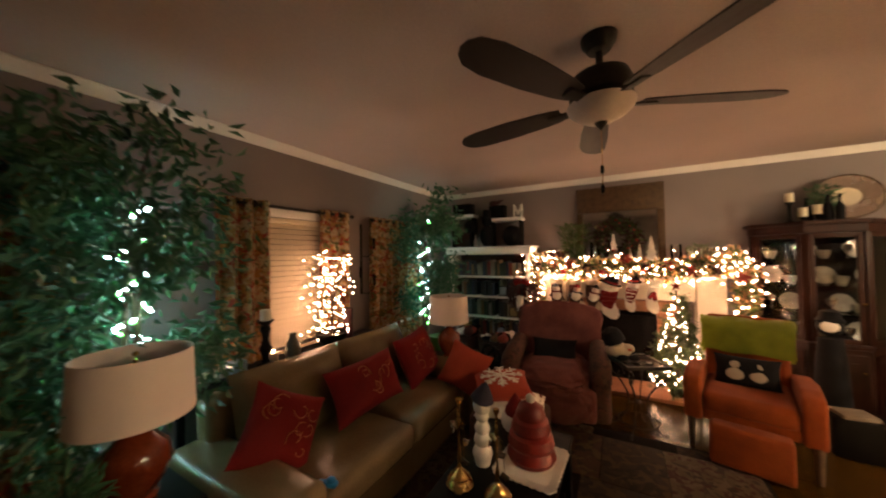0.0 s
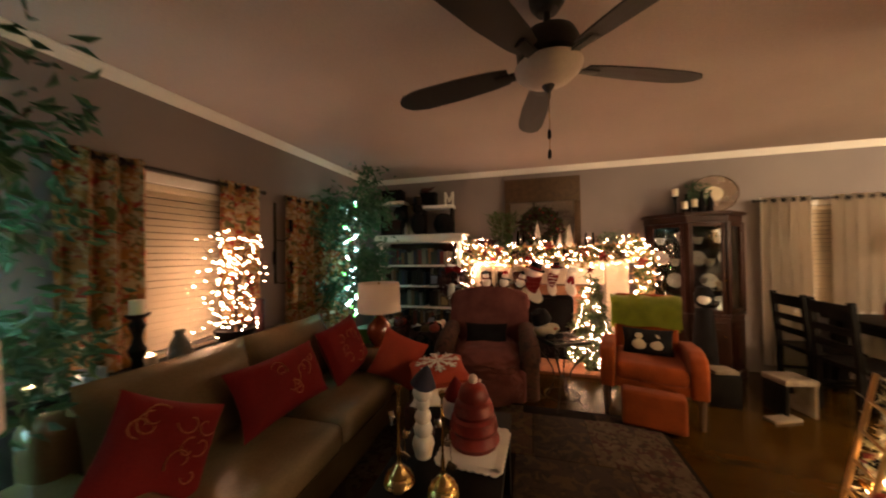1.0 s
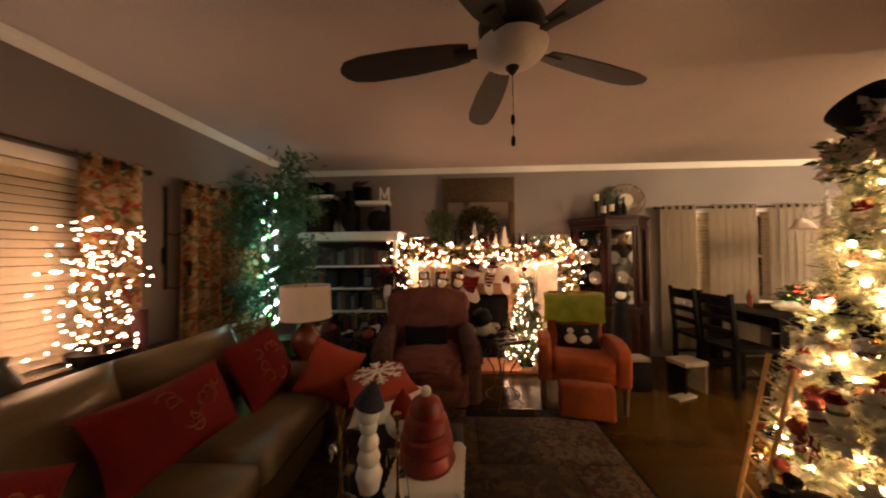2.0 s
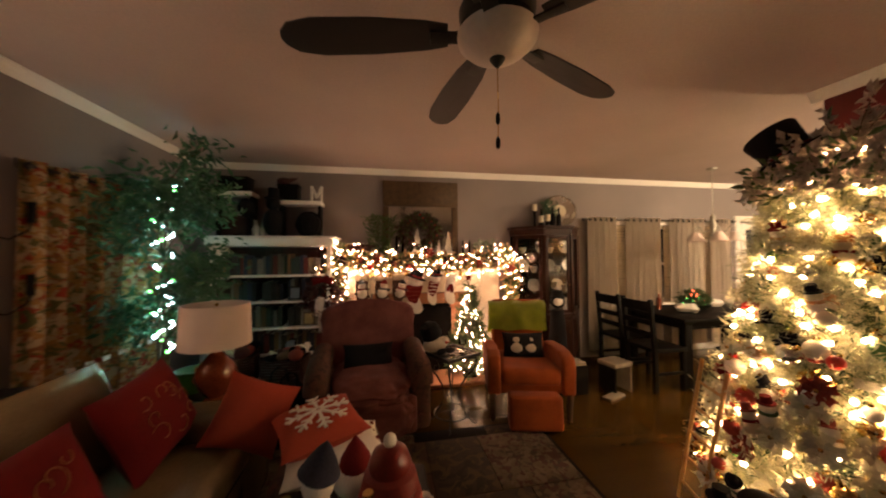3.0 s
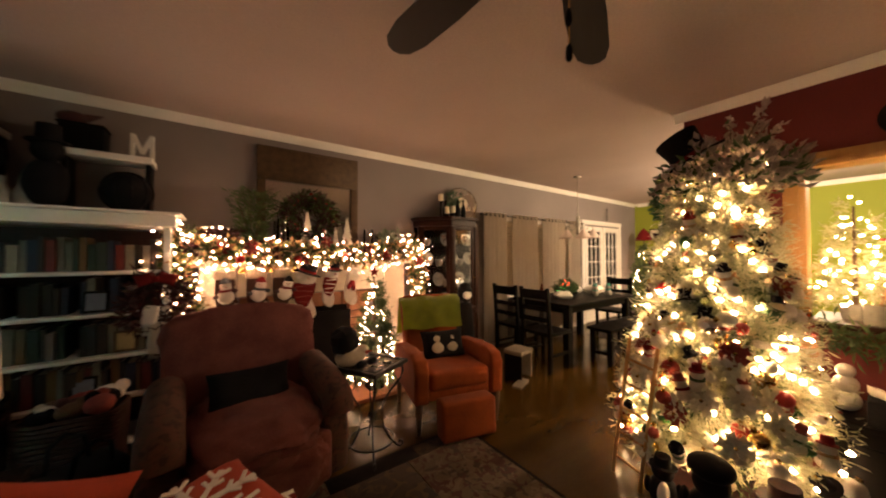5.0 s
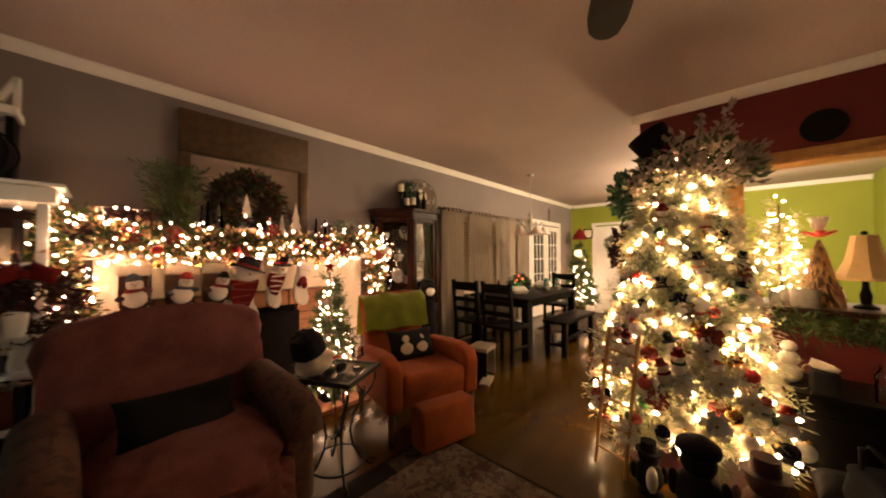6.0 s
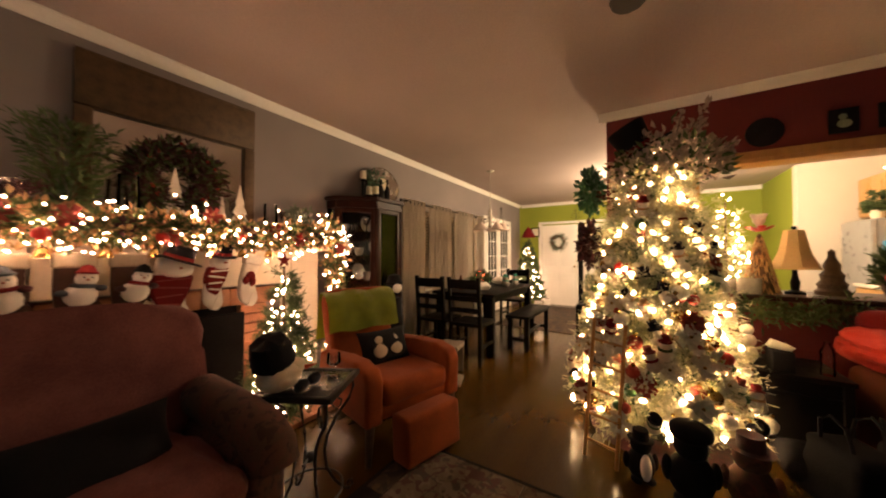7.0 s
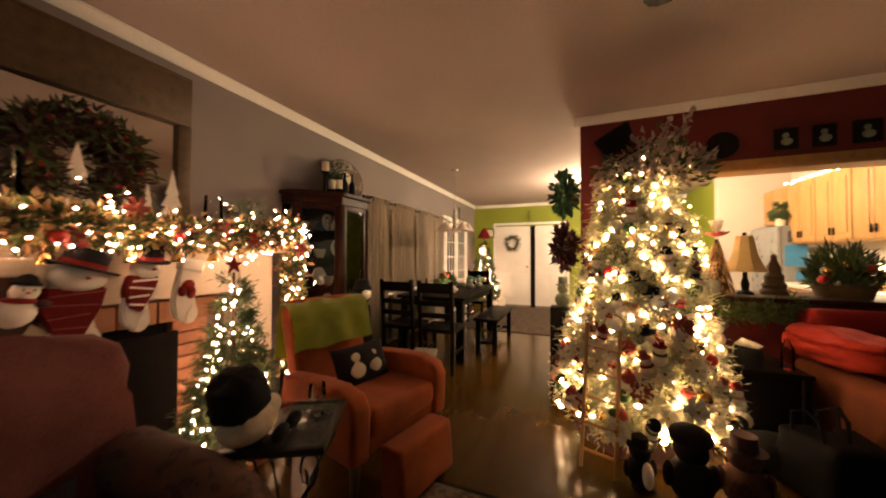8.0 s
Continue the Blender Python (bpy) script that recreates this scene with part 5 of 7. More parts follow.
solid("glass_goblet", b, M_GLASS, "small clear glass on the iron table", "glass", m=pose(0.46, 3.62, 0.633))
# ---- mantel, hearth and shelf decorations ----
def stocking(x, z, s, body, cuff, label, hat=False, stripes=False, lean=0.0, slim=1.0):
    t = thing("stocking", label, "stocking", pose(x, YF - 0.31, z, 0, lean, 0) @ Matrix.Diagonal((slim, 1, 1, 1)), "stockings on the mantel")
    out = [(-0.065, 0.0), (0.065, 0.0), (0.062, -0.14), (0.068, -0.22), (0.10, -0.27), (0.115, -0.32), (0.09, -0.36), (0.03, -0.36), (-0.03, -0.33), (-0.062, -0.26), (-0.07, -0.18)]

    def slab(pts, d0, d1):
        b = nb()
        f = b.faces.new([b.verts.new((px * s, d0, pz * s)) for px, pz in pts])
        e = bmesh.ops.extrude_face_region(b, geom=[f])
        bmesh.ops.translate(b, vec=(0, d1 - d0, 0), verts=[v for v in e["geom"] if isinstance(v, bmesh.types.BMVert)])
        bmesh.ops.bevel(b, geom=b.edges[:], offset=0.009, segments=2, affect="EDGES")
        return b
    part("sock", slab(out, -0.025, 0.025), body, t)
    part("toe", slab([(0.06, -0.24), (0.10, -0.27), (0.117, -0.32), (0.09, -0.365), (0.03, -0.365), (0.03, -0.30)], -0.029, 0.029), M_CREAMFELT if body is SOCK else cuff, t)
    part("cuff", box(nb(), (0, 0, -0.03 * s), (0.15 * s, 0.065, 0.075 * s), 0.015, seg=3), cuff, t)
    if stripes and not hat:
        part("poinsettia", ball(ball(ball(nb(), (0, -0.03, -0.15 * s), 0.035, (1.2, 0.4, 1)), (0.03, -0.03, -0.19 * s), 0.03, (1, 0.4, 1.2)), (-0.03, -0.03, -0.185 * s), 0.03, (1, 0.4, 1.1)), M_REDCLOTH, t, "red felt flower")
    if hat:
        part("head", ball(nb(), (0, -0.022, -0.045 * s), 0.075 * s, (1.05, 0.55, 0.72), 3), M_WHITE, t)
        part("scarf", slab([(-0.082, -0.09), (0.08, -0.075), (0.075, -0.15), (0.04, -0.27), (-0.045, -0.25), (-0.085, -0.17)], -0.042, 0.03), M_REDCLOTH, t, "red scarf with cream stripes")
        for k in range(4):
            part("stripe", box(nb(), ((0.0, -0.006, -0.008, -0.004)[k] * s, -0.043, (-0.105 - 0.042 * k) * s, ), ((0.145, 0.14, 0.11, 0.09)[k] * s, 0.006, (0.005 if slim == 1 else 0.010) * s), 0.002, ry=-12 + 9 * (k % 2)), M_DUSTY if slim == 1 else M_WHITE, t)
    if hat:
        b = nb()
        lathe(b, [(0.0, 0.0), (0.105 * s, 0.0), (0.11 * s, 0.006), (0.105 * s, 0.012), (0.066 * s, 0.014), (0.062 * s, 0.088), (0.056 * s, 0.094), (0.0, 0.09)], seg=26)
        h = part("hat", b, M_BLACK, t, "black felt top hat")
        h.matrix_basis = pose(0.0, -0.025, -0.012, 6, 11 if s > 1.1 else -9, 0)
        part("hat_band", lathe(nb(), [(0.068 * s, 0.014), (0.067 * s, 0.034), (0.05 * s, 0.034), (0.05 * s, 0.014)], seg=26), M_REDCLOTH, h)
        part("nose", cyl(nb(), (0.01, -0.06, -0.045 * s), 0.009, 0.001, 0.045, 8, 90, 0, 0), M_ORANGECLOTH, t)
    part("loop", tube(nb(), [(-0.04, 0, 0), (-0.04, 0.004, 0.03), (-0.03, 0, 0.0)], 0.003, 5), M_BRASS, t)
    return t


for x in (-0.47, -0.25, -0.05):
    stocking(x, 1.26, 1.05, SOCK, M_CREAMFELT, "brown and white felt snowman stocking hung from the mantel")
stocking(0.16, 1.23, 1.2, M_WHITE, M_WHITE, "snowman stocking in a red striped scarf and black top hat", True, True, 8)
stocking(0.41, 1.25, 1.0, M_WHITE, M_WHITE, "white snowman stocking with red striped scarf and black hat", True, True, 14, 0.72)
stocking(0.62, 1.25, 1.0, M_WHITE, M_WHITE, "white stocking with red poinsettia hung from the mantel", False, True, 12, 0.8)
def snow_baby(x, z, k):
    """A small padded snowman with hat, scarf and mittens on a stocking's front."""
    t = thing("padded_snowman", "small white padded snowman with a scarf and dark hat", "ornament", pose(x, YF - 0.35, z, 0, (-8, 5, 10)[k], 0), "padded snowmen on the stockings")
    b = ball(ball(nb(), (0, 0, 0.05), 0.062, (1, 0.6, 1)), (0.01, -0.01, 0.135), 0.042, (1, 0.8, 1))
    part("body", b, M_WHITE, t)
    for q in (-1, 1):
        part("mitten", ball(nb(), (0.065 * q, -0.015, 0.075 + 0.015 * q), 0.022, (1.1, 0.8, 0.8)), (M_DARKLEAF, M_NAVYFELT)[k % 2], t)
        part("eye", ball(nb(), (0.01 + 0.014 * q, -0.043, 0.143), 0.0045, sub=1), M_BLACK, t)
    part("nose", cyl(nb(), (0.01, -0.04, 0.132), 0.006, 0.001, 0.03, 8, 90, 0, 0), M_ORANGECLOTH, t)
    part("scarf", lathe(nb(), [(0.034, 0.088), (0.047, 0.092), (0.047, 0.106), (0.034, 0.11)], (0.005, -0.005, 0), 16, 1, 0.8), (M_REDCLOTH, M_NAVYFELT, M_REDCLOTH)[k], t)
    part("hat", lathe(nb(), [(0.0, 0.160), (0.042, 0.160), (0.043, 0.170), (0.034, 0.176), (0.022, 0.20), (0.0, 0.21)], (0.01, -0.008, 0), 16), (M_NAVYFELT, M_REDCLOTH, M_BLACK)[k], t, "knitted cap")


M_NAVYFELT = plain_mat("slate_felt", (0.05, 0.06, 0.075), 0.95)
for k, x in enumerate((-0.47, -0.25, -0.05)):
    snow_baby(x + 0.01, 1.0, k)
for x in (-0.36, -0.15, 0.05, 0.33, 0.53, 0.72):
    t = thing("stocking_holder", "brass bell stocking holder under the mantel", "bell", pose(x, YF - 0.34, 1.29), "brass stocking holders")
    part("bell", lathe(nb(), [(0.035, -0.05), (0.028, -0.035), (0.022, -0.01), (0.008, 0.004), (0.0, 0.006)], seg=16), M_BRASS, t)
    part("hook", tube(nb(), [(0, 0, 0.0), (0, 0.0, 0.04), (0, 0.05, 0.085)], 0.004, 5), M_BRASS, t)


def ring_wreath(name, label, m, R, r, mat, n, berries=None, second=None):
    t = thing(name, label, "wreath", m)
    a = RNG.uniform(0, 2 * math.pi, n)
    core = np.stack([R * np.cos(a), np.zeros(n), R * np.sin(a)], axis=1)
    off = RNG.normal(size=(n, 3)) * r * 0.45
    off[:, 1] = -np.abs(off[:, 1])
    part("foliage", leaves(core + off * 0.7, off + RNG.normal(size=(n, 3)) * r * 0.5, RNG.uniform(0.04, 0.09, n), 0.02, 0.3), mat, t, smooth=0)
    if second:
        part("pine_foliage", leaves(core[::2] + off[::2] * 0.9, off[::2] + RNG.normal(size=(len(core[::2]), 3)) * r * 0.6, RNG.uniform(0.05, 0.1, len(core[::2])), 0.016, 0.3), second, t, "dark green sprigs", smooth=0)
    part("hoop", tube(nb(), [(R * math.cos(q), 0, R * math.sin(q)) for q in np.linspace(0, 2 * math.pi, 30)], 0.012, 6), M_BARK, t)
    if berries:
        for k in range(14):
            q = k * 0.449
            part("berry", ball(nb(), (R * math.cos(q) + RNG.normal() * 0.02, -r * 0.6, R * math.sin(q) + RNG.normal() * 0.02), 0.016, sub=1), berries, t)
    return t


M_SILVERLEAF = noise_mat("grey_green_leaf", (0.10, 0.13, 0.09), (0.24, 0.27, 0.2), 0.7, 0, 5, 40, 0.1)
M_BERRY = noise_mat("red_berry", (0.3, 0.01, 0.01), (0.5, 0.03, 0.02), 0.3, 0, 5, 20, 0.02)
ring_wreath("mirror_wreath", "dark wreath of burgundy and pine leaves in front of the mirror", pose(0.24, YF - 0.09, 1.78), 0.19, 0.085, M_DARKLEAF, 900, M_BERRY, M_PINE)
ring_wreath("skate_wreath", "dark twig wreath on the bookcase corner with a red bow", pose(-0.86, YF - 0.5, 1.06, 0, 0, 10), 0.14, 0.09, M_DARKLEAF, 700)
for z, x in ((0.90, -0.86), (0.74, -0.83)):
    t = thing("ice_skate", "white leather ice skate hanging beside the bookcase", "ice skate", pose(x, YF - 0.56, z, 0, 8, 0), "pair of ice skates")
    b = nb()
    box(b, (0.02, 0, 0.0), (0.2, 0.07, 0.06), 0.025, seg=3)
    box(b, (-0.045, 0, 0.075), (0.085, 0.07, 0.13), 0.025, seg=3)
    part("boot", b, M_WHITE, t)
    part("blade", box(nb(), (0.02, 0, -0.055), (0.24, 0.006, 0.02), 0.002), M_SILVER, t)
    for q in (-0.05, 0.08):
        part("blade_post", box(nb(), (q, 0, -0.036), (0.02, 0.01, 0.03)), M_SILVER, t)
    part("lace", tube(nb(), [(-0.03, 0, 0.13), (0, 0, 0.17), (0.02, 0.02, 0.25)], 0.003, 5), M_BLACK, t)
b = nb()
for k in (-1, 1):
    pillow(b, (0.11, 0.08, 0.05), pose(k * 0.055, 0, 0, 90, k * 20, 0), 8, 0.3, 0.003, k)
ball(b, (0, -0.01, 0), 0.022)
solid("red_bow", b, M_REDCLOTH, "red velvet bow on the twig wreath", "bow", m=pose(-0.86, YF - 0.60, 1.23))

M_CUTOUT = noise_mat("whitewashed_wood", (0.5, 0.46, 0.4), (0.66, 0.62, 0.55), 0.8, 0, 8, 60, 0.2)


def cutout_tree(x, h, w):
    b = nb()
    pts = []
    n = 5
    for i in range(n):
        z0, z1 = 0.12 * h + (h * 0.86) * i / n, 0.12 * h + (h * 0.86) * (i + 1) / n
        pts += [(w * (1 - i / n) / 2, z0), (w * (1 - i / n) * 0.22, z1)]
    pts = pts[:-1] + [(0, h)]
    ring = pts + [(-px, pz) for px, pz in pts[-2::-1]]
    f = b.faces.new([b.verts.new((px, -0.008, pz)) for px, pz in ring])
    e = bmesh.ops.extrude_face_region(b, geom=[f])
    bmesh.ops.translate(b, vec=(0, 0.016, 0), verts=[v for v in e["geom"] if isinstance(v, bmesh.types.BMVert)])
    box(b, (0, 0, 0.07 * h), (0.02, 0.016, 0.14 * h))
    box(b, (0, 0, 0.008), (0.09, 0.05, 0.016), 0.003)
    solid("wooden_tree", b, M_CUTOUT, "whitewashed wooden cut-out tree on the mantel", "ornament", group="wooden trees on the mantel", m=pose(x, YF - 0.14, 1.379), smooth=0)


for x, h, w in ((0.20, 0.46, 0.19), (0.38, 0.28, 0.09), (0.48, 0.32, 0.10), (0.60, 0.42, 0.17)):
    cutout_tree(x, h, w)
for x, h in ((-0.02, 0.36), (0.84, 0.30)):
    b = nb()
    lathe(b, [(0.0, 0.0), (0.05, 0.0), (0.05, 0.008), (0.01, 0.02), (0.012, 0.07), (0.045, 0.1), (0.055, 0.16), (0.05, h), (0.047, h), (0.05, 0.16), (0.0, 0.09)], seg=22)
    solid("hurricane_glass", b, M_GLASS, "clear glass hurricane on the mantel", "glass", group="hurricanes on the mantel", m=pose(x, YF - 0.14, 1.379))
for x in (-0.62, -0.44, 0.98, 1.14):
    t = thing("goblet_candle", "pale goblet candle holder standing on the mantel", "candle holder", pose(x, YF - 0.13, 1.379), "goblets on the mantel")
    part("goblet", lathe(nb(), [(0.0, 0.0), (0.04, 0.0), (0.035, 0.01), (0.01, 0.02), (0.01, 0.14), (0.05, 0.18), (0.062, 0.25), (0.058, 0.25), (0.045, 0.19), (0.0, 0.16)], seg=20), M_SILVER, t)
    part("candle", cyl(nb(), (0, 0, 0.17), 0.035, 0.035, 0.085, 16), M_WAX, t)


def spray(name, label, x, y, z, h, r, mat, n, cat="plant"):
    """A loose upright spray of leaves in a small pot."""
    t = thing(name, label, cat, pose(x, y, z))
    part("pot", lathe(nb(), [(0.0, 0.0), (0.035, 0.0), (0.05, 0.07), (0.045, 0.07), (0.0, 0.06)], seg=14), M_BLACKWOOD, t)
    a, s = RNG.uniform(0, 6.28, n), RNG.uniform(0.15, 1, n)
    rr = r * RNG.uniform(0.1, 1, n) * (0.35 + 0.65 * s)
    p = np.stack([rr * np.cos(a), rr * np.sin(a) * 0.6, 0.06 + (h - 0.06) * s], axis=1)
    part("leaves", leaves(p, np.stack([np.cos(a), np.sin(a), np.full(n, 0.6)], axis=1) + RNG.normal(size=(n, 3)) * 0.5, RNG.uniform(0.04, 0.08, n), 0.016, 0.3), mat, t, smooth=0)
    b = nb()
    for k in range(7):
        q = k * 0.9
        tube(b, [(0, 0, 0.05), (r * 0.3 * math.cos(q), r * 0.2 * math.sin(q), h * 0.5), (r * 0.7 * math.cos(q), r * 0.45 * math.sin(q), h * 0.9)], 0.004, 5, 0.002)
    part("stems", b, M_BARK, t)
    return t


spray("mantel_spray", "dark green feathery spray on the mantel beside the mirror", -0.27, YF - 0.15, 1.379, 0.60, 0.2, M_PINE, 620)
spray("mantel_spray", "red poinsettia spray low on the mantel", -0.48, YF - 0.2, 1.379, 0.22, 0.14, M_DARKLEAF, 260)
spray("mantel_spray", "grey-green leaves at the mantel's end", 1.05, YF - 0.2, 1.379, 0.28, 0.16, M_SILVERLEAF, 260)
# red bows and baubles in the garland
for k in range(11):
    x = -0.7 + 2.05 * k / 10
    b = nb()
    for q in range(6):
        pillow(b, (0.07, 0.035, 0.015), pose(0.028 * math.cos(q * 1.05), -0.01, 0.028 * math.sin(q * 1.05), 90, -q * 60, 0), 6, 0.4, 0.002, q)
    solid("poinsettia_flower", b, M_DUSTY if k % 3 else M_DARKLEAF, "red silk poinsettia flower in the mantel garland", "flower", group="flowers in the mantel garland", m=pose(x, 4.66 + 0.02 * RNG.normal(), 1.42 + 0.05 * RNG.normal(), 0, 0, RNG.uniform(-20, 20)))
for k in range(14):
    b = nb()
    ball(b, (0, 0, 0), 0.022 + 0.006 * (k % 3))
    solid("bauble", b, (M_GOLD, M_BRASS, M_BERRY)[k % 3], "shiny bauble in the mantel garland", "ornament", group="baubles in the garland", m=pose(-0.66 + 0.145 * k, 4.65, 1.40 + 0.045 * math.sin(k * 2.3)))

# ---- on top of the bookcase ----
BT = 1.711
for x, w, z in ((-1.86, 0.40, 0.48), (-1.17, 0.48, 0.39)):
    t = thing("riser_shelf", "small white riser shelf on top of the bookcase", "shelf", pose(x, YF - 0.2, BT), "riser shelves")
    part("board", box(nb(), (0, 0, z), (w, 0.22, 0.045), 0.006), M_TRIM, t)
    for k in (-1, 1):
        part("support", box(nb(), (k * (w / 2 - 0.03), 0.02, z / 2 - 0.012), (0.03, 0.16, z - 0.024), 0.004), M_BLACKWOOD, t)


def crate(x, y, z, s, label, mat=None):
    t = thing("wooden_crate", label, "box", pose(x, y, z), "dark boxes over the bookcase")
    part("body", box(nb(), (0, 0, s[2] / 2), s, 0.006), mat or M_BLACKWOOD, t)
    part("lid", box(nb(), (0, 0, s[2] + 0.008), (s[0] + 0.012, s[1] + 0.012, 0.018), 0.004), mat or M_BLACKWOOD, t)


crate(-1.86, YF - 0.2, BT + 0.505, (0.30, 0.18, 0.15), "flat black box on the riser shelf")
crate(-1.30, YF - 0.2, BT + 0.415, (0.22, 0.16, 0.17), "black box on the riser shelf")
crate(-1.86, YF - 0.16, BT, (0.26, 0.18, 0.22), "reddish wooden box on the bookcase", M_DARKWOOD)
for x, z, r in ((-1.07, BT + 0.145, 0.145), (-1.72, BT + 0.36, 0.10)):
    t = thing("moss_ball", "round black woven ball on the bookcase top", "decoration", pose(x, YF - 0.26, z), "dark woven balls")
    part("core", ball(nb(), (0, 0, 0), r * 0.94, sub=3), M_BLACK, t)
    for k in range(5):
        part("band", tube(nb(), [(r * math.cos(q) * math.cos(k * 0.63), r * math.cos(q) * math.sin(k * 0.63), r * math.sin(q)) for q in np.linspace(0, 6.28, 24)], 0.006, 5), M_BLACK, t)
bpy.data.objects["moss_ball.001"].location.z = BT + 0.225 + 0.1
t = thing("letter_block", "white letter M standing on the riser shelf", "decoration", pose(-1.0, YF - 0.2, BT + 0.413))
b = nb()
for px, rot, hh in ((-0.055, 0, 0.19), (0.055, 0, 0.19), (-0.026, -22, 0.15), (0.026, 22, 0.15)):
    box(b, (px, 0, 0.095 + (0.02 if rot else 0)), (0.026, 0.03, hh), 0.004, ry=rot)
part("letter", b, M_WHITE, t)
for x in (-1.62, -1.54):
    b = nb()
    lathe(b, [(0.0, 0.0), (0.035, 0.0), (0.04, 0.08), (0.018, 0.13), (0.016, 0.17), (0.022, 0.18), (0.0, 0.185)], seg=18)
    solid("white_bottle", b, M_CHINA, "white ceramic bottle on the bookcase top", "bottle", group="white bottles", m=pose(x, YF - 0.3, BT))
b = nb()
ball(b, (0, 0, 0.16), 0.11, (1, 0.8, 1.45), 3)
ball(b, (0.01, -0.03, 0.37), 0.075, (1, 0.9, 1.1), 3)
lathe(b, [(0.10, 0.40), (0.10, 0.41), (0.06, 0.415), (0.055, 0.52), (0.0, 0.53)], (0.01, -0.02, 0.02), 18)
solid("dark_figurine", b, M_BLACK, "tall dark cloth figurine on the bookcase top", "figurine", m=pose(-1.44, YF - 0.3, BT))
b = nb()
ball(b, (0, 0, 0.05), 0.05, (1.6, 0.8, 0.9), 3)
cyl(b, (0.07, 0, 0.06), 0.03, 0.002, 0.09, 8, 0, 70, 0)
solid("red_bird", b, M_DARKLEAF, "dark red bird ornament on the black box", "ornament", m=pose(-1.36, YF - 0.2, BT + 0.60))
# knick-knacks between the books
for k, (x, z) in enumerate(((-1.78, 0.416), (-1.25, 0.416), (-1.05, 0.706), (-1.2, 0.996), (-1.95, 1.286))):
    t = thing("picture_frame", "small framed picture propped before the books", "picture frame", pose(x, YF - 0.345, z + 0.002, -8, 0, 0), "frames on the bookcase")
    part("frame", box(nb(), (0, 0, 0.075), (0.13, 0.014, 0.15), 0.004), (M_GOLD, M_BLACKWOOD)[k % 2], t)
    part("picture", box(nb(), (0, -0.008, 0.075), (0.095, 0.002, 0.115)), plain_mat("faded_print", ((0.35, 0.25, 0.1), (0.2, 0.22, 0.28))[k % 2], 0.5), t)

# ---- on top of the china cabinet ----
for x, h in ((1.74, 0.20), (1.83, 0.05), (1.93, 0.07)):
    t = thing("pillar_candle", "ivory candle on a dark turned holder over the cabinet", "candle", pose(x, YF - 0.28, 1.858), "candles on the cabinet")
    part("holder", lathe(nb(), [(0.0, 0.0), (0.04, 0.0), (0.03, 0.012), (0.014, 0.02), (0.016, h - 0.02), (0.04, h), (0.0, h)], seg=16), M_BLACKWOOD, t)
    part("candle", cyl(nb(), (0, 0, h), 0.032, 0.032, 0.09, 16), M_WAX, t)
t = thing("silver_platter", "large round silver platter propped on a cabinet top", "platter", Matrix.Translation((2.17, YF - 0.15, 2.085)) @ pose(0, 0, 0, 76, 0, -12) @ Matrix.Diagonal((1.28, 1.28, 1.1, 1)))
part("dish", lathe(nb(), [(0.0, 0.0), (0.11, 0.002), (0.125, 0.012), (0.17, 0.02), (0.172, 0.026), (0.12, 0.018), (0.0, 0.008)], seg=40), M_SILVER, t)
part("rim", tube(nb(), [(0.172 * math.cos(a), 0.172 * math.sin(a), 0.023) for a in np.linspace(0, 6.283, 40)], 0.006, 6), M_GOLD, t)
part("print", lathe(nb(), [(0.0, 0.012), (0.075, 0.012), (0.075, 0.014), (0.0, 0.014)], seg=30), M_WAX, t, "pale painted centre")
spray("cabinet_greenery", "dark greenery spray on the china cabinet", 1.99, YF - 0.20, 1.858, 0.34, 0.14, M_LEAF, 200)
for x, y, r in ((1.99, -0.3, 0.036), (2.05, -0.34, 0.03), (1.9, -0.16, 0.04)):
    b = nb()
    lathe(b, [(0.0, 0.0), (r, 0.0), (r * 1.05, 0.02), (r, 0.13), (r * 0.35, 0.18), (r * 0.35, 0.24), (r * 0.45, 0.245), (0.0, 0.25)], seg=18)
    solid("dark_bottle", b, M_BLACK, "dark glass bottle standing on the china cabinet", "bottle", group="bottles on the cabinet", m=pose(x, YF + y, 1.858))
# tall snowman standing before the cabinet
b = nb()
lathe(b, [(0.0, 0.0), (0.11, 0.0), (0.12, 0.1), (0.1, 0.5), (0.075, 0.82), (0.0, 0.84)], seg=20)
ball(b, (0, 0, 0.92), 0.085, (1, 1, 1), 3)
lathe(b, [(0.085, 0.96), (0.09, 0.975), (0.07, 1.0), (0.06, 1.05), (0.0, 1.07)], seg=20)
solid("penguin_statue", b, M_BLACK, "tall dark wooden penguin statue by the china cabinet", "statue", m=pose(1.84, 4.42, 0.0, 0, 0, 0))
b = nb()
ball(b, (0, 0, 0), 0.06, (1, 0.5, 0.8), 3)
solid("penguin_mask", b, M_WHITE, "white felt face patch on the penguin statue", "decoration", m=pose(1.815, 4.355, 0.925))
# ---- dining area ----
t = thing("dining_table", "long black wooden dining table set with decorations", "table", pose(3.86, 4.28, 0))
part("tabletop", box(nb(), (0, 0, 0.745), (1.72, 0.92, 0.04), 0.008), M_BLACKWOOD, t)
part("apron", box(nb(), (0, 0, 0.68), (1.56, 0.78, 0.09), 0.004), M_BLACKWOOD, t)
for i in (-1, 1):
    for j in (-1, 1):
        part("leg", box(nb(), (i * 0.77, j * 0.38, 0.3625), (0.09, 0.09, 0.725), 0.008), M_BLACKWOOD, t)


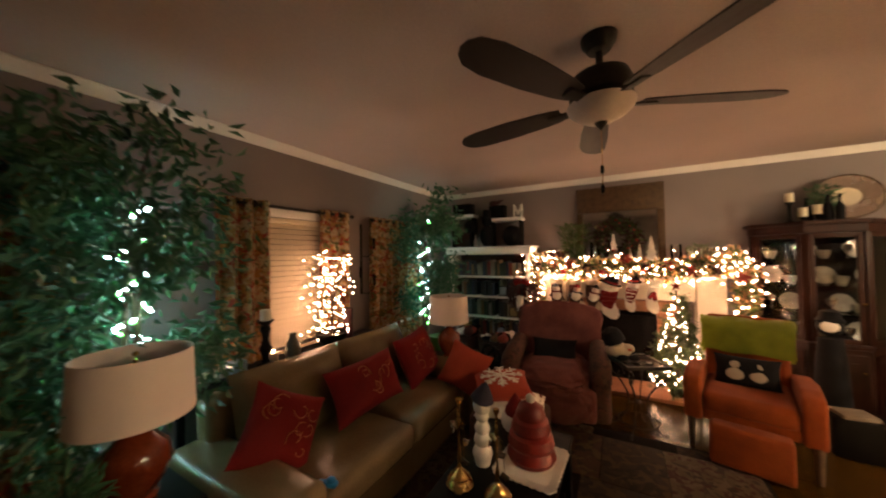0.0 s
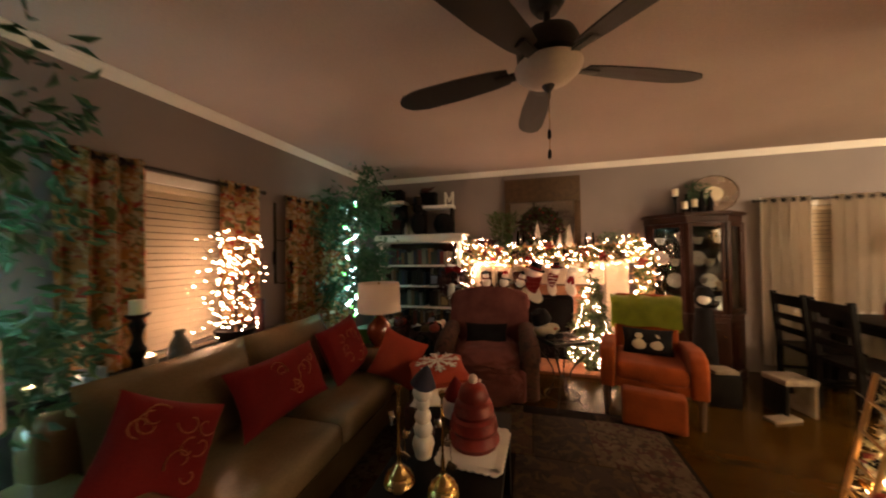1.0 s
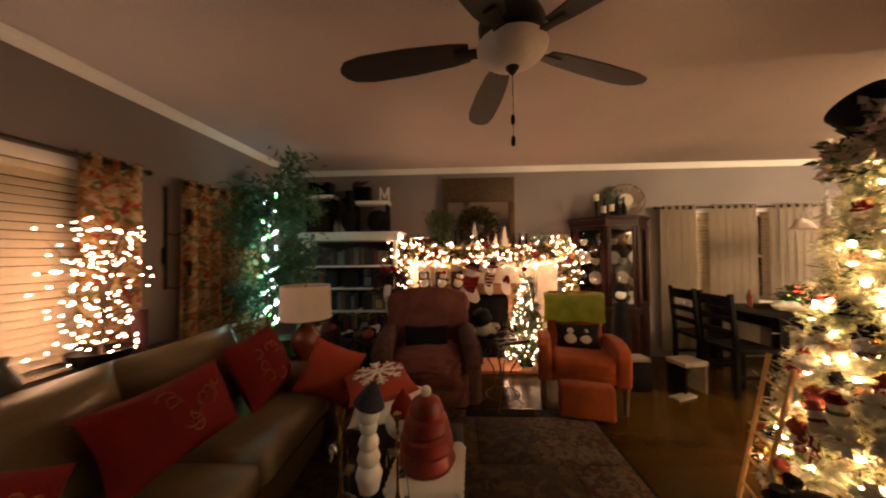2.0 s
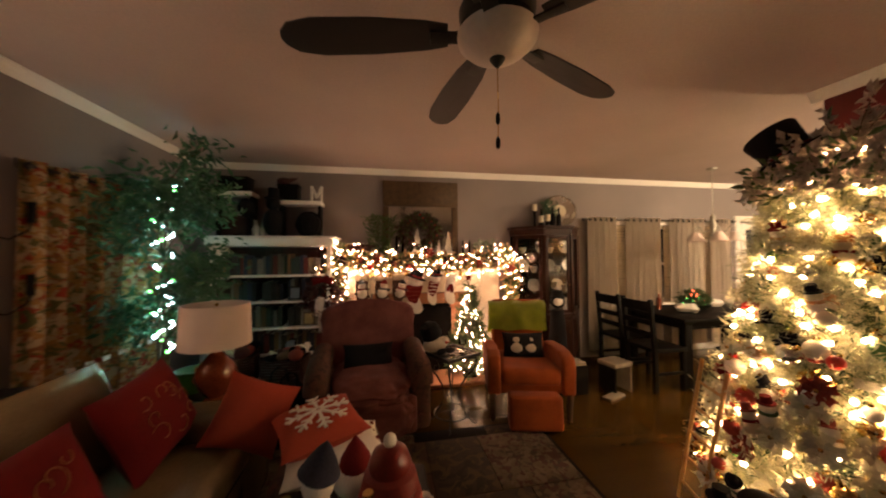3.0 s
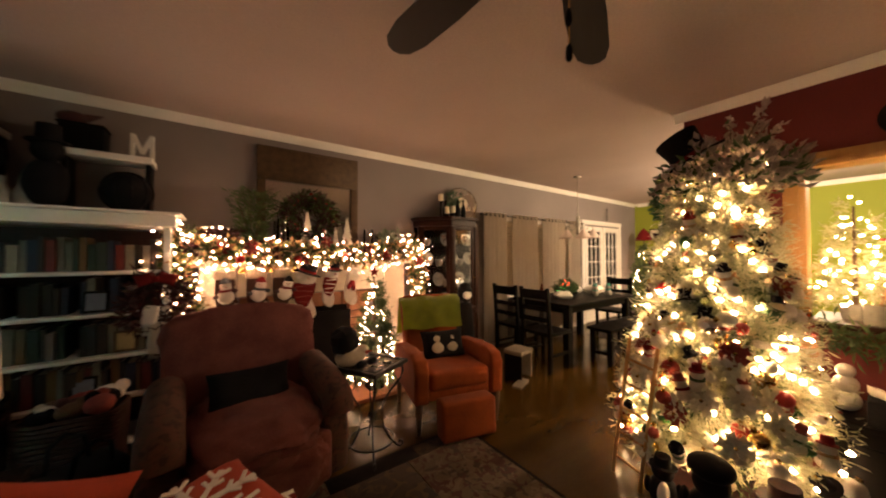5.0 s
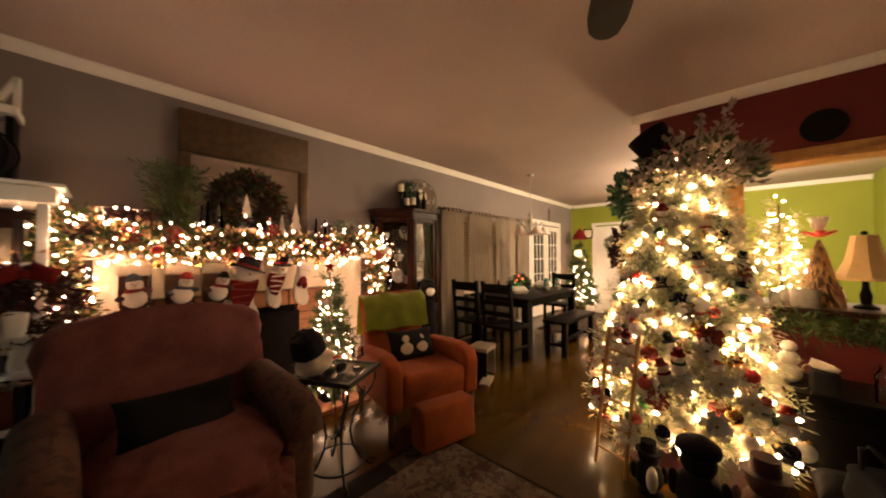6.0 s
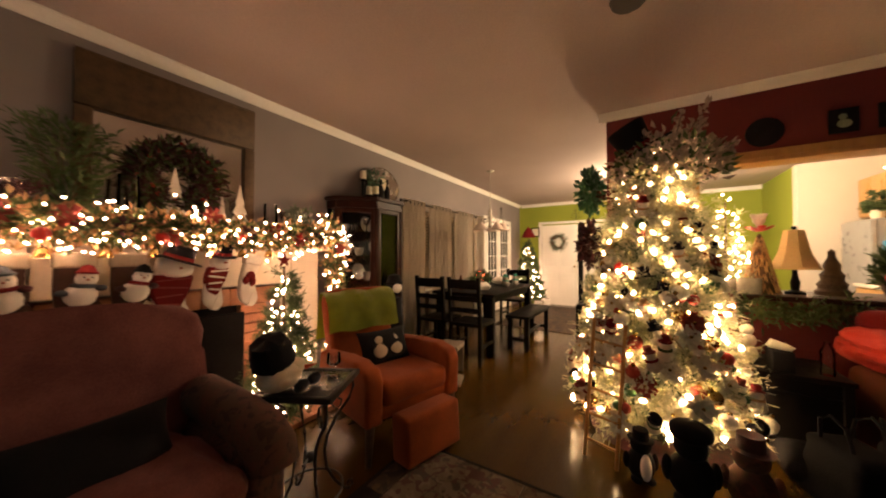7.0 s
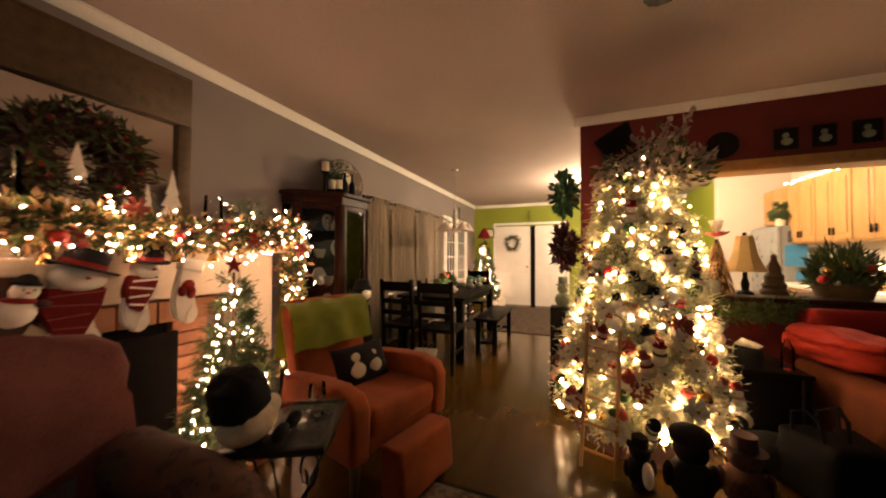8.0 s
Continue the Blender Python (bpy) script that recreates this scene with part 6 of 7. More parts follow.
def dining_chair(m, label):
    """Front towards local +y."""
    t = thing("dining_chair", label, "chair", m, "chairs round the dining table")
    part("seat", box(nb(), (0, 0, 0.45), (0.42, 0.42, 0.045), 0.012), M_BLACKWOOD, t)
    for i in (-1, 1):
        part("leg", box(nb(), (i * 0.18, 0.18, 0.215), (0.04, 0.04, 0.43), 0.004), M_BLACKWOOD, t)
        b = nb()
        box(b, (i * 0.19, -0.19, 0.24), (0.04, 0.045, 0.48), 0.004)
        box(b, (i * 0.19, -0.215, 0.73), (0.04, 0.04, 0.54), 0.004, rx=5)
        part("back_post", b, M_BLACKWOOD, t)
        part("stretcher", box(nb(), (i * 0.185, 0, 0.2), (0.025, 0.34, 0.03), 0.003), M_BLACKWOOD, t)
    for z, h in ((0.62, 0.06), (0.75, 0.06), (0.92, 0.11)):
        part("back_slat", box(nb(), (0, -0.205 - (z - 0.48) * 0.087, z), (0.36, 0.02, h), 0.006, rx=5), M_BLACKWOOD, t)
    return t


dining_chair(pose(2.82, 4.50, 0, 0, 0, -90), "black slat-back dining chair at the table's end")
dining_chair(pose(2.80, 4.01, 0, 0, 0, -90), "black slat-back dining chair at the table's end")
dining_chair(pose(4.95, 4.25, 0, 0, 0, 90), "black slat-back dining chair at the far end")
t = thing("bench", "black wooden bench along the dining table", "bench", pose(3.95, 3.66, 0))
part("seat", box(nb(), (0, 0, 0.44), (1.15, 0.32, 0.04), 0.008), M_BLACKWOOD, t)
for i in (-1, 1):
    for j in (-1, 1):
        part("leg", box(nb(), (i * 0.5, j * 0.11, 0.21), (0.06, 0.06, 0.42), 0.005), M_BLACKWOOD, t)
    part("rail", box(nb(), (i * 0.5, 0, 0.14), (0.03, 0.16, 0.04), 0.003), M_BLACKWOOD, t)
part("stretcher", box(nb(), (0, 0, 0.14), (0.97, 0.03, 0.04), 0.003), M_BLACKWOOD, t)
TT = 0.766
ring_b = thing("table_centrepiece", "low evergreen bowl with red and green lights on the dining table", "centrepiece", pose(3.75, 4.35, TT))
part("bowl", lathe(nb(), [(0.0, 0.0), (0.08, 0.0), (0.16, 0.05), (0.17, 0.07), (0.155, 0.07), (0.0, 0.03)], seg=22), M_BLACKWOOD, ring_b)
mesh, _ = cone_tree(0.26, 0.16, 70, 0.05, 0.05, 26, 1.0, 0.01)
part("greenery", mesh, M_PINE, ring_b, smooth=0)
M_RB, M_GB = glow_mat("red_bulb", (1.0, 0.08, 0.03), 8), glow_mat("small_green_bulb", (0.1, 0.9, 0.15), 6)
bulbs(surface_points(0.26, 0.16, 0.05, 12), ring_b, M_RB, 0.006, "red_bulb")
bulbs(surface_points(0.24, 0.15, 0.05, 10), ring_b, M_GB, 0.006, "green_bulb")
M_TEAL = plain_mat("teal_glaze", (0.05, 0.25, 0.2), 0.25)
for x, y in ((4.02, 4.05), (4.15, 4.12), (4.3, 4.0)):
    t = thing("snowman_jar", "small white snowman jar with a teal scarf on the dining table", "jar", pose(x, y, TT), "snowman jars")
    b = nb()
    ball(b, (0, 0, 0.05), 0.055, (1, 1, 0.95))
    ball(b, (0, 0, 0.125), 0.04)
    part("body", b, M_CHINA, t)
    part("scarf", lathe(nb(), [(0.036, 0.085), (0.045, 0.09), (0.045, 0.1), (0.036, 0.105)], seg=16), M_TEAL, t)
    part("hat", lathe(nb(), [(0.04, 0.15), (0.04, 0.156), (0.025, 0.158), (0.025, 0.19), (0.0, 0.192)], seg=14), M_TEAL, t)
for x, y, s in ((3.45, 4.2, 0.12), (4.42, 4.3, 0.15), (4.2, 4.5, 0.12)):
    b = nb()
    pillow(b, (s * 2, s * 1.4, s * 0.9), pose(0, 0, s * 0.42), 10, 0.2, 0.03, x)
    solid("tissue_paper", b, M_WHITE, "crumpled white tissue bundle on the dining table", "paper", group="crumpled tissue paper", m=pose(x, y, TT, 0, 0, 40 * x))
b = nb()
lathe(b, [(0.0, 0.0), (0.03, 0.0), (0.03, 0.13), (0.012, 0.17), (0.012, 0.2), (0.0, 0.2)], seg=14)
solid("red_bottle", b, M_CERAMIC, "dark red bottle on the dining table", "bottle", m=pose(3.3, 4.45, TT))

# chandelier
t = thing("chandelier", "pale iron chandelier with glass bell shades over the dining table", "chandelier", pose(4.0, 4.3, H))
M_PALE = noise_mat("antique_pale_metal", (0.35, 0.33, 0.28), (0.5, 0.47, 0.4), 0.5, 0.3, 8, 60, 0.2)
part("canopy", lathe(nb(), [(0.01, -0.03), (0.05, -0.025), (0.06, -0.001)], seg=20), M_PALE, t)
part("chain", tube(nb(), [(0, 0, -0.02), (0, 0, -0.62)], 0.005, 6), M_PALE, t)
part("column", lathe(nb(), [(0.008, -0.6), (0.03, -0.64), (0.02, -0.68), (0.045, -0.75), (0.02, -0.82), (0.035, -0.88), (0.0, -0.92)], seg=18), M_PALE, t)
M_BELL = glass_mat("ribbed_glass", (0.85, 0.85, 0.8), 0.2)
for k in range(5):
    a = 2 * math.pi * k / 5 + 0.3
    arm = part("arm", tube(nb(), [(0.02 * math.cos(a), 0.02 * math.sin(a), -0.80), (0.12 * math.cos(a), 0.12 * math.sin(a), -0.84), (0.165 * math.cos(a), 0.165 * math.sin(a), -0.76), (0.21 * math.cos(a), 0.21 * math.sin(a), -0.78), (0.21 * math.cos(a), 0.21 * math.sin(a), -0.85)], 0.007, 7), M_PALE, t)
    part("shade", lathe(nb(), [(0.03, -0.84), (0.045, -0.87), (0.085, -0.93), (0.10, -0.955), (0.097, -0.955), (0.04, -0.872)], (0.21 * math.cos(a), 0.21 * math.sin(a), 0), 20), M_SHADE, arm, "frosted bell shade")

# stool and books on the floor
M_FLEECE = noise_mat("worn_fleece", (0.13, 0.10, 0.07), (0.22, 0.18, 0.135), 0.95, 0, 12, 150, 0.6)
t = thing("step_stool", "small dark stool with a white fleece top", "stool", pose(2.27, 4.0, 0, 0, 0, 12))
part("seat", box(nb(), (0, 0, 0.30), (0.27, 0.23, 0.05), 0.015), M_FLEECE, t, "white fleece top")
for k in (-1, 1):
    part("side", box(nb(), (k * 0.115, 0, 0.1375), (0.025, 0.21, 0.275), 0.004), M_FLEECE if k > 0 else M_BLACKWOOD, t)
part("rail", box(nb(), (0, 0.08, 0.18), (0.205, 0.02, 0.08), 0.003), M_BLACKWOOD, t)
for i, (x, y, z, w, d, h) in enumerate(((1.80, 4.06, 0.0, 0.24, 0.2, 0.30), (1.80, 4.05, 0.3015, 0.2, 0.17, 0.03), (2.12, 3.84, 0.0, 0.26, 0.10, 0.025))):
    b = nb()
    box(b, (0, 0, h / 2), (w, d, h), 0.006)
    solid(("storage_box", "magazine", "magazine")[i], b, (M_BLACKWOOD, M_FLEECE, M_FLEECE)[i], ("dark storage box on the floor by the orange chair", "white magazine on the dark storage box", "white magazine lying on the wooden floor")[i], ("box", "magazine", "magazine")[i], m=pose(x, y, z, 0, 0, 15 * i - 8))

# far corner: tree with a red hat, presents, frame, wreath
fx, fy = 7.2, 4.66
t = thing("far_christmas_tree", "slim christmas tree with warm lights and a red hat on top", "christmas tree", pose(fx, fy, 0))
part("trunk", cyl(nb(), (0, 0, 0), 0.03, 0.01, 1.75, 8), M_BARK, t)
mesh, _ = cone_tree(1.8, 0.36, 240, 0.15, 0.09, 30, 1.0, 0.02)
part("needles", mesh, M_PINE, t, smooth=0)
part("hat", lathe(nb(), [(0.16, 1.70), (0.17, 1.72), (0.14, 1.78), (0.09, 1.88), (0.0, 1.98)], seg=18), M_REDCLOTH, t, "red felt hat")
sl = thing("tree_string_lights", "warm lights on the slim far tree", "string lights", pose(fx, fy, 0))
bulbs(surface_points(1.7, 0.36, 0.2, 120), sl, M_WARM, 0.009)
for i, (x, y, s) in enumerate(((7.0, 4.35, 0.16), (7.2, 4.25, 0.2), (7.3, 4.45, 0.14))):
    t = thing("present", "wrapped present in pale paper with red ribbon", "present", pose(x, y, 0, 0, 0, 20 * i), "presents under the far tree")
    part("box", box(nb(), (0, 0, s * 0.5), (s * 1.3, s, s), 0.004), M_WHITE, t)
    part("ribbon", box(nb(), (0, 0, s * 0.5), (s * 0.18, s + 0.006, s + 0.006), 0.002), M_REDCLOTH, t)
t = thing("picture_frame", "small framed picture high on the lime wall", "picture frame", pose(XFAR - 0.015, 4.62, 1.86))
part("frame", box(nb(), (0, 0, 0), (0.02, 0.22, 0.24), 0.004), M_BLACKWOOD, t)
part("picture", box(nb(), (-0.011, 0, 0), (0.004, 0.16, 0.18)), M_WAX, t)
ring_wreath("door_wreath", "round brown and white wreath hanging on the white door", pose(XFAR - 0.06, 4.03, 1.59, 0, 0, -90), 0.15, 0.06, M_SILVERLEAF, 420, M_BERRY)


def iron_tree(m):
    t = thing("iron_tree", "small black wire tree ornament above the door", "ornament", m, "wire trees")
    part("stem", tube(nb(), [(0, 0, 0), (0, 0, 0.3)], 0.006, 5), M_IRON, t)
    for k in range(4):
        for s in (-1, 1):
            part("branch", tube(nb(), [(0, 0, 0.06 + 0.06 * k), (0.06 * s * (1 - k / 5), 0, 0.05 + 0.06 * k), (0.13 * s * (1 - k / 5), 0, 0.08 + 0.06 * k)], 0.004, 5), M_IRON, t)


iron_tree(pose(XFAR - 0.035, 3.62, 2.116, 0, 0, 90))
iron_tree(pose(6.3, YF - 0.03, 2.091))

# dark runner rug under the dining end
solid("runner_rug", box(nb(), (6.0, 3.7, 0.006), (2.6, 1.7, 0.01), 0.003), M_RUG[0], "dark brown rug beyond the dining table", "rug")

# ---- round the big tree ----
t = thing("tree_topper_hat", "black felt top hat tilted over the tree top", "hat", pose(2.03, 2.28, 1.99, -28, -12, 0))
part("brim", lathe(nb(), [(0.0, 0.0), (0.21, 0.0), (0.21, 0.012), (0.0, 0.014)], seg=30), M_BLACK, t)
part("crown", lathe(nb(), [(0.115, 0.012), (0.11, 0.10), (0.125, 0.20), (0.12, 0.21), (0.0, 0.212)], seg=30), M_BLACK, t)
part("band", lathe(nb(), [(0.118, 0.014), (0.117, 0.05), (0.105, 0.05), (0.105, 0.014)], seg=30), M_REDCLOTH, t)
n = 1500
M_PALELEAF = noise_mat("dusty_flower_petals", (0.22, 0.16, 0.14), (0.52, 0.43, 0.37), 0.8, 0, 9, 60, 0.2)
a, s = RNG.uniform(0, 6.28, n), RNG.uniform(0, 1, n)
rr = 0.31 * np.sqrt(RNG.uniform(0, 1, n))
p = np.stack([2.06 + rr * np.cos(a), 2.13 + rr * np.sin(a) * 1.05, 1.80 + 0.24 * (1 - (rr / 0.33) ** 2) * s + 0.06 * s], axis=1) + RNG.normal(size=(n, 3)) * 0.022
w = np.stack([np.cos(a) * rr / 0.3, np.sin(a) * rr / 0.3, np.full(n, 0.35)], axis=1) + RNG.normal(size=(n, 3)) * 0.75
t = thing("tree_topper_bouquet", "pale floral and feather bouquet on the tree top", "bouquet")
part("pale_leaves", leaves(p[:1080], w[:1080], RNG.uniform(0.04, 0.085, 1080), 0.036, 0.5), M_PALELEAF, t, smooth=0)
part("dark_leaves", leaves(p[1080:], w[1080:], RNG.uniform(0.05, 0.09, n - 1080), 0.028, 0.4), M_PINE, t, smooth=0)
b = nb()
base, way = [], []
for k in range(16):
    q = RNG.uniform(0, 6.28)
    d = np.array([math.cos(q) * 0.8, math.sin(q) * 0.9, RNG.uniform(0.4, 1.0)])
    f = np.array([2.06, 2.1, 1.92])
    L = RNG.uniform(0.16, 0.30)
    tube(b, [tuple(f), tuple(f + d * L * 0.6), tuple(f + d * L + np.array([0, 0, -0.03]))], 0.004, 5, 0.002)
    for j in range(26):
        u = RNG.uniform(0.4, 1)
        base.append(f + d * L * u)
        way.append(d * 0.6 + RNG.normal(size=3) * 0.7)
part("feather_stem", b, M_BARK, t)
part("feather_plume", leaves(np.array(base), np.array(way), 0.05, 0.024, 0.5), M_PALELEAF, t, smooth=0)

sl = thing("tree_string_lights", "warm lights among the tree top bouquet", "string lights")
bulbs([(2.06 + 0.24 * math.cos(k * 2.4) * math.sqrt(k / 16), 2.13 + 0.24 * math.sin(k * 2.4) * math.sqrt(k / 16), 1.88 + 0.12 * (1 - k / 16)) for k in range(16)], sl, M_TREEB, 0.010)
# ornaments on the tree
ORN = [M_BERRY, M_BRASS, M_SILVER, M_WHITE, noise_mat("green_bauble", (0.012, 0.05, 0.012), (0.03, 0.11, 0.02), 0.4, 0.1, 5, 20, 0.02), M_BLACK, noise_mat("red_matte", (0.22, 0.02, 0.015), (0.36, 0.05, 0.03), 0.7, 0, 6, 60, 0.2)]
first = {}
for k, q in enumerate(surface_points(1.8, 0.53, 0.2, 220, 1.06, 0.14)):
    i = (0, 3, 1, 6, 3, 2, 5, 3, 4, 6, 1)[k % 11]
    if i not in first:
        b = nb()
        if i == 5:
            lathe(b, [(0.0, -0.018), (0.042, -0.018), (0.044, -0.013), (0.026, -0.011), (0.024, 0.022), (0.027, 0.03), (0.0, 0.031)], seg=14)
        else:
            ball(b, (0, 0, 0), 0.032, sub=2)
        o = solid("ornament", b, ORN[i], ("glossy red ball ornament", "gold ball ornament", "silver ball ornament", "white plush ball ornament", "green ball ornament", "small black hat ornament", "matte red ball ornament")[i] + " hanging on the flocked tree", "ornament", group="ornaments on the flocked tree")
        cap = part("cap", cyl(nb(), (0, 0, 0.03), 0.009, 0.009, 0.012, 8), M_BRASS, o)
        first[i] = o
    else:
        o = copy_thing(first[i], Matrix())
    sc = (0.8, 1.05, 1.3, 1.5)[k % 4]
    o.matrix_basis = pose(TX + q[0], TY + q[1], q[2], RNG.normal() * 20, RNG.normal() * 20, RNG.uniform(0, 360)) @ Matrix.Diagonal((sc, sc, sc, 1))


def snow_ornament(q, k):
    t = thing("snowman_ornament", "little white snowman ornament with a dark hat and coloured scarf", "ornament", pose(TX + q[0], TY + q[1], q[2], RNG.normal() * 12, RNG.normal() * 12, math.degrees(math.atan2(q[1], q[0])) + 90), "snowman ornaments")
    part("body", ball(ball(nb(), (0, 0, 0), 0.042, (1, 1, 0.95)), (0, 0, 0.06), 0.032), (M_WHITE, M_CREAMFELT, M_WAX)[k % 3], t)
    part("hat", lathe(nb(), [(0.0, 0.08), (0.037, 0.08), (0.037, 0.086), (0.024, 0.088), (0.022, 0.12), (0.0, 0.122)], seg=12), (M_DUSTY, M_BLACK, M_REDCLOTH, M_GILT_LIT)[k % 4], t)
    part("scarf", lathe(nb(), [(0.026, 0.028), (0.036, 0.03), (0.036, 0.042), (0.026, 0.044)], seg=12), (M_GILT_LIT, M_REDCLOTH, M_PINE)[k % 3], t)


for k, q in enumerate(surface_points(1.75, 0.53, 0.25, 60, 1.08, 0.14)):
    snow_ornament(q, k)
# pale ribbon loops
for k, q in enumerate(surface_points(1.75, 0.53, 0.2, 44, 1.06, 0.14)):
    b = nb()
    pillow(b, (0.16, 0.055, 0.012), None, 8, 0.2, 0.02, k)
    solid("ribbon_loop", b, M_FLOCK if k % 3 else M_WHITE, "pale wide ribbon loop on the flocked tree", "ribbon", group="ribbon loops", m=pose(TX + q[0], TY + q[1], q[2], RNG.uniform(-40, 40), RNG.uniform(-40, 40), RNG.uniform(0, 360)))

# silk flowers tucked between the branches
def silk_flower(name, label, group, petal, mat):
    t = thing(name, label, "flower", None, group)
    first = None
    for lay in range(2):
        for q in range(6):
            m = pose(0, 0, 0.012 * lay, 0, 0, q * 60 + lay * 30) @ pose(petal * 0.42 * (1 - 0.25 * lay), 0, 0, 0, -18 - 22 * lay, 0) @ Matrix.Scale(1 - 0.25 * lay, 4)
            if first is None:
                first = part("petal", pillow(nb(), (petal, petal * 0.55, 0.008), None, 4, 0.5, 0.002, 1), mat, t)
                first.matrix_basis = m
            else:
                again(first, m, t)
    part("centre", ball(nb(), (0, 0, 0.022), 0.011, sub=1), M_BRASS, t)
    return t


M_SILK = noise_mat("ivory_silk", (0.5, 0.47, 0.36), (0.74, 0.71, 0.58), 0.75, 0, 8, 90, 0.2)
flower = {}
for k, q in enumerate(surface_points(1.82, 0.53, 0.2, 84, 1.09, 0.14)):
    m = Matrix.Translation((TX + q[0], TY + q[1], q[2])) @ Vector((q[0], q[1], 0.12)).to_track_quat("Z", "Y").to_matrix().to_4x4() @ pose(0, 0, 0, 0, 0, 31 * k)
    red = k % 6 == 2
    if red not in flower:
        flower[red] = silk_flower("silk_poinsettia", "red silk poinsettia tucked into the flocked tree", "red flowers on the flocked tree", 0.075, M_DUSTY) if red else silk_flower("silk_flower", "ivory silk flower tucked into the flocked tree", "white flowers on the flocked tree", 0.085, M_SILK)
        flower[red].matrix_basis = m
    else:
        copy_thing(flower[red], m)

# ladder leaning on the tree
t = thing("toy_ladder", "small wooden ladder leaning against the christmas tree", "ladder")
rails = [((1.56, 2.60, 0.0), (1.70, 2.55, 0.84)), ((1.50, 2.42, 0.0), (1.65, 2.37, 0.82))]
for f, e in rails:
    part("rail", tube(nb(), [f, e], 0.011, 8), M_OAK, t)
for k in range(5):
    u = 0.12 + 0.18 * k
    part("rung", tube(nb(), [tuple(np.array(f) + (np.array(e) - np.array(f)) * u) for f, e in rails], 0.008, 8), M_OAK, t)


def plush(x, y, h, body, head, hat, label, rz=0):
    """A squat standing plush figure in one mesh, with a hat beside it as its own thing."""
    b = nb()
    ball(b, (0, 0, h * 0.3), h * 0.28, (0.9, 0.85, 1.07), 3)
    ball(b, (0, 0, h * 0.68), h * 0.19, (1, 1, 1), 3)
    for k in (-1, 1):
        ball(b, (k * h * 0.26, 0, h * 0.35), h * 0.09, (0.7, 0.8, 1.9))
        ball(b, (k * h * 0.12, -h * 0.12, h * 0.05), h * 0.1, (1, 1.4, 0.5))
    solid("plush_figure", b, body, label, "plush toy", group="plush figures under the tree", m=pose(x, y, 0.0, 0, 0, rz))
    b = nb()
    if head == "bob":
        ball(b, (0, 0, h * 0.86), h * 0.2, (1.2, 1.2, 0.7), 3)
    else:
        lathe(b, [(h * 0.24, h * 0.78), (h * 0.24, h * 0.795), (h * 0.15, h * 0.80), (h * 0.14, h * 0.98), (0.0, h)], seg=20)
    solid("felt_hat", b, hat, "dark felt hat on a plush figure under the tree", "hat", group="hats of the plush figures", m=pose(x, y, 0.0, 0, 0, rz))


plush(1.50, 2.30, 0.28, M_BLACK, "hat", M_BLACK, "small black penguin plush standing under the tree", -70)
plush(1.46, 2.08, 0.40, M_BLACK, "bob", M_BLACK, "dark plush figure with a bushy black hat under the tree", -80)
plush(1.52, 1.84, 0.38, M_BROWNPLUSH, "hat", M_DARKLEAF, "brown plush bear with a dark red hat under the tree", -90)
b = nb()
ball(b, (0, 0, 0), 0.045, (1, 0.6, 1.5), 3)
solid("penguin_belly", b, M_WHITE, "white belly patch on the penguin plush", "decoration", m=pose(1.435, 2.275, 0.10))
cushion("lumbar_pillow", "dark bundle lying by the tree skirt", (0.3, 0.26, 0.2), pose(1.95, 1.52, 0.105), M_BLACK)
t = thing("tree_skirt", "dark red tree skirt spread under the christmas tree", "tree skirt", pose(TX, TY, 0.003))
part("cloth", lathe(nb(), [(0.0, 0.012), (0.2, 0.012), (0.38, 0.008), (0.42, 0.0), (0.38, 0.002), (0.0, 0.004)], seg=40), M_DARKLEAF, t)

# hanging silk plants at the end of the red wall
for z, mat, lab in ((1.88, M_LEAF, "dark green silk plant on the red wall's end"), (1.36, M_DARKLEAF, "burgundy silk poinsettia on the red wall's end")):
    n = 330
    t = thing("wall_plant", lab, "plant", pose(2.82, 2.70, z))
    a, e = RNG.uniform(0, 6.28, n), RNG.uniform(-1, 1, n)
    r = RNG.uniform(0.3, 1, n)[:, None]
    d = np.stack([np.cos(a) * np.sqrt(1 - e * e) * 0.12, np.sin(a) * np.sqrt(1 - e * e) * 0.10, e * 0.21], axis=1) * r
    part("leaves", leaves(d, d + RNG.normal(size=(n, 3)) * 0.04, RNG.uniform(0.06, 0.11, n), 0.05, 0.4), mat, t, smooth=0)
    part("wall_pocket", lathe(nb(), [(0.0, -0.12), (0.04, -0.1), (0.06, 0.0), (0.0, 0.0)], (0, -0.085, 0), 14), M_BARK, t)
b = nb()
box(b, (0, 0, 0.38), (0.2, 0.24, 0.76), 0.01)
solid("pedestal", b, M_BLACKWOOD, "narrow dark pedestal at the red wall's end", "pedestal", m=pose(2.86, 2.72, 0))
b = nb()
ball(b, (0, 0, 0.07), 0.08, (1, 1, 0.95), 3)
ball(b, (0, 0, 0.18), 0.055, sub=3)
lathe(b, [(0.07, 0.215), (0.07, 0.224), (0.045, 0.228), (0.045, 0.3), (0.0, 0.305)], seg=18)
solid("snowman_figurine", b, M_SILVERLEAF, "grey snowman figurine in a hat on the pedestal", "figurine", m=pose(2.86, 2.72, 0.76))

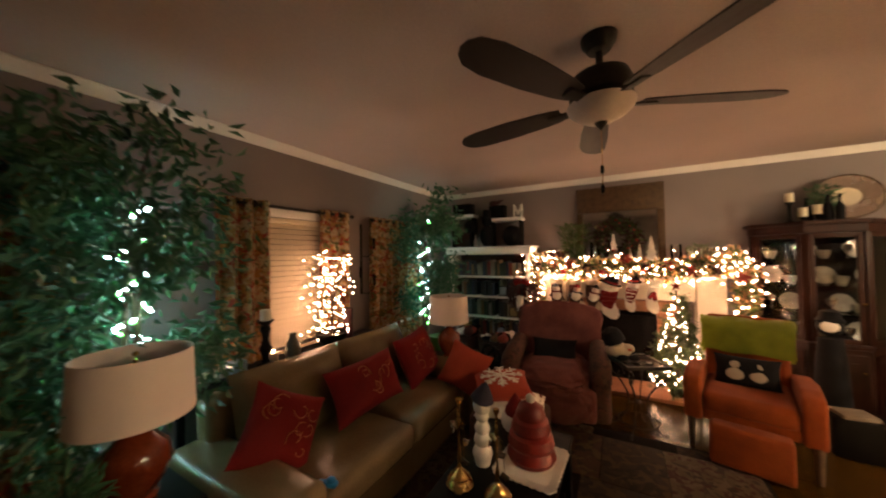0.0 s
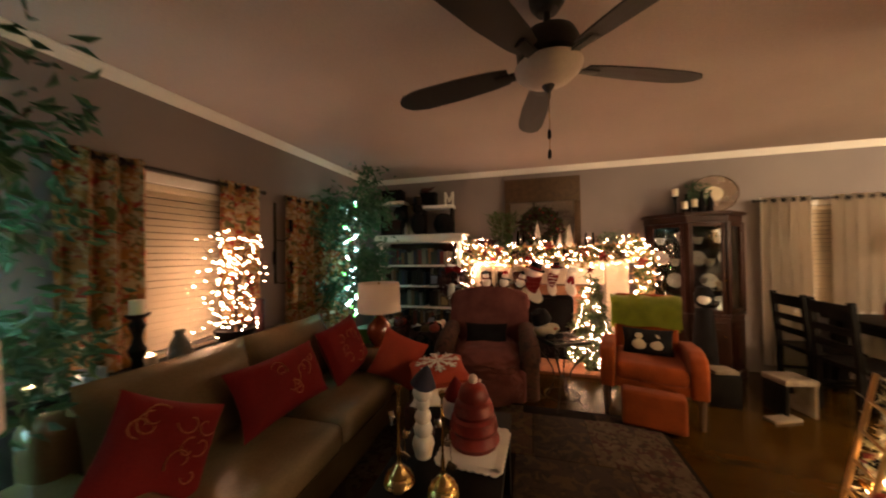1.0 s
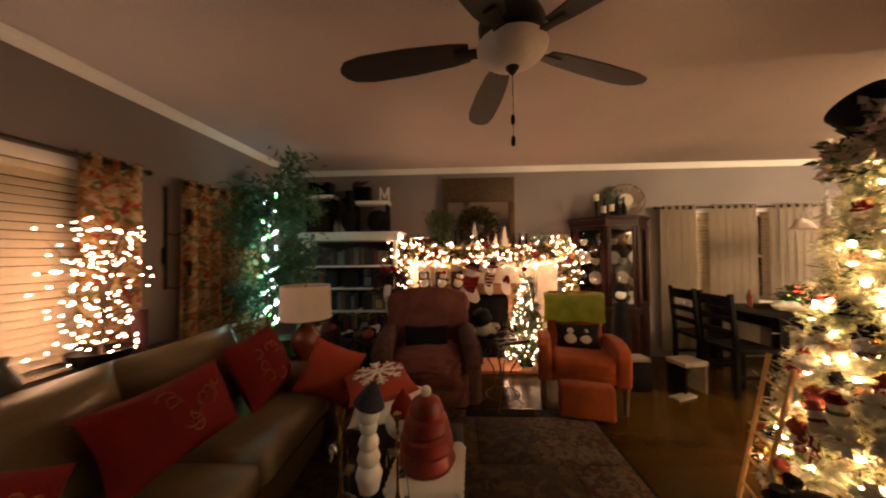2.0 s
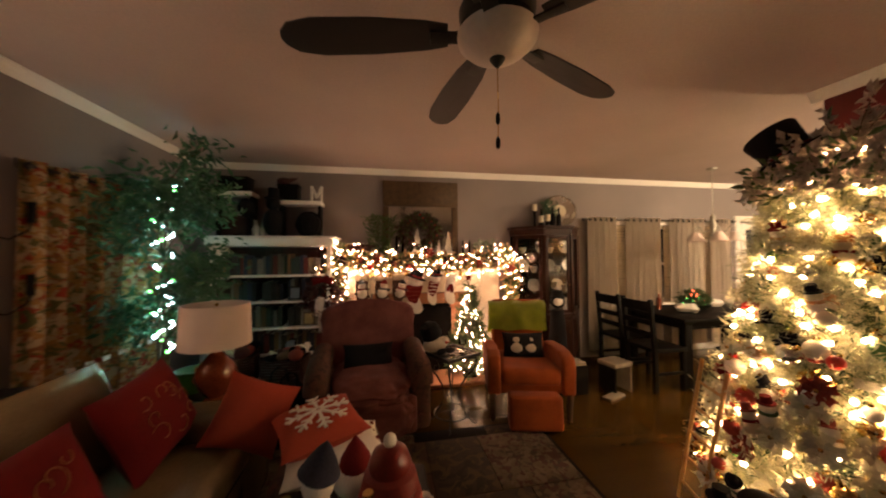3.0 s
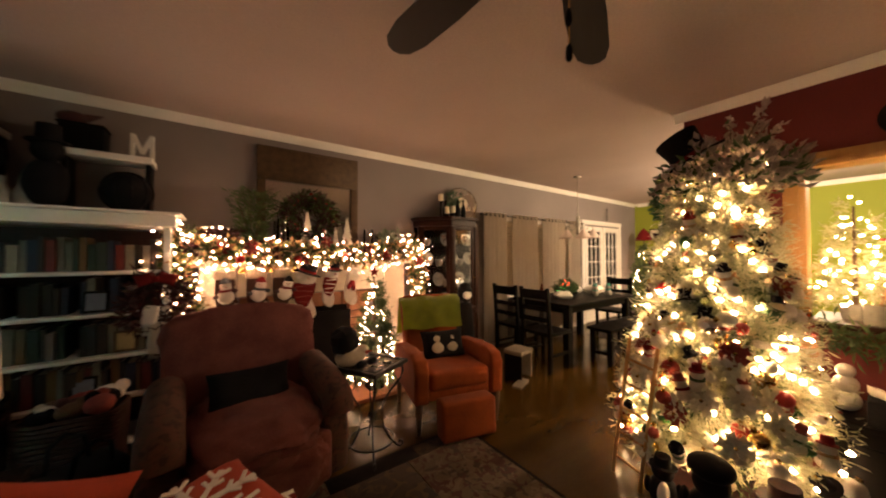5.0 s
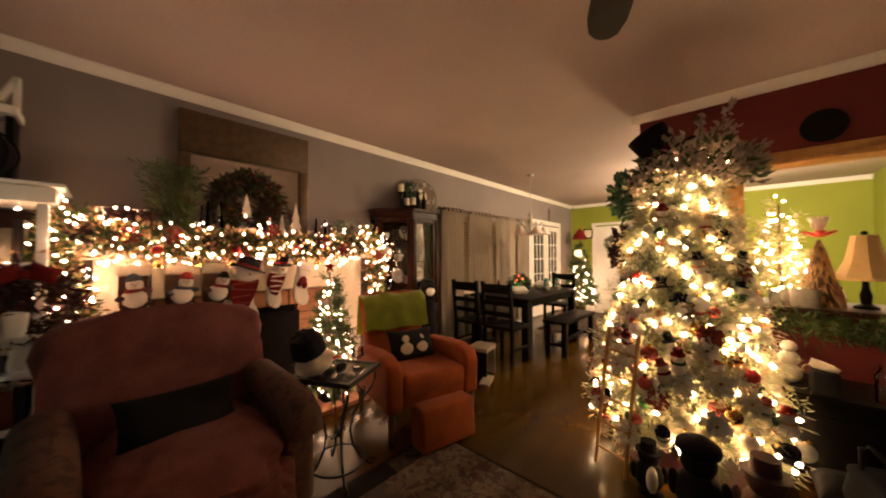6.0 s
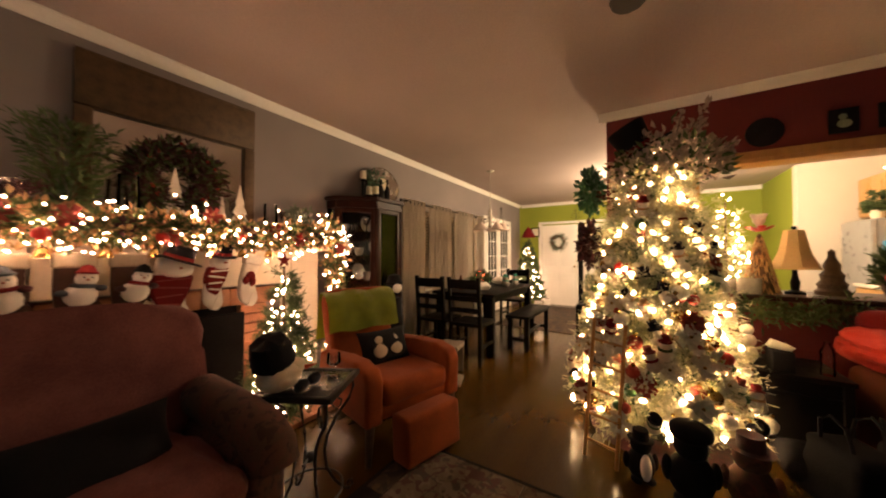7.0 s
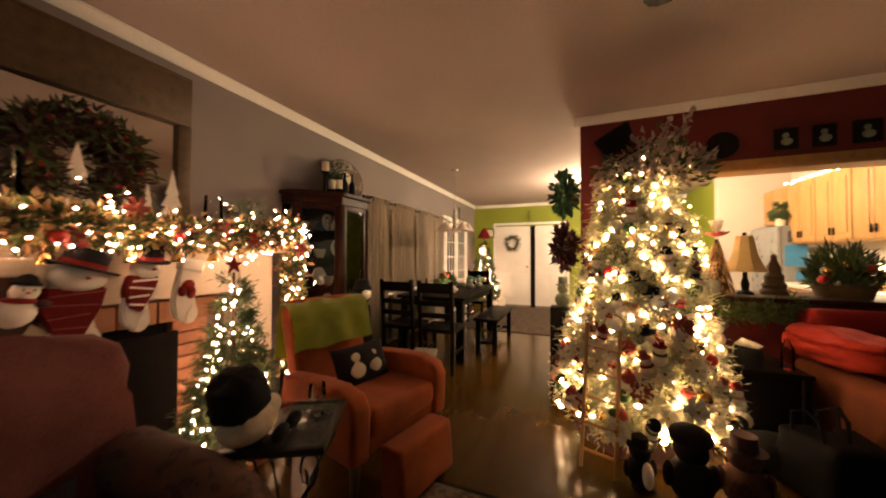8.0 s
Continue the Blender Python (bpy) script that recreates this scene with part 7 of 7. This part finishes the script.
# ---- by the red wall ----
et = end_table(2.25, 1.52, 0.46, 0.44, 0.56, "black end table beside the red armchair")
part("drawer", box(nb(), (0, 0, 0.31), (0.40, 0.38, 0.27), 0.006), M_BLACKWOOD, et)
t = thing("napkin_holder", "black holder with folded white napkins", "napkin holder", pose(2.10, 1.58, 0.561))
part("holder", box(nb(), (0, 0, 0.06), (0.13, 0.10, 0.12), 0.01), M_BLACK, t)
b = nb()
pillow(b, (0.13, 0.11, 0.03), pose(0, 0, 0.14, 25, 30, 0), 8, 0.1, 0.01, 1)
part("napkin", b, M_WHITE, t)
b = nb()
lathe(b, [(0.0, 0.0), (0.03, 0.0), (0.032, 0.02), (0.029, 0.05), (0.032, 0.08), (0.029, 0.1), (0.032, 0.13), (0.014, 0.17), (0.014, 0.19), (0.0, 0.19)], seg=18)
solid("water_bottle", b, M_GLASS, "clear plastic water bottle on the end table", "bottle", m=pose(2.12, 1.38, 0.561))
b = nb()
for z, r in ((0.05, 0.055), (0.135, 0.047), (0.205, 0.036)):
    ball(b, (0, 0, z), r, sub=3)
solid("snowman_figurine", b, M_WHITE, "plain white stacked snowman figurine on the end table", "figurine", m=pose(2.22, 1.70, 0.561))
M_RUST = noise_mat("dark_rust_plush", (0.10, 0.024, 0.008), (0.18, 0.045, 0.013), 0.9, 0, 6, 150, 0.4)
t = thing("red_armchair", "red plush armchair with orange arms beside the red wall", "armchair", pose(2.14, 0.68, 0, 0, 0, -90))
part("base", box(nb(), (0, 0, 0.22), (0.66, 0.8, 0.34), 0.05), M_RUST, t)
part("seat", box(nb(), (0, -0.06, 0.43), (0.60, 0.72, 0.16), 0.06, seg=4), M_REDCLOTH, t)
part("backrest", box(nb(), (0, 0.34, 0.60), (0.86, 0.20, 0.62), 0.08, rx=-10, seg=4), M_REDCLOTH, t)
for k in (-1, 1):
    part("arm", box(nb(), (k * 0.40, -0.04, 0.32), (0.2, 0.84, 0.50), 0.09, seg=5), M_RUST, t)
M_REDFLEECE = noise_mat("red_fleece", (0.34, 0.018, 0.011), (0.47, 0.036, 0.018), 0.95, 0, 6, 160, 0.6)
solid("red_throw", soft_roll((0.62, 0.40, 0.24), 5.0), M_REDFLEECE, "bright red fleece folded over the armchair arm", "blanket", m=pose(2.30, 1.02, 0.685, 6, 0, 10))
solid("red_seat_cushion", soft_roll((0.54, 0.48, 0.23), 9.0), M_REDFLEECE, "plump bright red fleece cushion on the armchair seat", "cushion", m=pose(2.02, 0.66, 0.61, -6, 0, 8))

# things hung on the red wall above the opening
for k, (y, w) in enumerate(((1.47, 0.22), (1.07, 0.14), (0.85, 0.13), (0.62, 0.15))):
    t = thing("wall_plaque", ("round black metal plaque on the red wall" if k == 0 else "small dark framed snowman picture on the red wall"), "plaque", pose(XR - 0.012, y, 2.2), "plaques over the pass-through")
    if k == 0:
        part("disc", cyl(nb(), (0.006, 0, 0), w / 2, w / 2, 0.018, 26, 0, -90, 0), M_BLACK, t)
    else:
        part("frame", box(nb(), (0, 0, 0), (0.02, w, 0.17), 0.004), M_BLACK, t)
        part("picture", ball(ball(nb(), (-0.011, 0, -0.022), 0.034, (0.15, 1.1, 0.9), 2), (-0.011, 0.006, 0.026), 0.022, (0.15, 1, 1), 2), M_SILVERLEAF, t, "pale painted snowman")
# ---- on the ledge of the pass-through ----
LZ = 0.961
t = thing("white_lit_tree", "white frosted tabletop tree with warm lights on the ledge", "christmas tree", pose(2.88, 1.68, LZ))
part("trunk", cyl(nb(), (0, 0, 0), 0.014, 0.006, 0.74, 8), M_BARK, t)
mesh, _ = cone_tree(0.85, 0.18, 90, 0.1, 0.05, 26, 1.0, 0.006)
part("needles", mesh, M_FLOCK, t, smooth=0)
part("pot", lathe(nb(), [(0.0, 0.0), (0.06, 0.0), (0.075, 0.1), (0.065, 0.1), (0.0, 0.08)], seg=18), M_CHINA, t)
sl = thing("tree_string_lights", "warm lights on the white ledge tree", "string lights", pose(2.88, 1.68, LZ))
bulbs(surface_points(0.86, 0.19, 0.1, 85), sl, M_TREEB, 0.0072)
t = thing("twig_cone_tree", "brown twig cone tree topped with a red and white flower", "ornament", pose(2.78, 1.50, LZ))
n = 520
u, a = RNG.uniform(0, 1, n), RNG.uniform(0, 6.28, n)
p = np.stack([0.10 * (1 - u) * np.cos(a), 0.10 * (1 - u) * np.sin(a), 0.02 + 0.44 * u], axis=1)
# twigs take the lit gold tone, brighter than their own brown
part("twig_cover", leaves(p, np.stack([np.cos(a) * 0.5, np.sin(a) * 0.5, -np.ones(n)], axis=1), 0.07, 0.008, 0.2), M_GILT_LIT, t, smooth=0)
part("core", cyl(nb(), (0, 0, 0), 0.085, 0.01, 0.46, 14), M_BARK, t)
b = nb()
for q in range(6):
    pillow(b, (0.1, 0.05, 0.02), pose(0.045 * math.cos(q * 1.05), 0.045 * math.sin(q * 1.05), 0.5, 0, -25, q * 60), 6, 0.4, 0.002, q)
part("red_petals", b, M_BERRY, t)
n = 60
a = RNG.uniform(0, 6.28, n)
part("white_petals", leaves(np.tile(np.array([[0, 0, 0.5]]), (n, 1)), np.stack([np.cos(a) * 0.38, np.sin(a) * 0.38, np.ones(n)], axis=1), 0.13, 0.02, 0.3), M_WHITE, t, smooth=0)
t = thing("ledge_lamp", "small lamp with an amber bell shade on the ledge", "lamp", Matrix.Translation((2.82, 1.30, LZ)) @ Matrix.Diagonal((1.15, 1.15, 1.1, 1)))
part("base", lathe(nb(), [(0.0, 0.0), (0.05, 0.0), (0.045, 0.015), (0.02, 0.03), (0.025, 0.08), (0.015, 0.12), (0.012, 0.2), (0.0, 0.2)], seg=18), M_BLACKWOOD, t)
M_AMBER = noise_mat("amber_shade", (0.55, 0.38, 0.18), (0.68, 0.5, 0.27), 0.8, 0, 5, 160, 0.2)
part("shade", lathe(nb(), [(0.13, 0.17), (0.10, 0.22), (0.075, 0.30), (0.05, 0.44), (0.047, 0.44), (0.072, 0.30), (0.127, 0.17)], seg=8), M_AMBER, t, "amber panelled bell shade")
part("finial", ball(nb(), (0, 0, 0.455), 0.014), M_BLACKWOOD, t)
t = thing("cone_tree_ornament", "dark stacked pine cone tree on the ledge", "ornament", pose(2.86, 1.10, LZ))
part("cone", lathe(nb(), [(0.0, 0.0), (0.085, 0.0), (0.09, 0.03), (0.07, 0.05), (0.078, 0.08), (0.058, 0.11), (0.063, 0.15), (0.042, 0.18), (0.046, 0.22), (0.02, 0.28), (0.02, 0.32), (0.0, 0.34)], seg=14), M_BARK, t)
t = thing("evergreen_basket", "large evergreen arrangement with red flowers on the ledge", "arrangement", pose(2.82, 0.72, LZ))
part("basket", lathe(nb(), [(0.0, 0.0), (0.14, 0.0), (0.17, 0.1), (0.16, 0.1), (0.0, 0.08)], seg=22), M_BARK, t)
n = 1100
a, e, r = RNG.uniform(0, 6.28, n), RNG.uniform(0, 1, n), RNG.uniform(0.3, 1, n)
p = np.stack([0.15 * r * np.cos(a) * np.sqrt(1 - e * e * 0.9), 0.19 * r * np.sin(a) * np.sqrt(1 - e * e * 0.9), 0.08 + 0.30 * e * r], axis=1)
part("evergreen", leaves(p, p * 2 + RNG.normal(size=(n, 3)) * 0.15, RNG.uniform(0.06, 0.11, n), 0.014, 0.3), M_PINE, t, smooth=0)
for k in range(9):
    q = k * 0.7
    part("berry", ball(nb(), (-0.11 + 0.02 * (k % 3), 0.17 * math.cos(q), 0.14 + 0.1 * abs(math.sin(q))), 0.032, sub=2), (M_BERRY, M_BRASS, M_WHITE)[k % 3], t)
n = 700
s = RNG.uniform(0, 1, n)
p = np.stack([2.60 + RNG.normal(size=n) * 0.035, 1.05 + 0.75 * s, 0.90 + RNG.normal(size=n) * 0.04 - 0.06 * np.sin(s * 3.1)], axis=1)
t = thing("ledge_swag", "pine swag draped along the front of the ledge", "garland")
part("needles", leaves(p, RNG.normal(size=(n, 3)), RNG.uniform(0.06, 0.1, n), 0.013, 0.3), M_PINE, t, smooth=0)
part("stem", tube(nb(), [(2.585, 1.05, 0.9), (2.58, 1.4, 0.85), (2.585, 1.8, 0.9)], 0.008, 6), M_BARK, t)
b = nb()
ball(b, (0, 0, 0.06), 0.06, (1, 1, 1), 3)
lathe(b, [(0.04, 0.1), (0.05, 0.13), (0.045, 0.13), (0.0, 0.11)], seg=14)
solid("ceramic_jar", b, M_CERAMIC, "round orange ceramic jar on the ledge", "jar", m=pose(2.93, 1.42, LZ))
b = nb()
cyl(b, (0, 0, 0), 0.07, 0.075, 0.12, 22)
solid("white_canister", b, M_CHINA, "white canister on the ledge", "canister", m=pose(2.70, 1.58, LZ))

# ---- kitchen beyond ----
for i in range(4):
    x = 3.55 + 0.56 * i
    t = thing("wall_cabinet", "oak kitchen wall cabinet with a panelled door", "cabinet", pose(x, -0.45, 1.45), "oak wall cabinets")
    part("body", box(nb(), (0, 0, 0.42), (0.555, 0.33, 0.84), 0.003), M_OAK, t)
    for k in (-1, 1):
        d = part("door", box(nb(), (k * 0.138, 0.174, 0.42), (0.268, 0.018, 0.80), 0.004), M_OAK, t)
        part("raised_panel", box(nb(), (k * 0.138, 0.187, 0.42), (0.17, 0.012, 0.66), 0.006), M_OAK, d)
        part("handle", box(nb(), (k * 0.03, 0.195, 0.12), (0.01, 0.02, 0.09), 0.003), M_IRON, d)
    t = thing("base_cabinet", "oak kitchen base cabinet under the worktop", "cabinet", pose(x, -0.31, 0), "oak base cabinets")
    part("body", box(nb(), (0, 0, 0.43), (0.555, 0.58, 0.86), 0.003), M_OAK, t)
    part("door", box(nb(), (0, 0.3, 0.40), (0.52, 0.018, 0.66), 0.005), M_OAK, t)
    part("drawer", box(nb(), (0, 0.3, 0.79), (0.52, 0.018, 0.1), 0.005), M_OAK, t)
solid("worktop", box(nb(), (4.39, -0.30, 0.885), (2.26, 0.63, 0.04), 0.006), M_CREAM, "pale kitchen worktop", "worktop", "structure")
t = thing("soffit_string_lights", "white string lights laid along the top of the oak cabinets", "string lights", pose(0, 0, 0))
pts = [(3.4 + 2.2 * k / 26, -0.33 + RNG.normal() * 0.02, 2.315 + abs(RNG.normal()) * 0.02) for k in range(27)]
bulbs(pts, t, M_TREEB, 0.011)
part("wire", tube(nb(), pts, 0.003, 4), M_IRON, t)
t = thing("wall_cabinet", "short oak wall cabinet above the refrigerator", "cabinet", pose(5.80, -0.45, 1.76), "oak wall cabinets")
part("body", box(nb(), (0, 0, 0.265), (0.58, 0.33, 0.53), 0.003), M_OAK, t)
for k in (-1, 1):
    d = part("door", box(nb(), (k * 0.143, 0.174, 0.265), (0.278, 0.018, 0.50), 0.004), M_OAK, t)
    part("raised_panel", box(nb(), (k * 0.143, 0.187, 0.265), (0.18, 0.012, 0.36), 0.006), M_OAK, d)
t = thing("refrigerator", "grey refrigerator with blue notes and pictures on it", "refrigerator", pose(5.73, -0.40, 0))
part("body", box(nb(), (0, 0, 0.86), (0.66, 0.50, 1.70), 0.015), plain_mat("appliance_enamel", (0.2, 0.2, 0.19), 0.35), t)
part("door", box(nb(), (0, 0.278, 1.2), (0.67, 0.05, 0.98), 0.012), plain_mat("appliance_door", (0.25, 0.25, 0.24), 0.3), t)
part("door", box(nb(), (0, 0.278, 0.36), (0.67, 0.05, 0.66), 0.012), plain_mat("appliance_drawer", (0.25, 0.25, 0.24), 0.3), t)
NOTE = [plain_mat("blue_note", (0.05, 0.25, 0.5), 0.6), plain_mat("dark_note", (0.04, 0.05, 0.08), 0.6), plain_mat("pale_note", (0.6, 0.58, 0.5), 0.6)]
for k, (y, z, w, h) in enumerate(((0.1, 1.55, 0.2, 0.16), (-0.12, 1.5, 0.16, 0.2), (0.12, 1.28, 0.24, 0.3), (-0.14, 1.22, 0.18, 0.2), (0.0, 1.0, 0.2, 0.14))):
    part("note", box(nb(), (-0.333, y * 0.8, z), (0.004, w, h)), NOTE[(1, 2, 0, 2, 0)[k]], t)
for y in (-0.48, -0.2):
    t = thing("topiary", "small green potted topiary on the refrigerator", "plant", pose(5.52, y, 1.711), "topiaries")
    part("pot", lathe(nb(), [(0.0, 0.0), (0.05, 0.0), (0.07, 0.1), (0.06, 0.1), (0.0, 0.08)], seg=16), M_WAX, t)
    mesh, _ = cone_tree(0.36, 0.085, 60, 0.1, 0.035, 22, 1.0, 0.02)
    part("foliage", mesh, M_PINE, t, smooth=0)
t = thing("counter_lamp", "small lit lamp glowing on the kitchen worktop", "lamp", pose(4.2, -0.35, 0.906))
part("base", cyl(nb(), (0, 0, 0), 0.05, 0.03, 0.15, 16), M_BRASS, t)
part("globe", ball(nb(), (0, 0, 0.22), 0.08, sub=3), glow_mat("lamp_globe", (1.0, 0.8, 0.45), 4), t)
# dark winter arrangement round the near lamp
spray("table_spray", "dark evergreen spray on the end table below the lamp", -1.44, 0.70, 0.571, 0.24, 0.2, M_LEAF, 240)
for k in range(7):
    b = nb()
    ball(b, (0, 0, 0), 0.02 + 0.006 * (k % 2))
    solid("bauble", b, (M_SILVER, M_REDCLOTH)[k % 2], "small bauble lying on the dark end table", "ornament", group="baubles on the end table", m=pose(-1.38 - 0.05 * (k % 4), 0.64 + 0.045 * k, 0.571 + 0.02 + 0.006 * (k % 2)))
b = nb()
box(b, (0, 0, 0.012), (0.10, 0.035, 0.024), 0.01, seg=3)
ball(b, (0.02, 0, 0.03), 0.022, (1, 0.8, 0.8))
solid("blue_toy", b, plain_mat("blue_plastic", (0.02, 0.2, 0.5), 0.35), "small bright blue plastic toy on the sofa seat", "toy", m=pose(-0.99, 1.44, 0.497, 0, 0, 20))

# dark clutter beside the sofa end and under the red wall
def tote(x, y, w, d, h, mat, label, rz=0):
    t = thing("tote_bag", label, "bag", pose(x, y, 0, 0, 0, rz), "dark bags on the floor")
    b = box(nb(), (0, 0, h / 2), (w, d, h), 0.05, seg=4)
    for v in b.verts:
        v.co.x += 0.02 * math.sin(v.co.z * 17 + v.co.y * 9)
        v.co.y += 0.015 * math.sin(v.co.z * 13 + v.co.x * 11)
    part("sack", b, mat, t)
    for k in (-1, 1):
        part("strap", tube(nb(), [(-w * 0.25, k * d * 0.3, h - 0.02), (-w * 0.2, k * d * 0.36, h + 0.10), (0, k * d * 0.4, h + 0.14), (w * 0.2, k * d * 0.36, h + 0.10), (w * 0.25, k * d * 0.3, h - 0.02)], 0.009, 6), mat, t)


M_NAVY = noise_mat("navy_canvas", (0.002, 0.0022, 0.004), (0.005, 0.0052, 0.008), 0.9, 0, 8, 120, 0.4, spec=0.15)
tote(1.78, 1.42, 0.30, 0.22, 0.32, M_NAVY, "slumped navy canvas tote bag on the floor", 25)
tote(1.86, 1.20, 0.30, 0.22, 0.30, M_BLACK, "small black cloth bag by the end table", -15)
tote(-1.02, 3.72, 0.30, 0.26, 0.42, M_NAVY, "navy canvas bag beside the bookcase", 40)


def basket(x, y, w, d, h, label, rz=0):
    """A dark woven basket heaped with small toys."""
    t = thing("toy_basket", label, "basket", pose(x, y, 0, 0, 0, rz), "dark baskets before the bookcase")
    b = nb()
    for k in range(int(h / 0.028)):
        z = 0.014 + 0.028 * k
        g = 0.9 + 0.1 * z / h
        pts = [(w / 2 * g * math.copysign(abs(math.cos(a)) ** 0.5, math.cos(a)), d / 2 * g * math.copysign(abs(math.sin(a)) ** 0.5, math.sin(a)), z + 0.004 * math.sin(9 * a + k)) for a in np.linspace(0, 2 * math.pi, 29)]
        tube(b, pts, 0.0155, 5)
    part("weave", b, M_DARKWOOD, t, "dark woven cane")
    part("bottom", box(nb(), (0, 0, 0.012), (w * 0.86, d * 0.86, 0.02)), M_BLACKWOOD, t)
    part("lining", box(nb(), (0, 0, h * 0.5), (w * 0.84, d * 0.84, h * 0.86), 0.02), M_BLACK, t)
    return t


TOYS = (M_DUSTY, M_NAVY, M_WHITE, M_BARK, M_DARKLEAF)
for x, y, w, d, h, rz in ((-1.74, 4.50, 0.46, 0.32, 0.50, 6), (-1.22, 4.46, 0.44, 0.32, 0.46, -8)):
    basket(x, y, w, d, h, "dark woven basket heaped with small toys", rz)
    for k in range(9):
        b = nb()
        rad = 0.045 + 0.014 * (k % 3)
        ball(b, (0, 0, 0), rad, (1.2, 1, 0.8))
        ball(b, (rad * 0.9, 0, rad * 0.5), rad * 0.55)
        solid("soft_toy", b, TOYS[(k * 2 + int(h * 100)) % 5], "small soft toy heaped in a dark basket", "plush toy", group="soft toys in the baskets", m=pose(x + (k % 3 - 1) * w * 0.27, y + (k // 3 - 1) * d * 0.27, h * 0.93 + rad * 0.75, 0, 0, 47 * k))
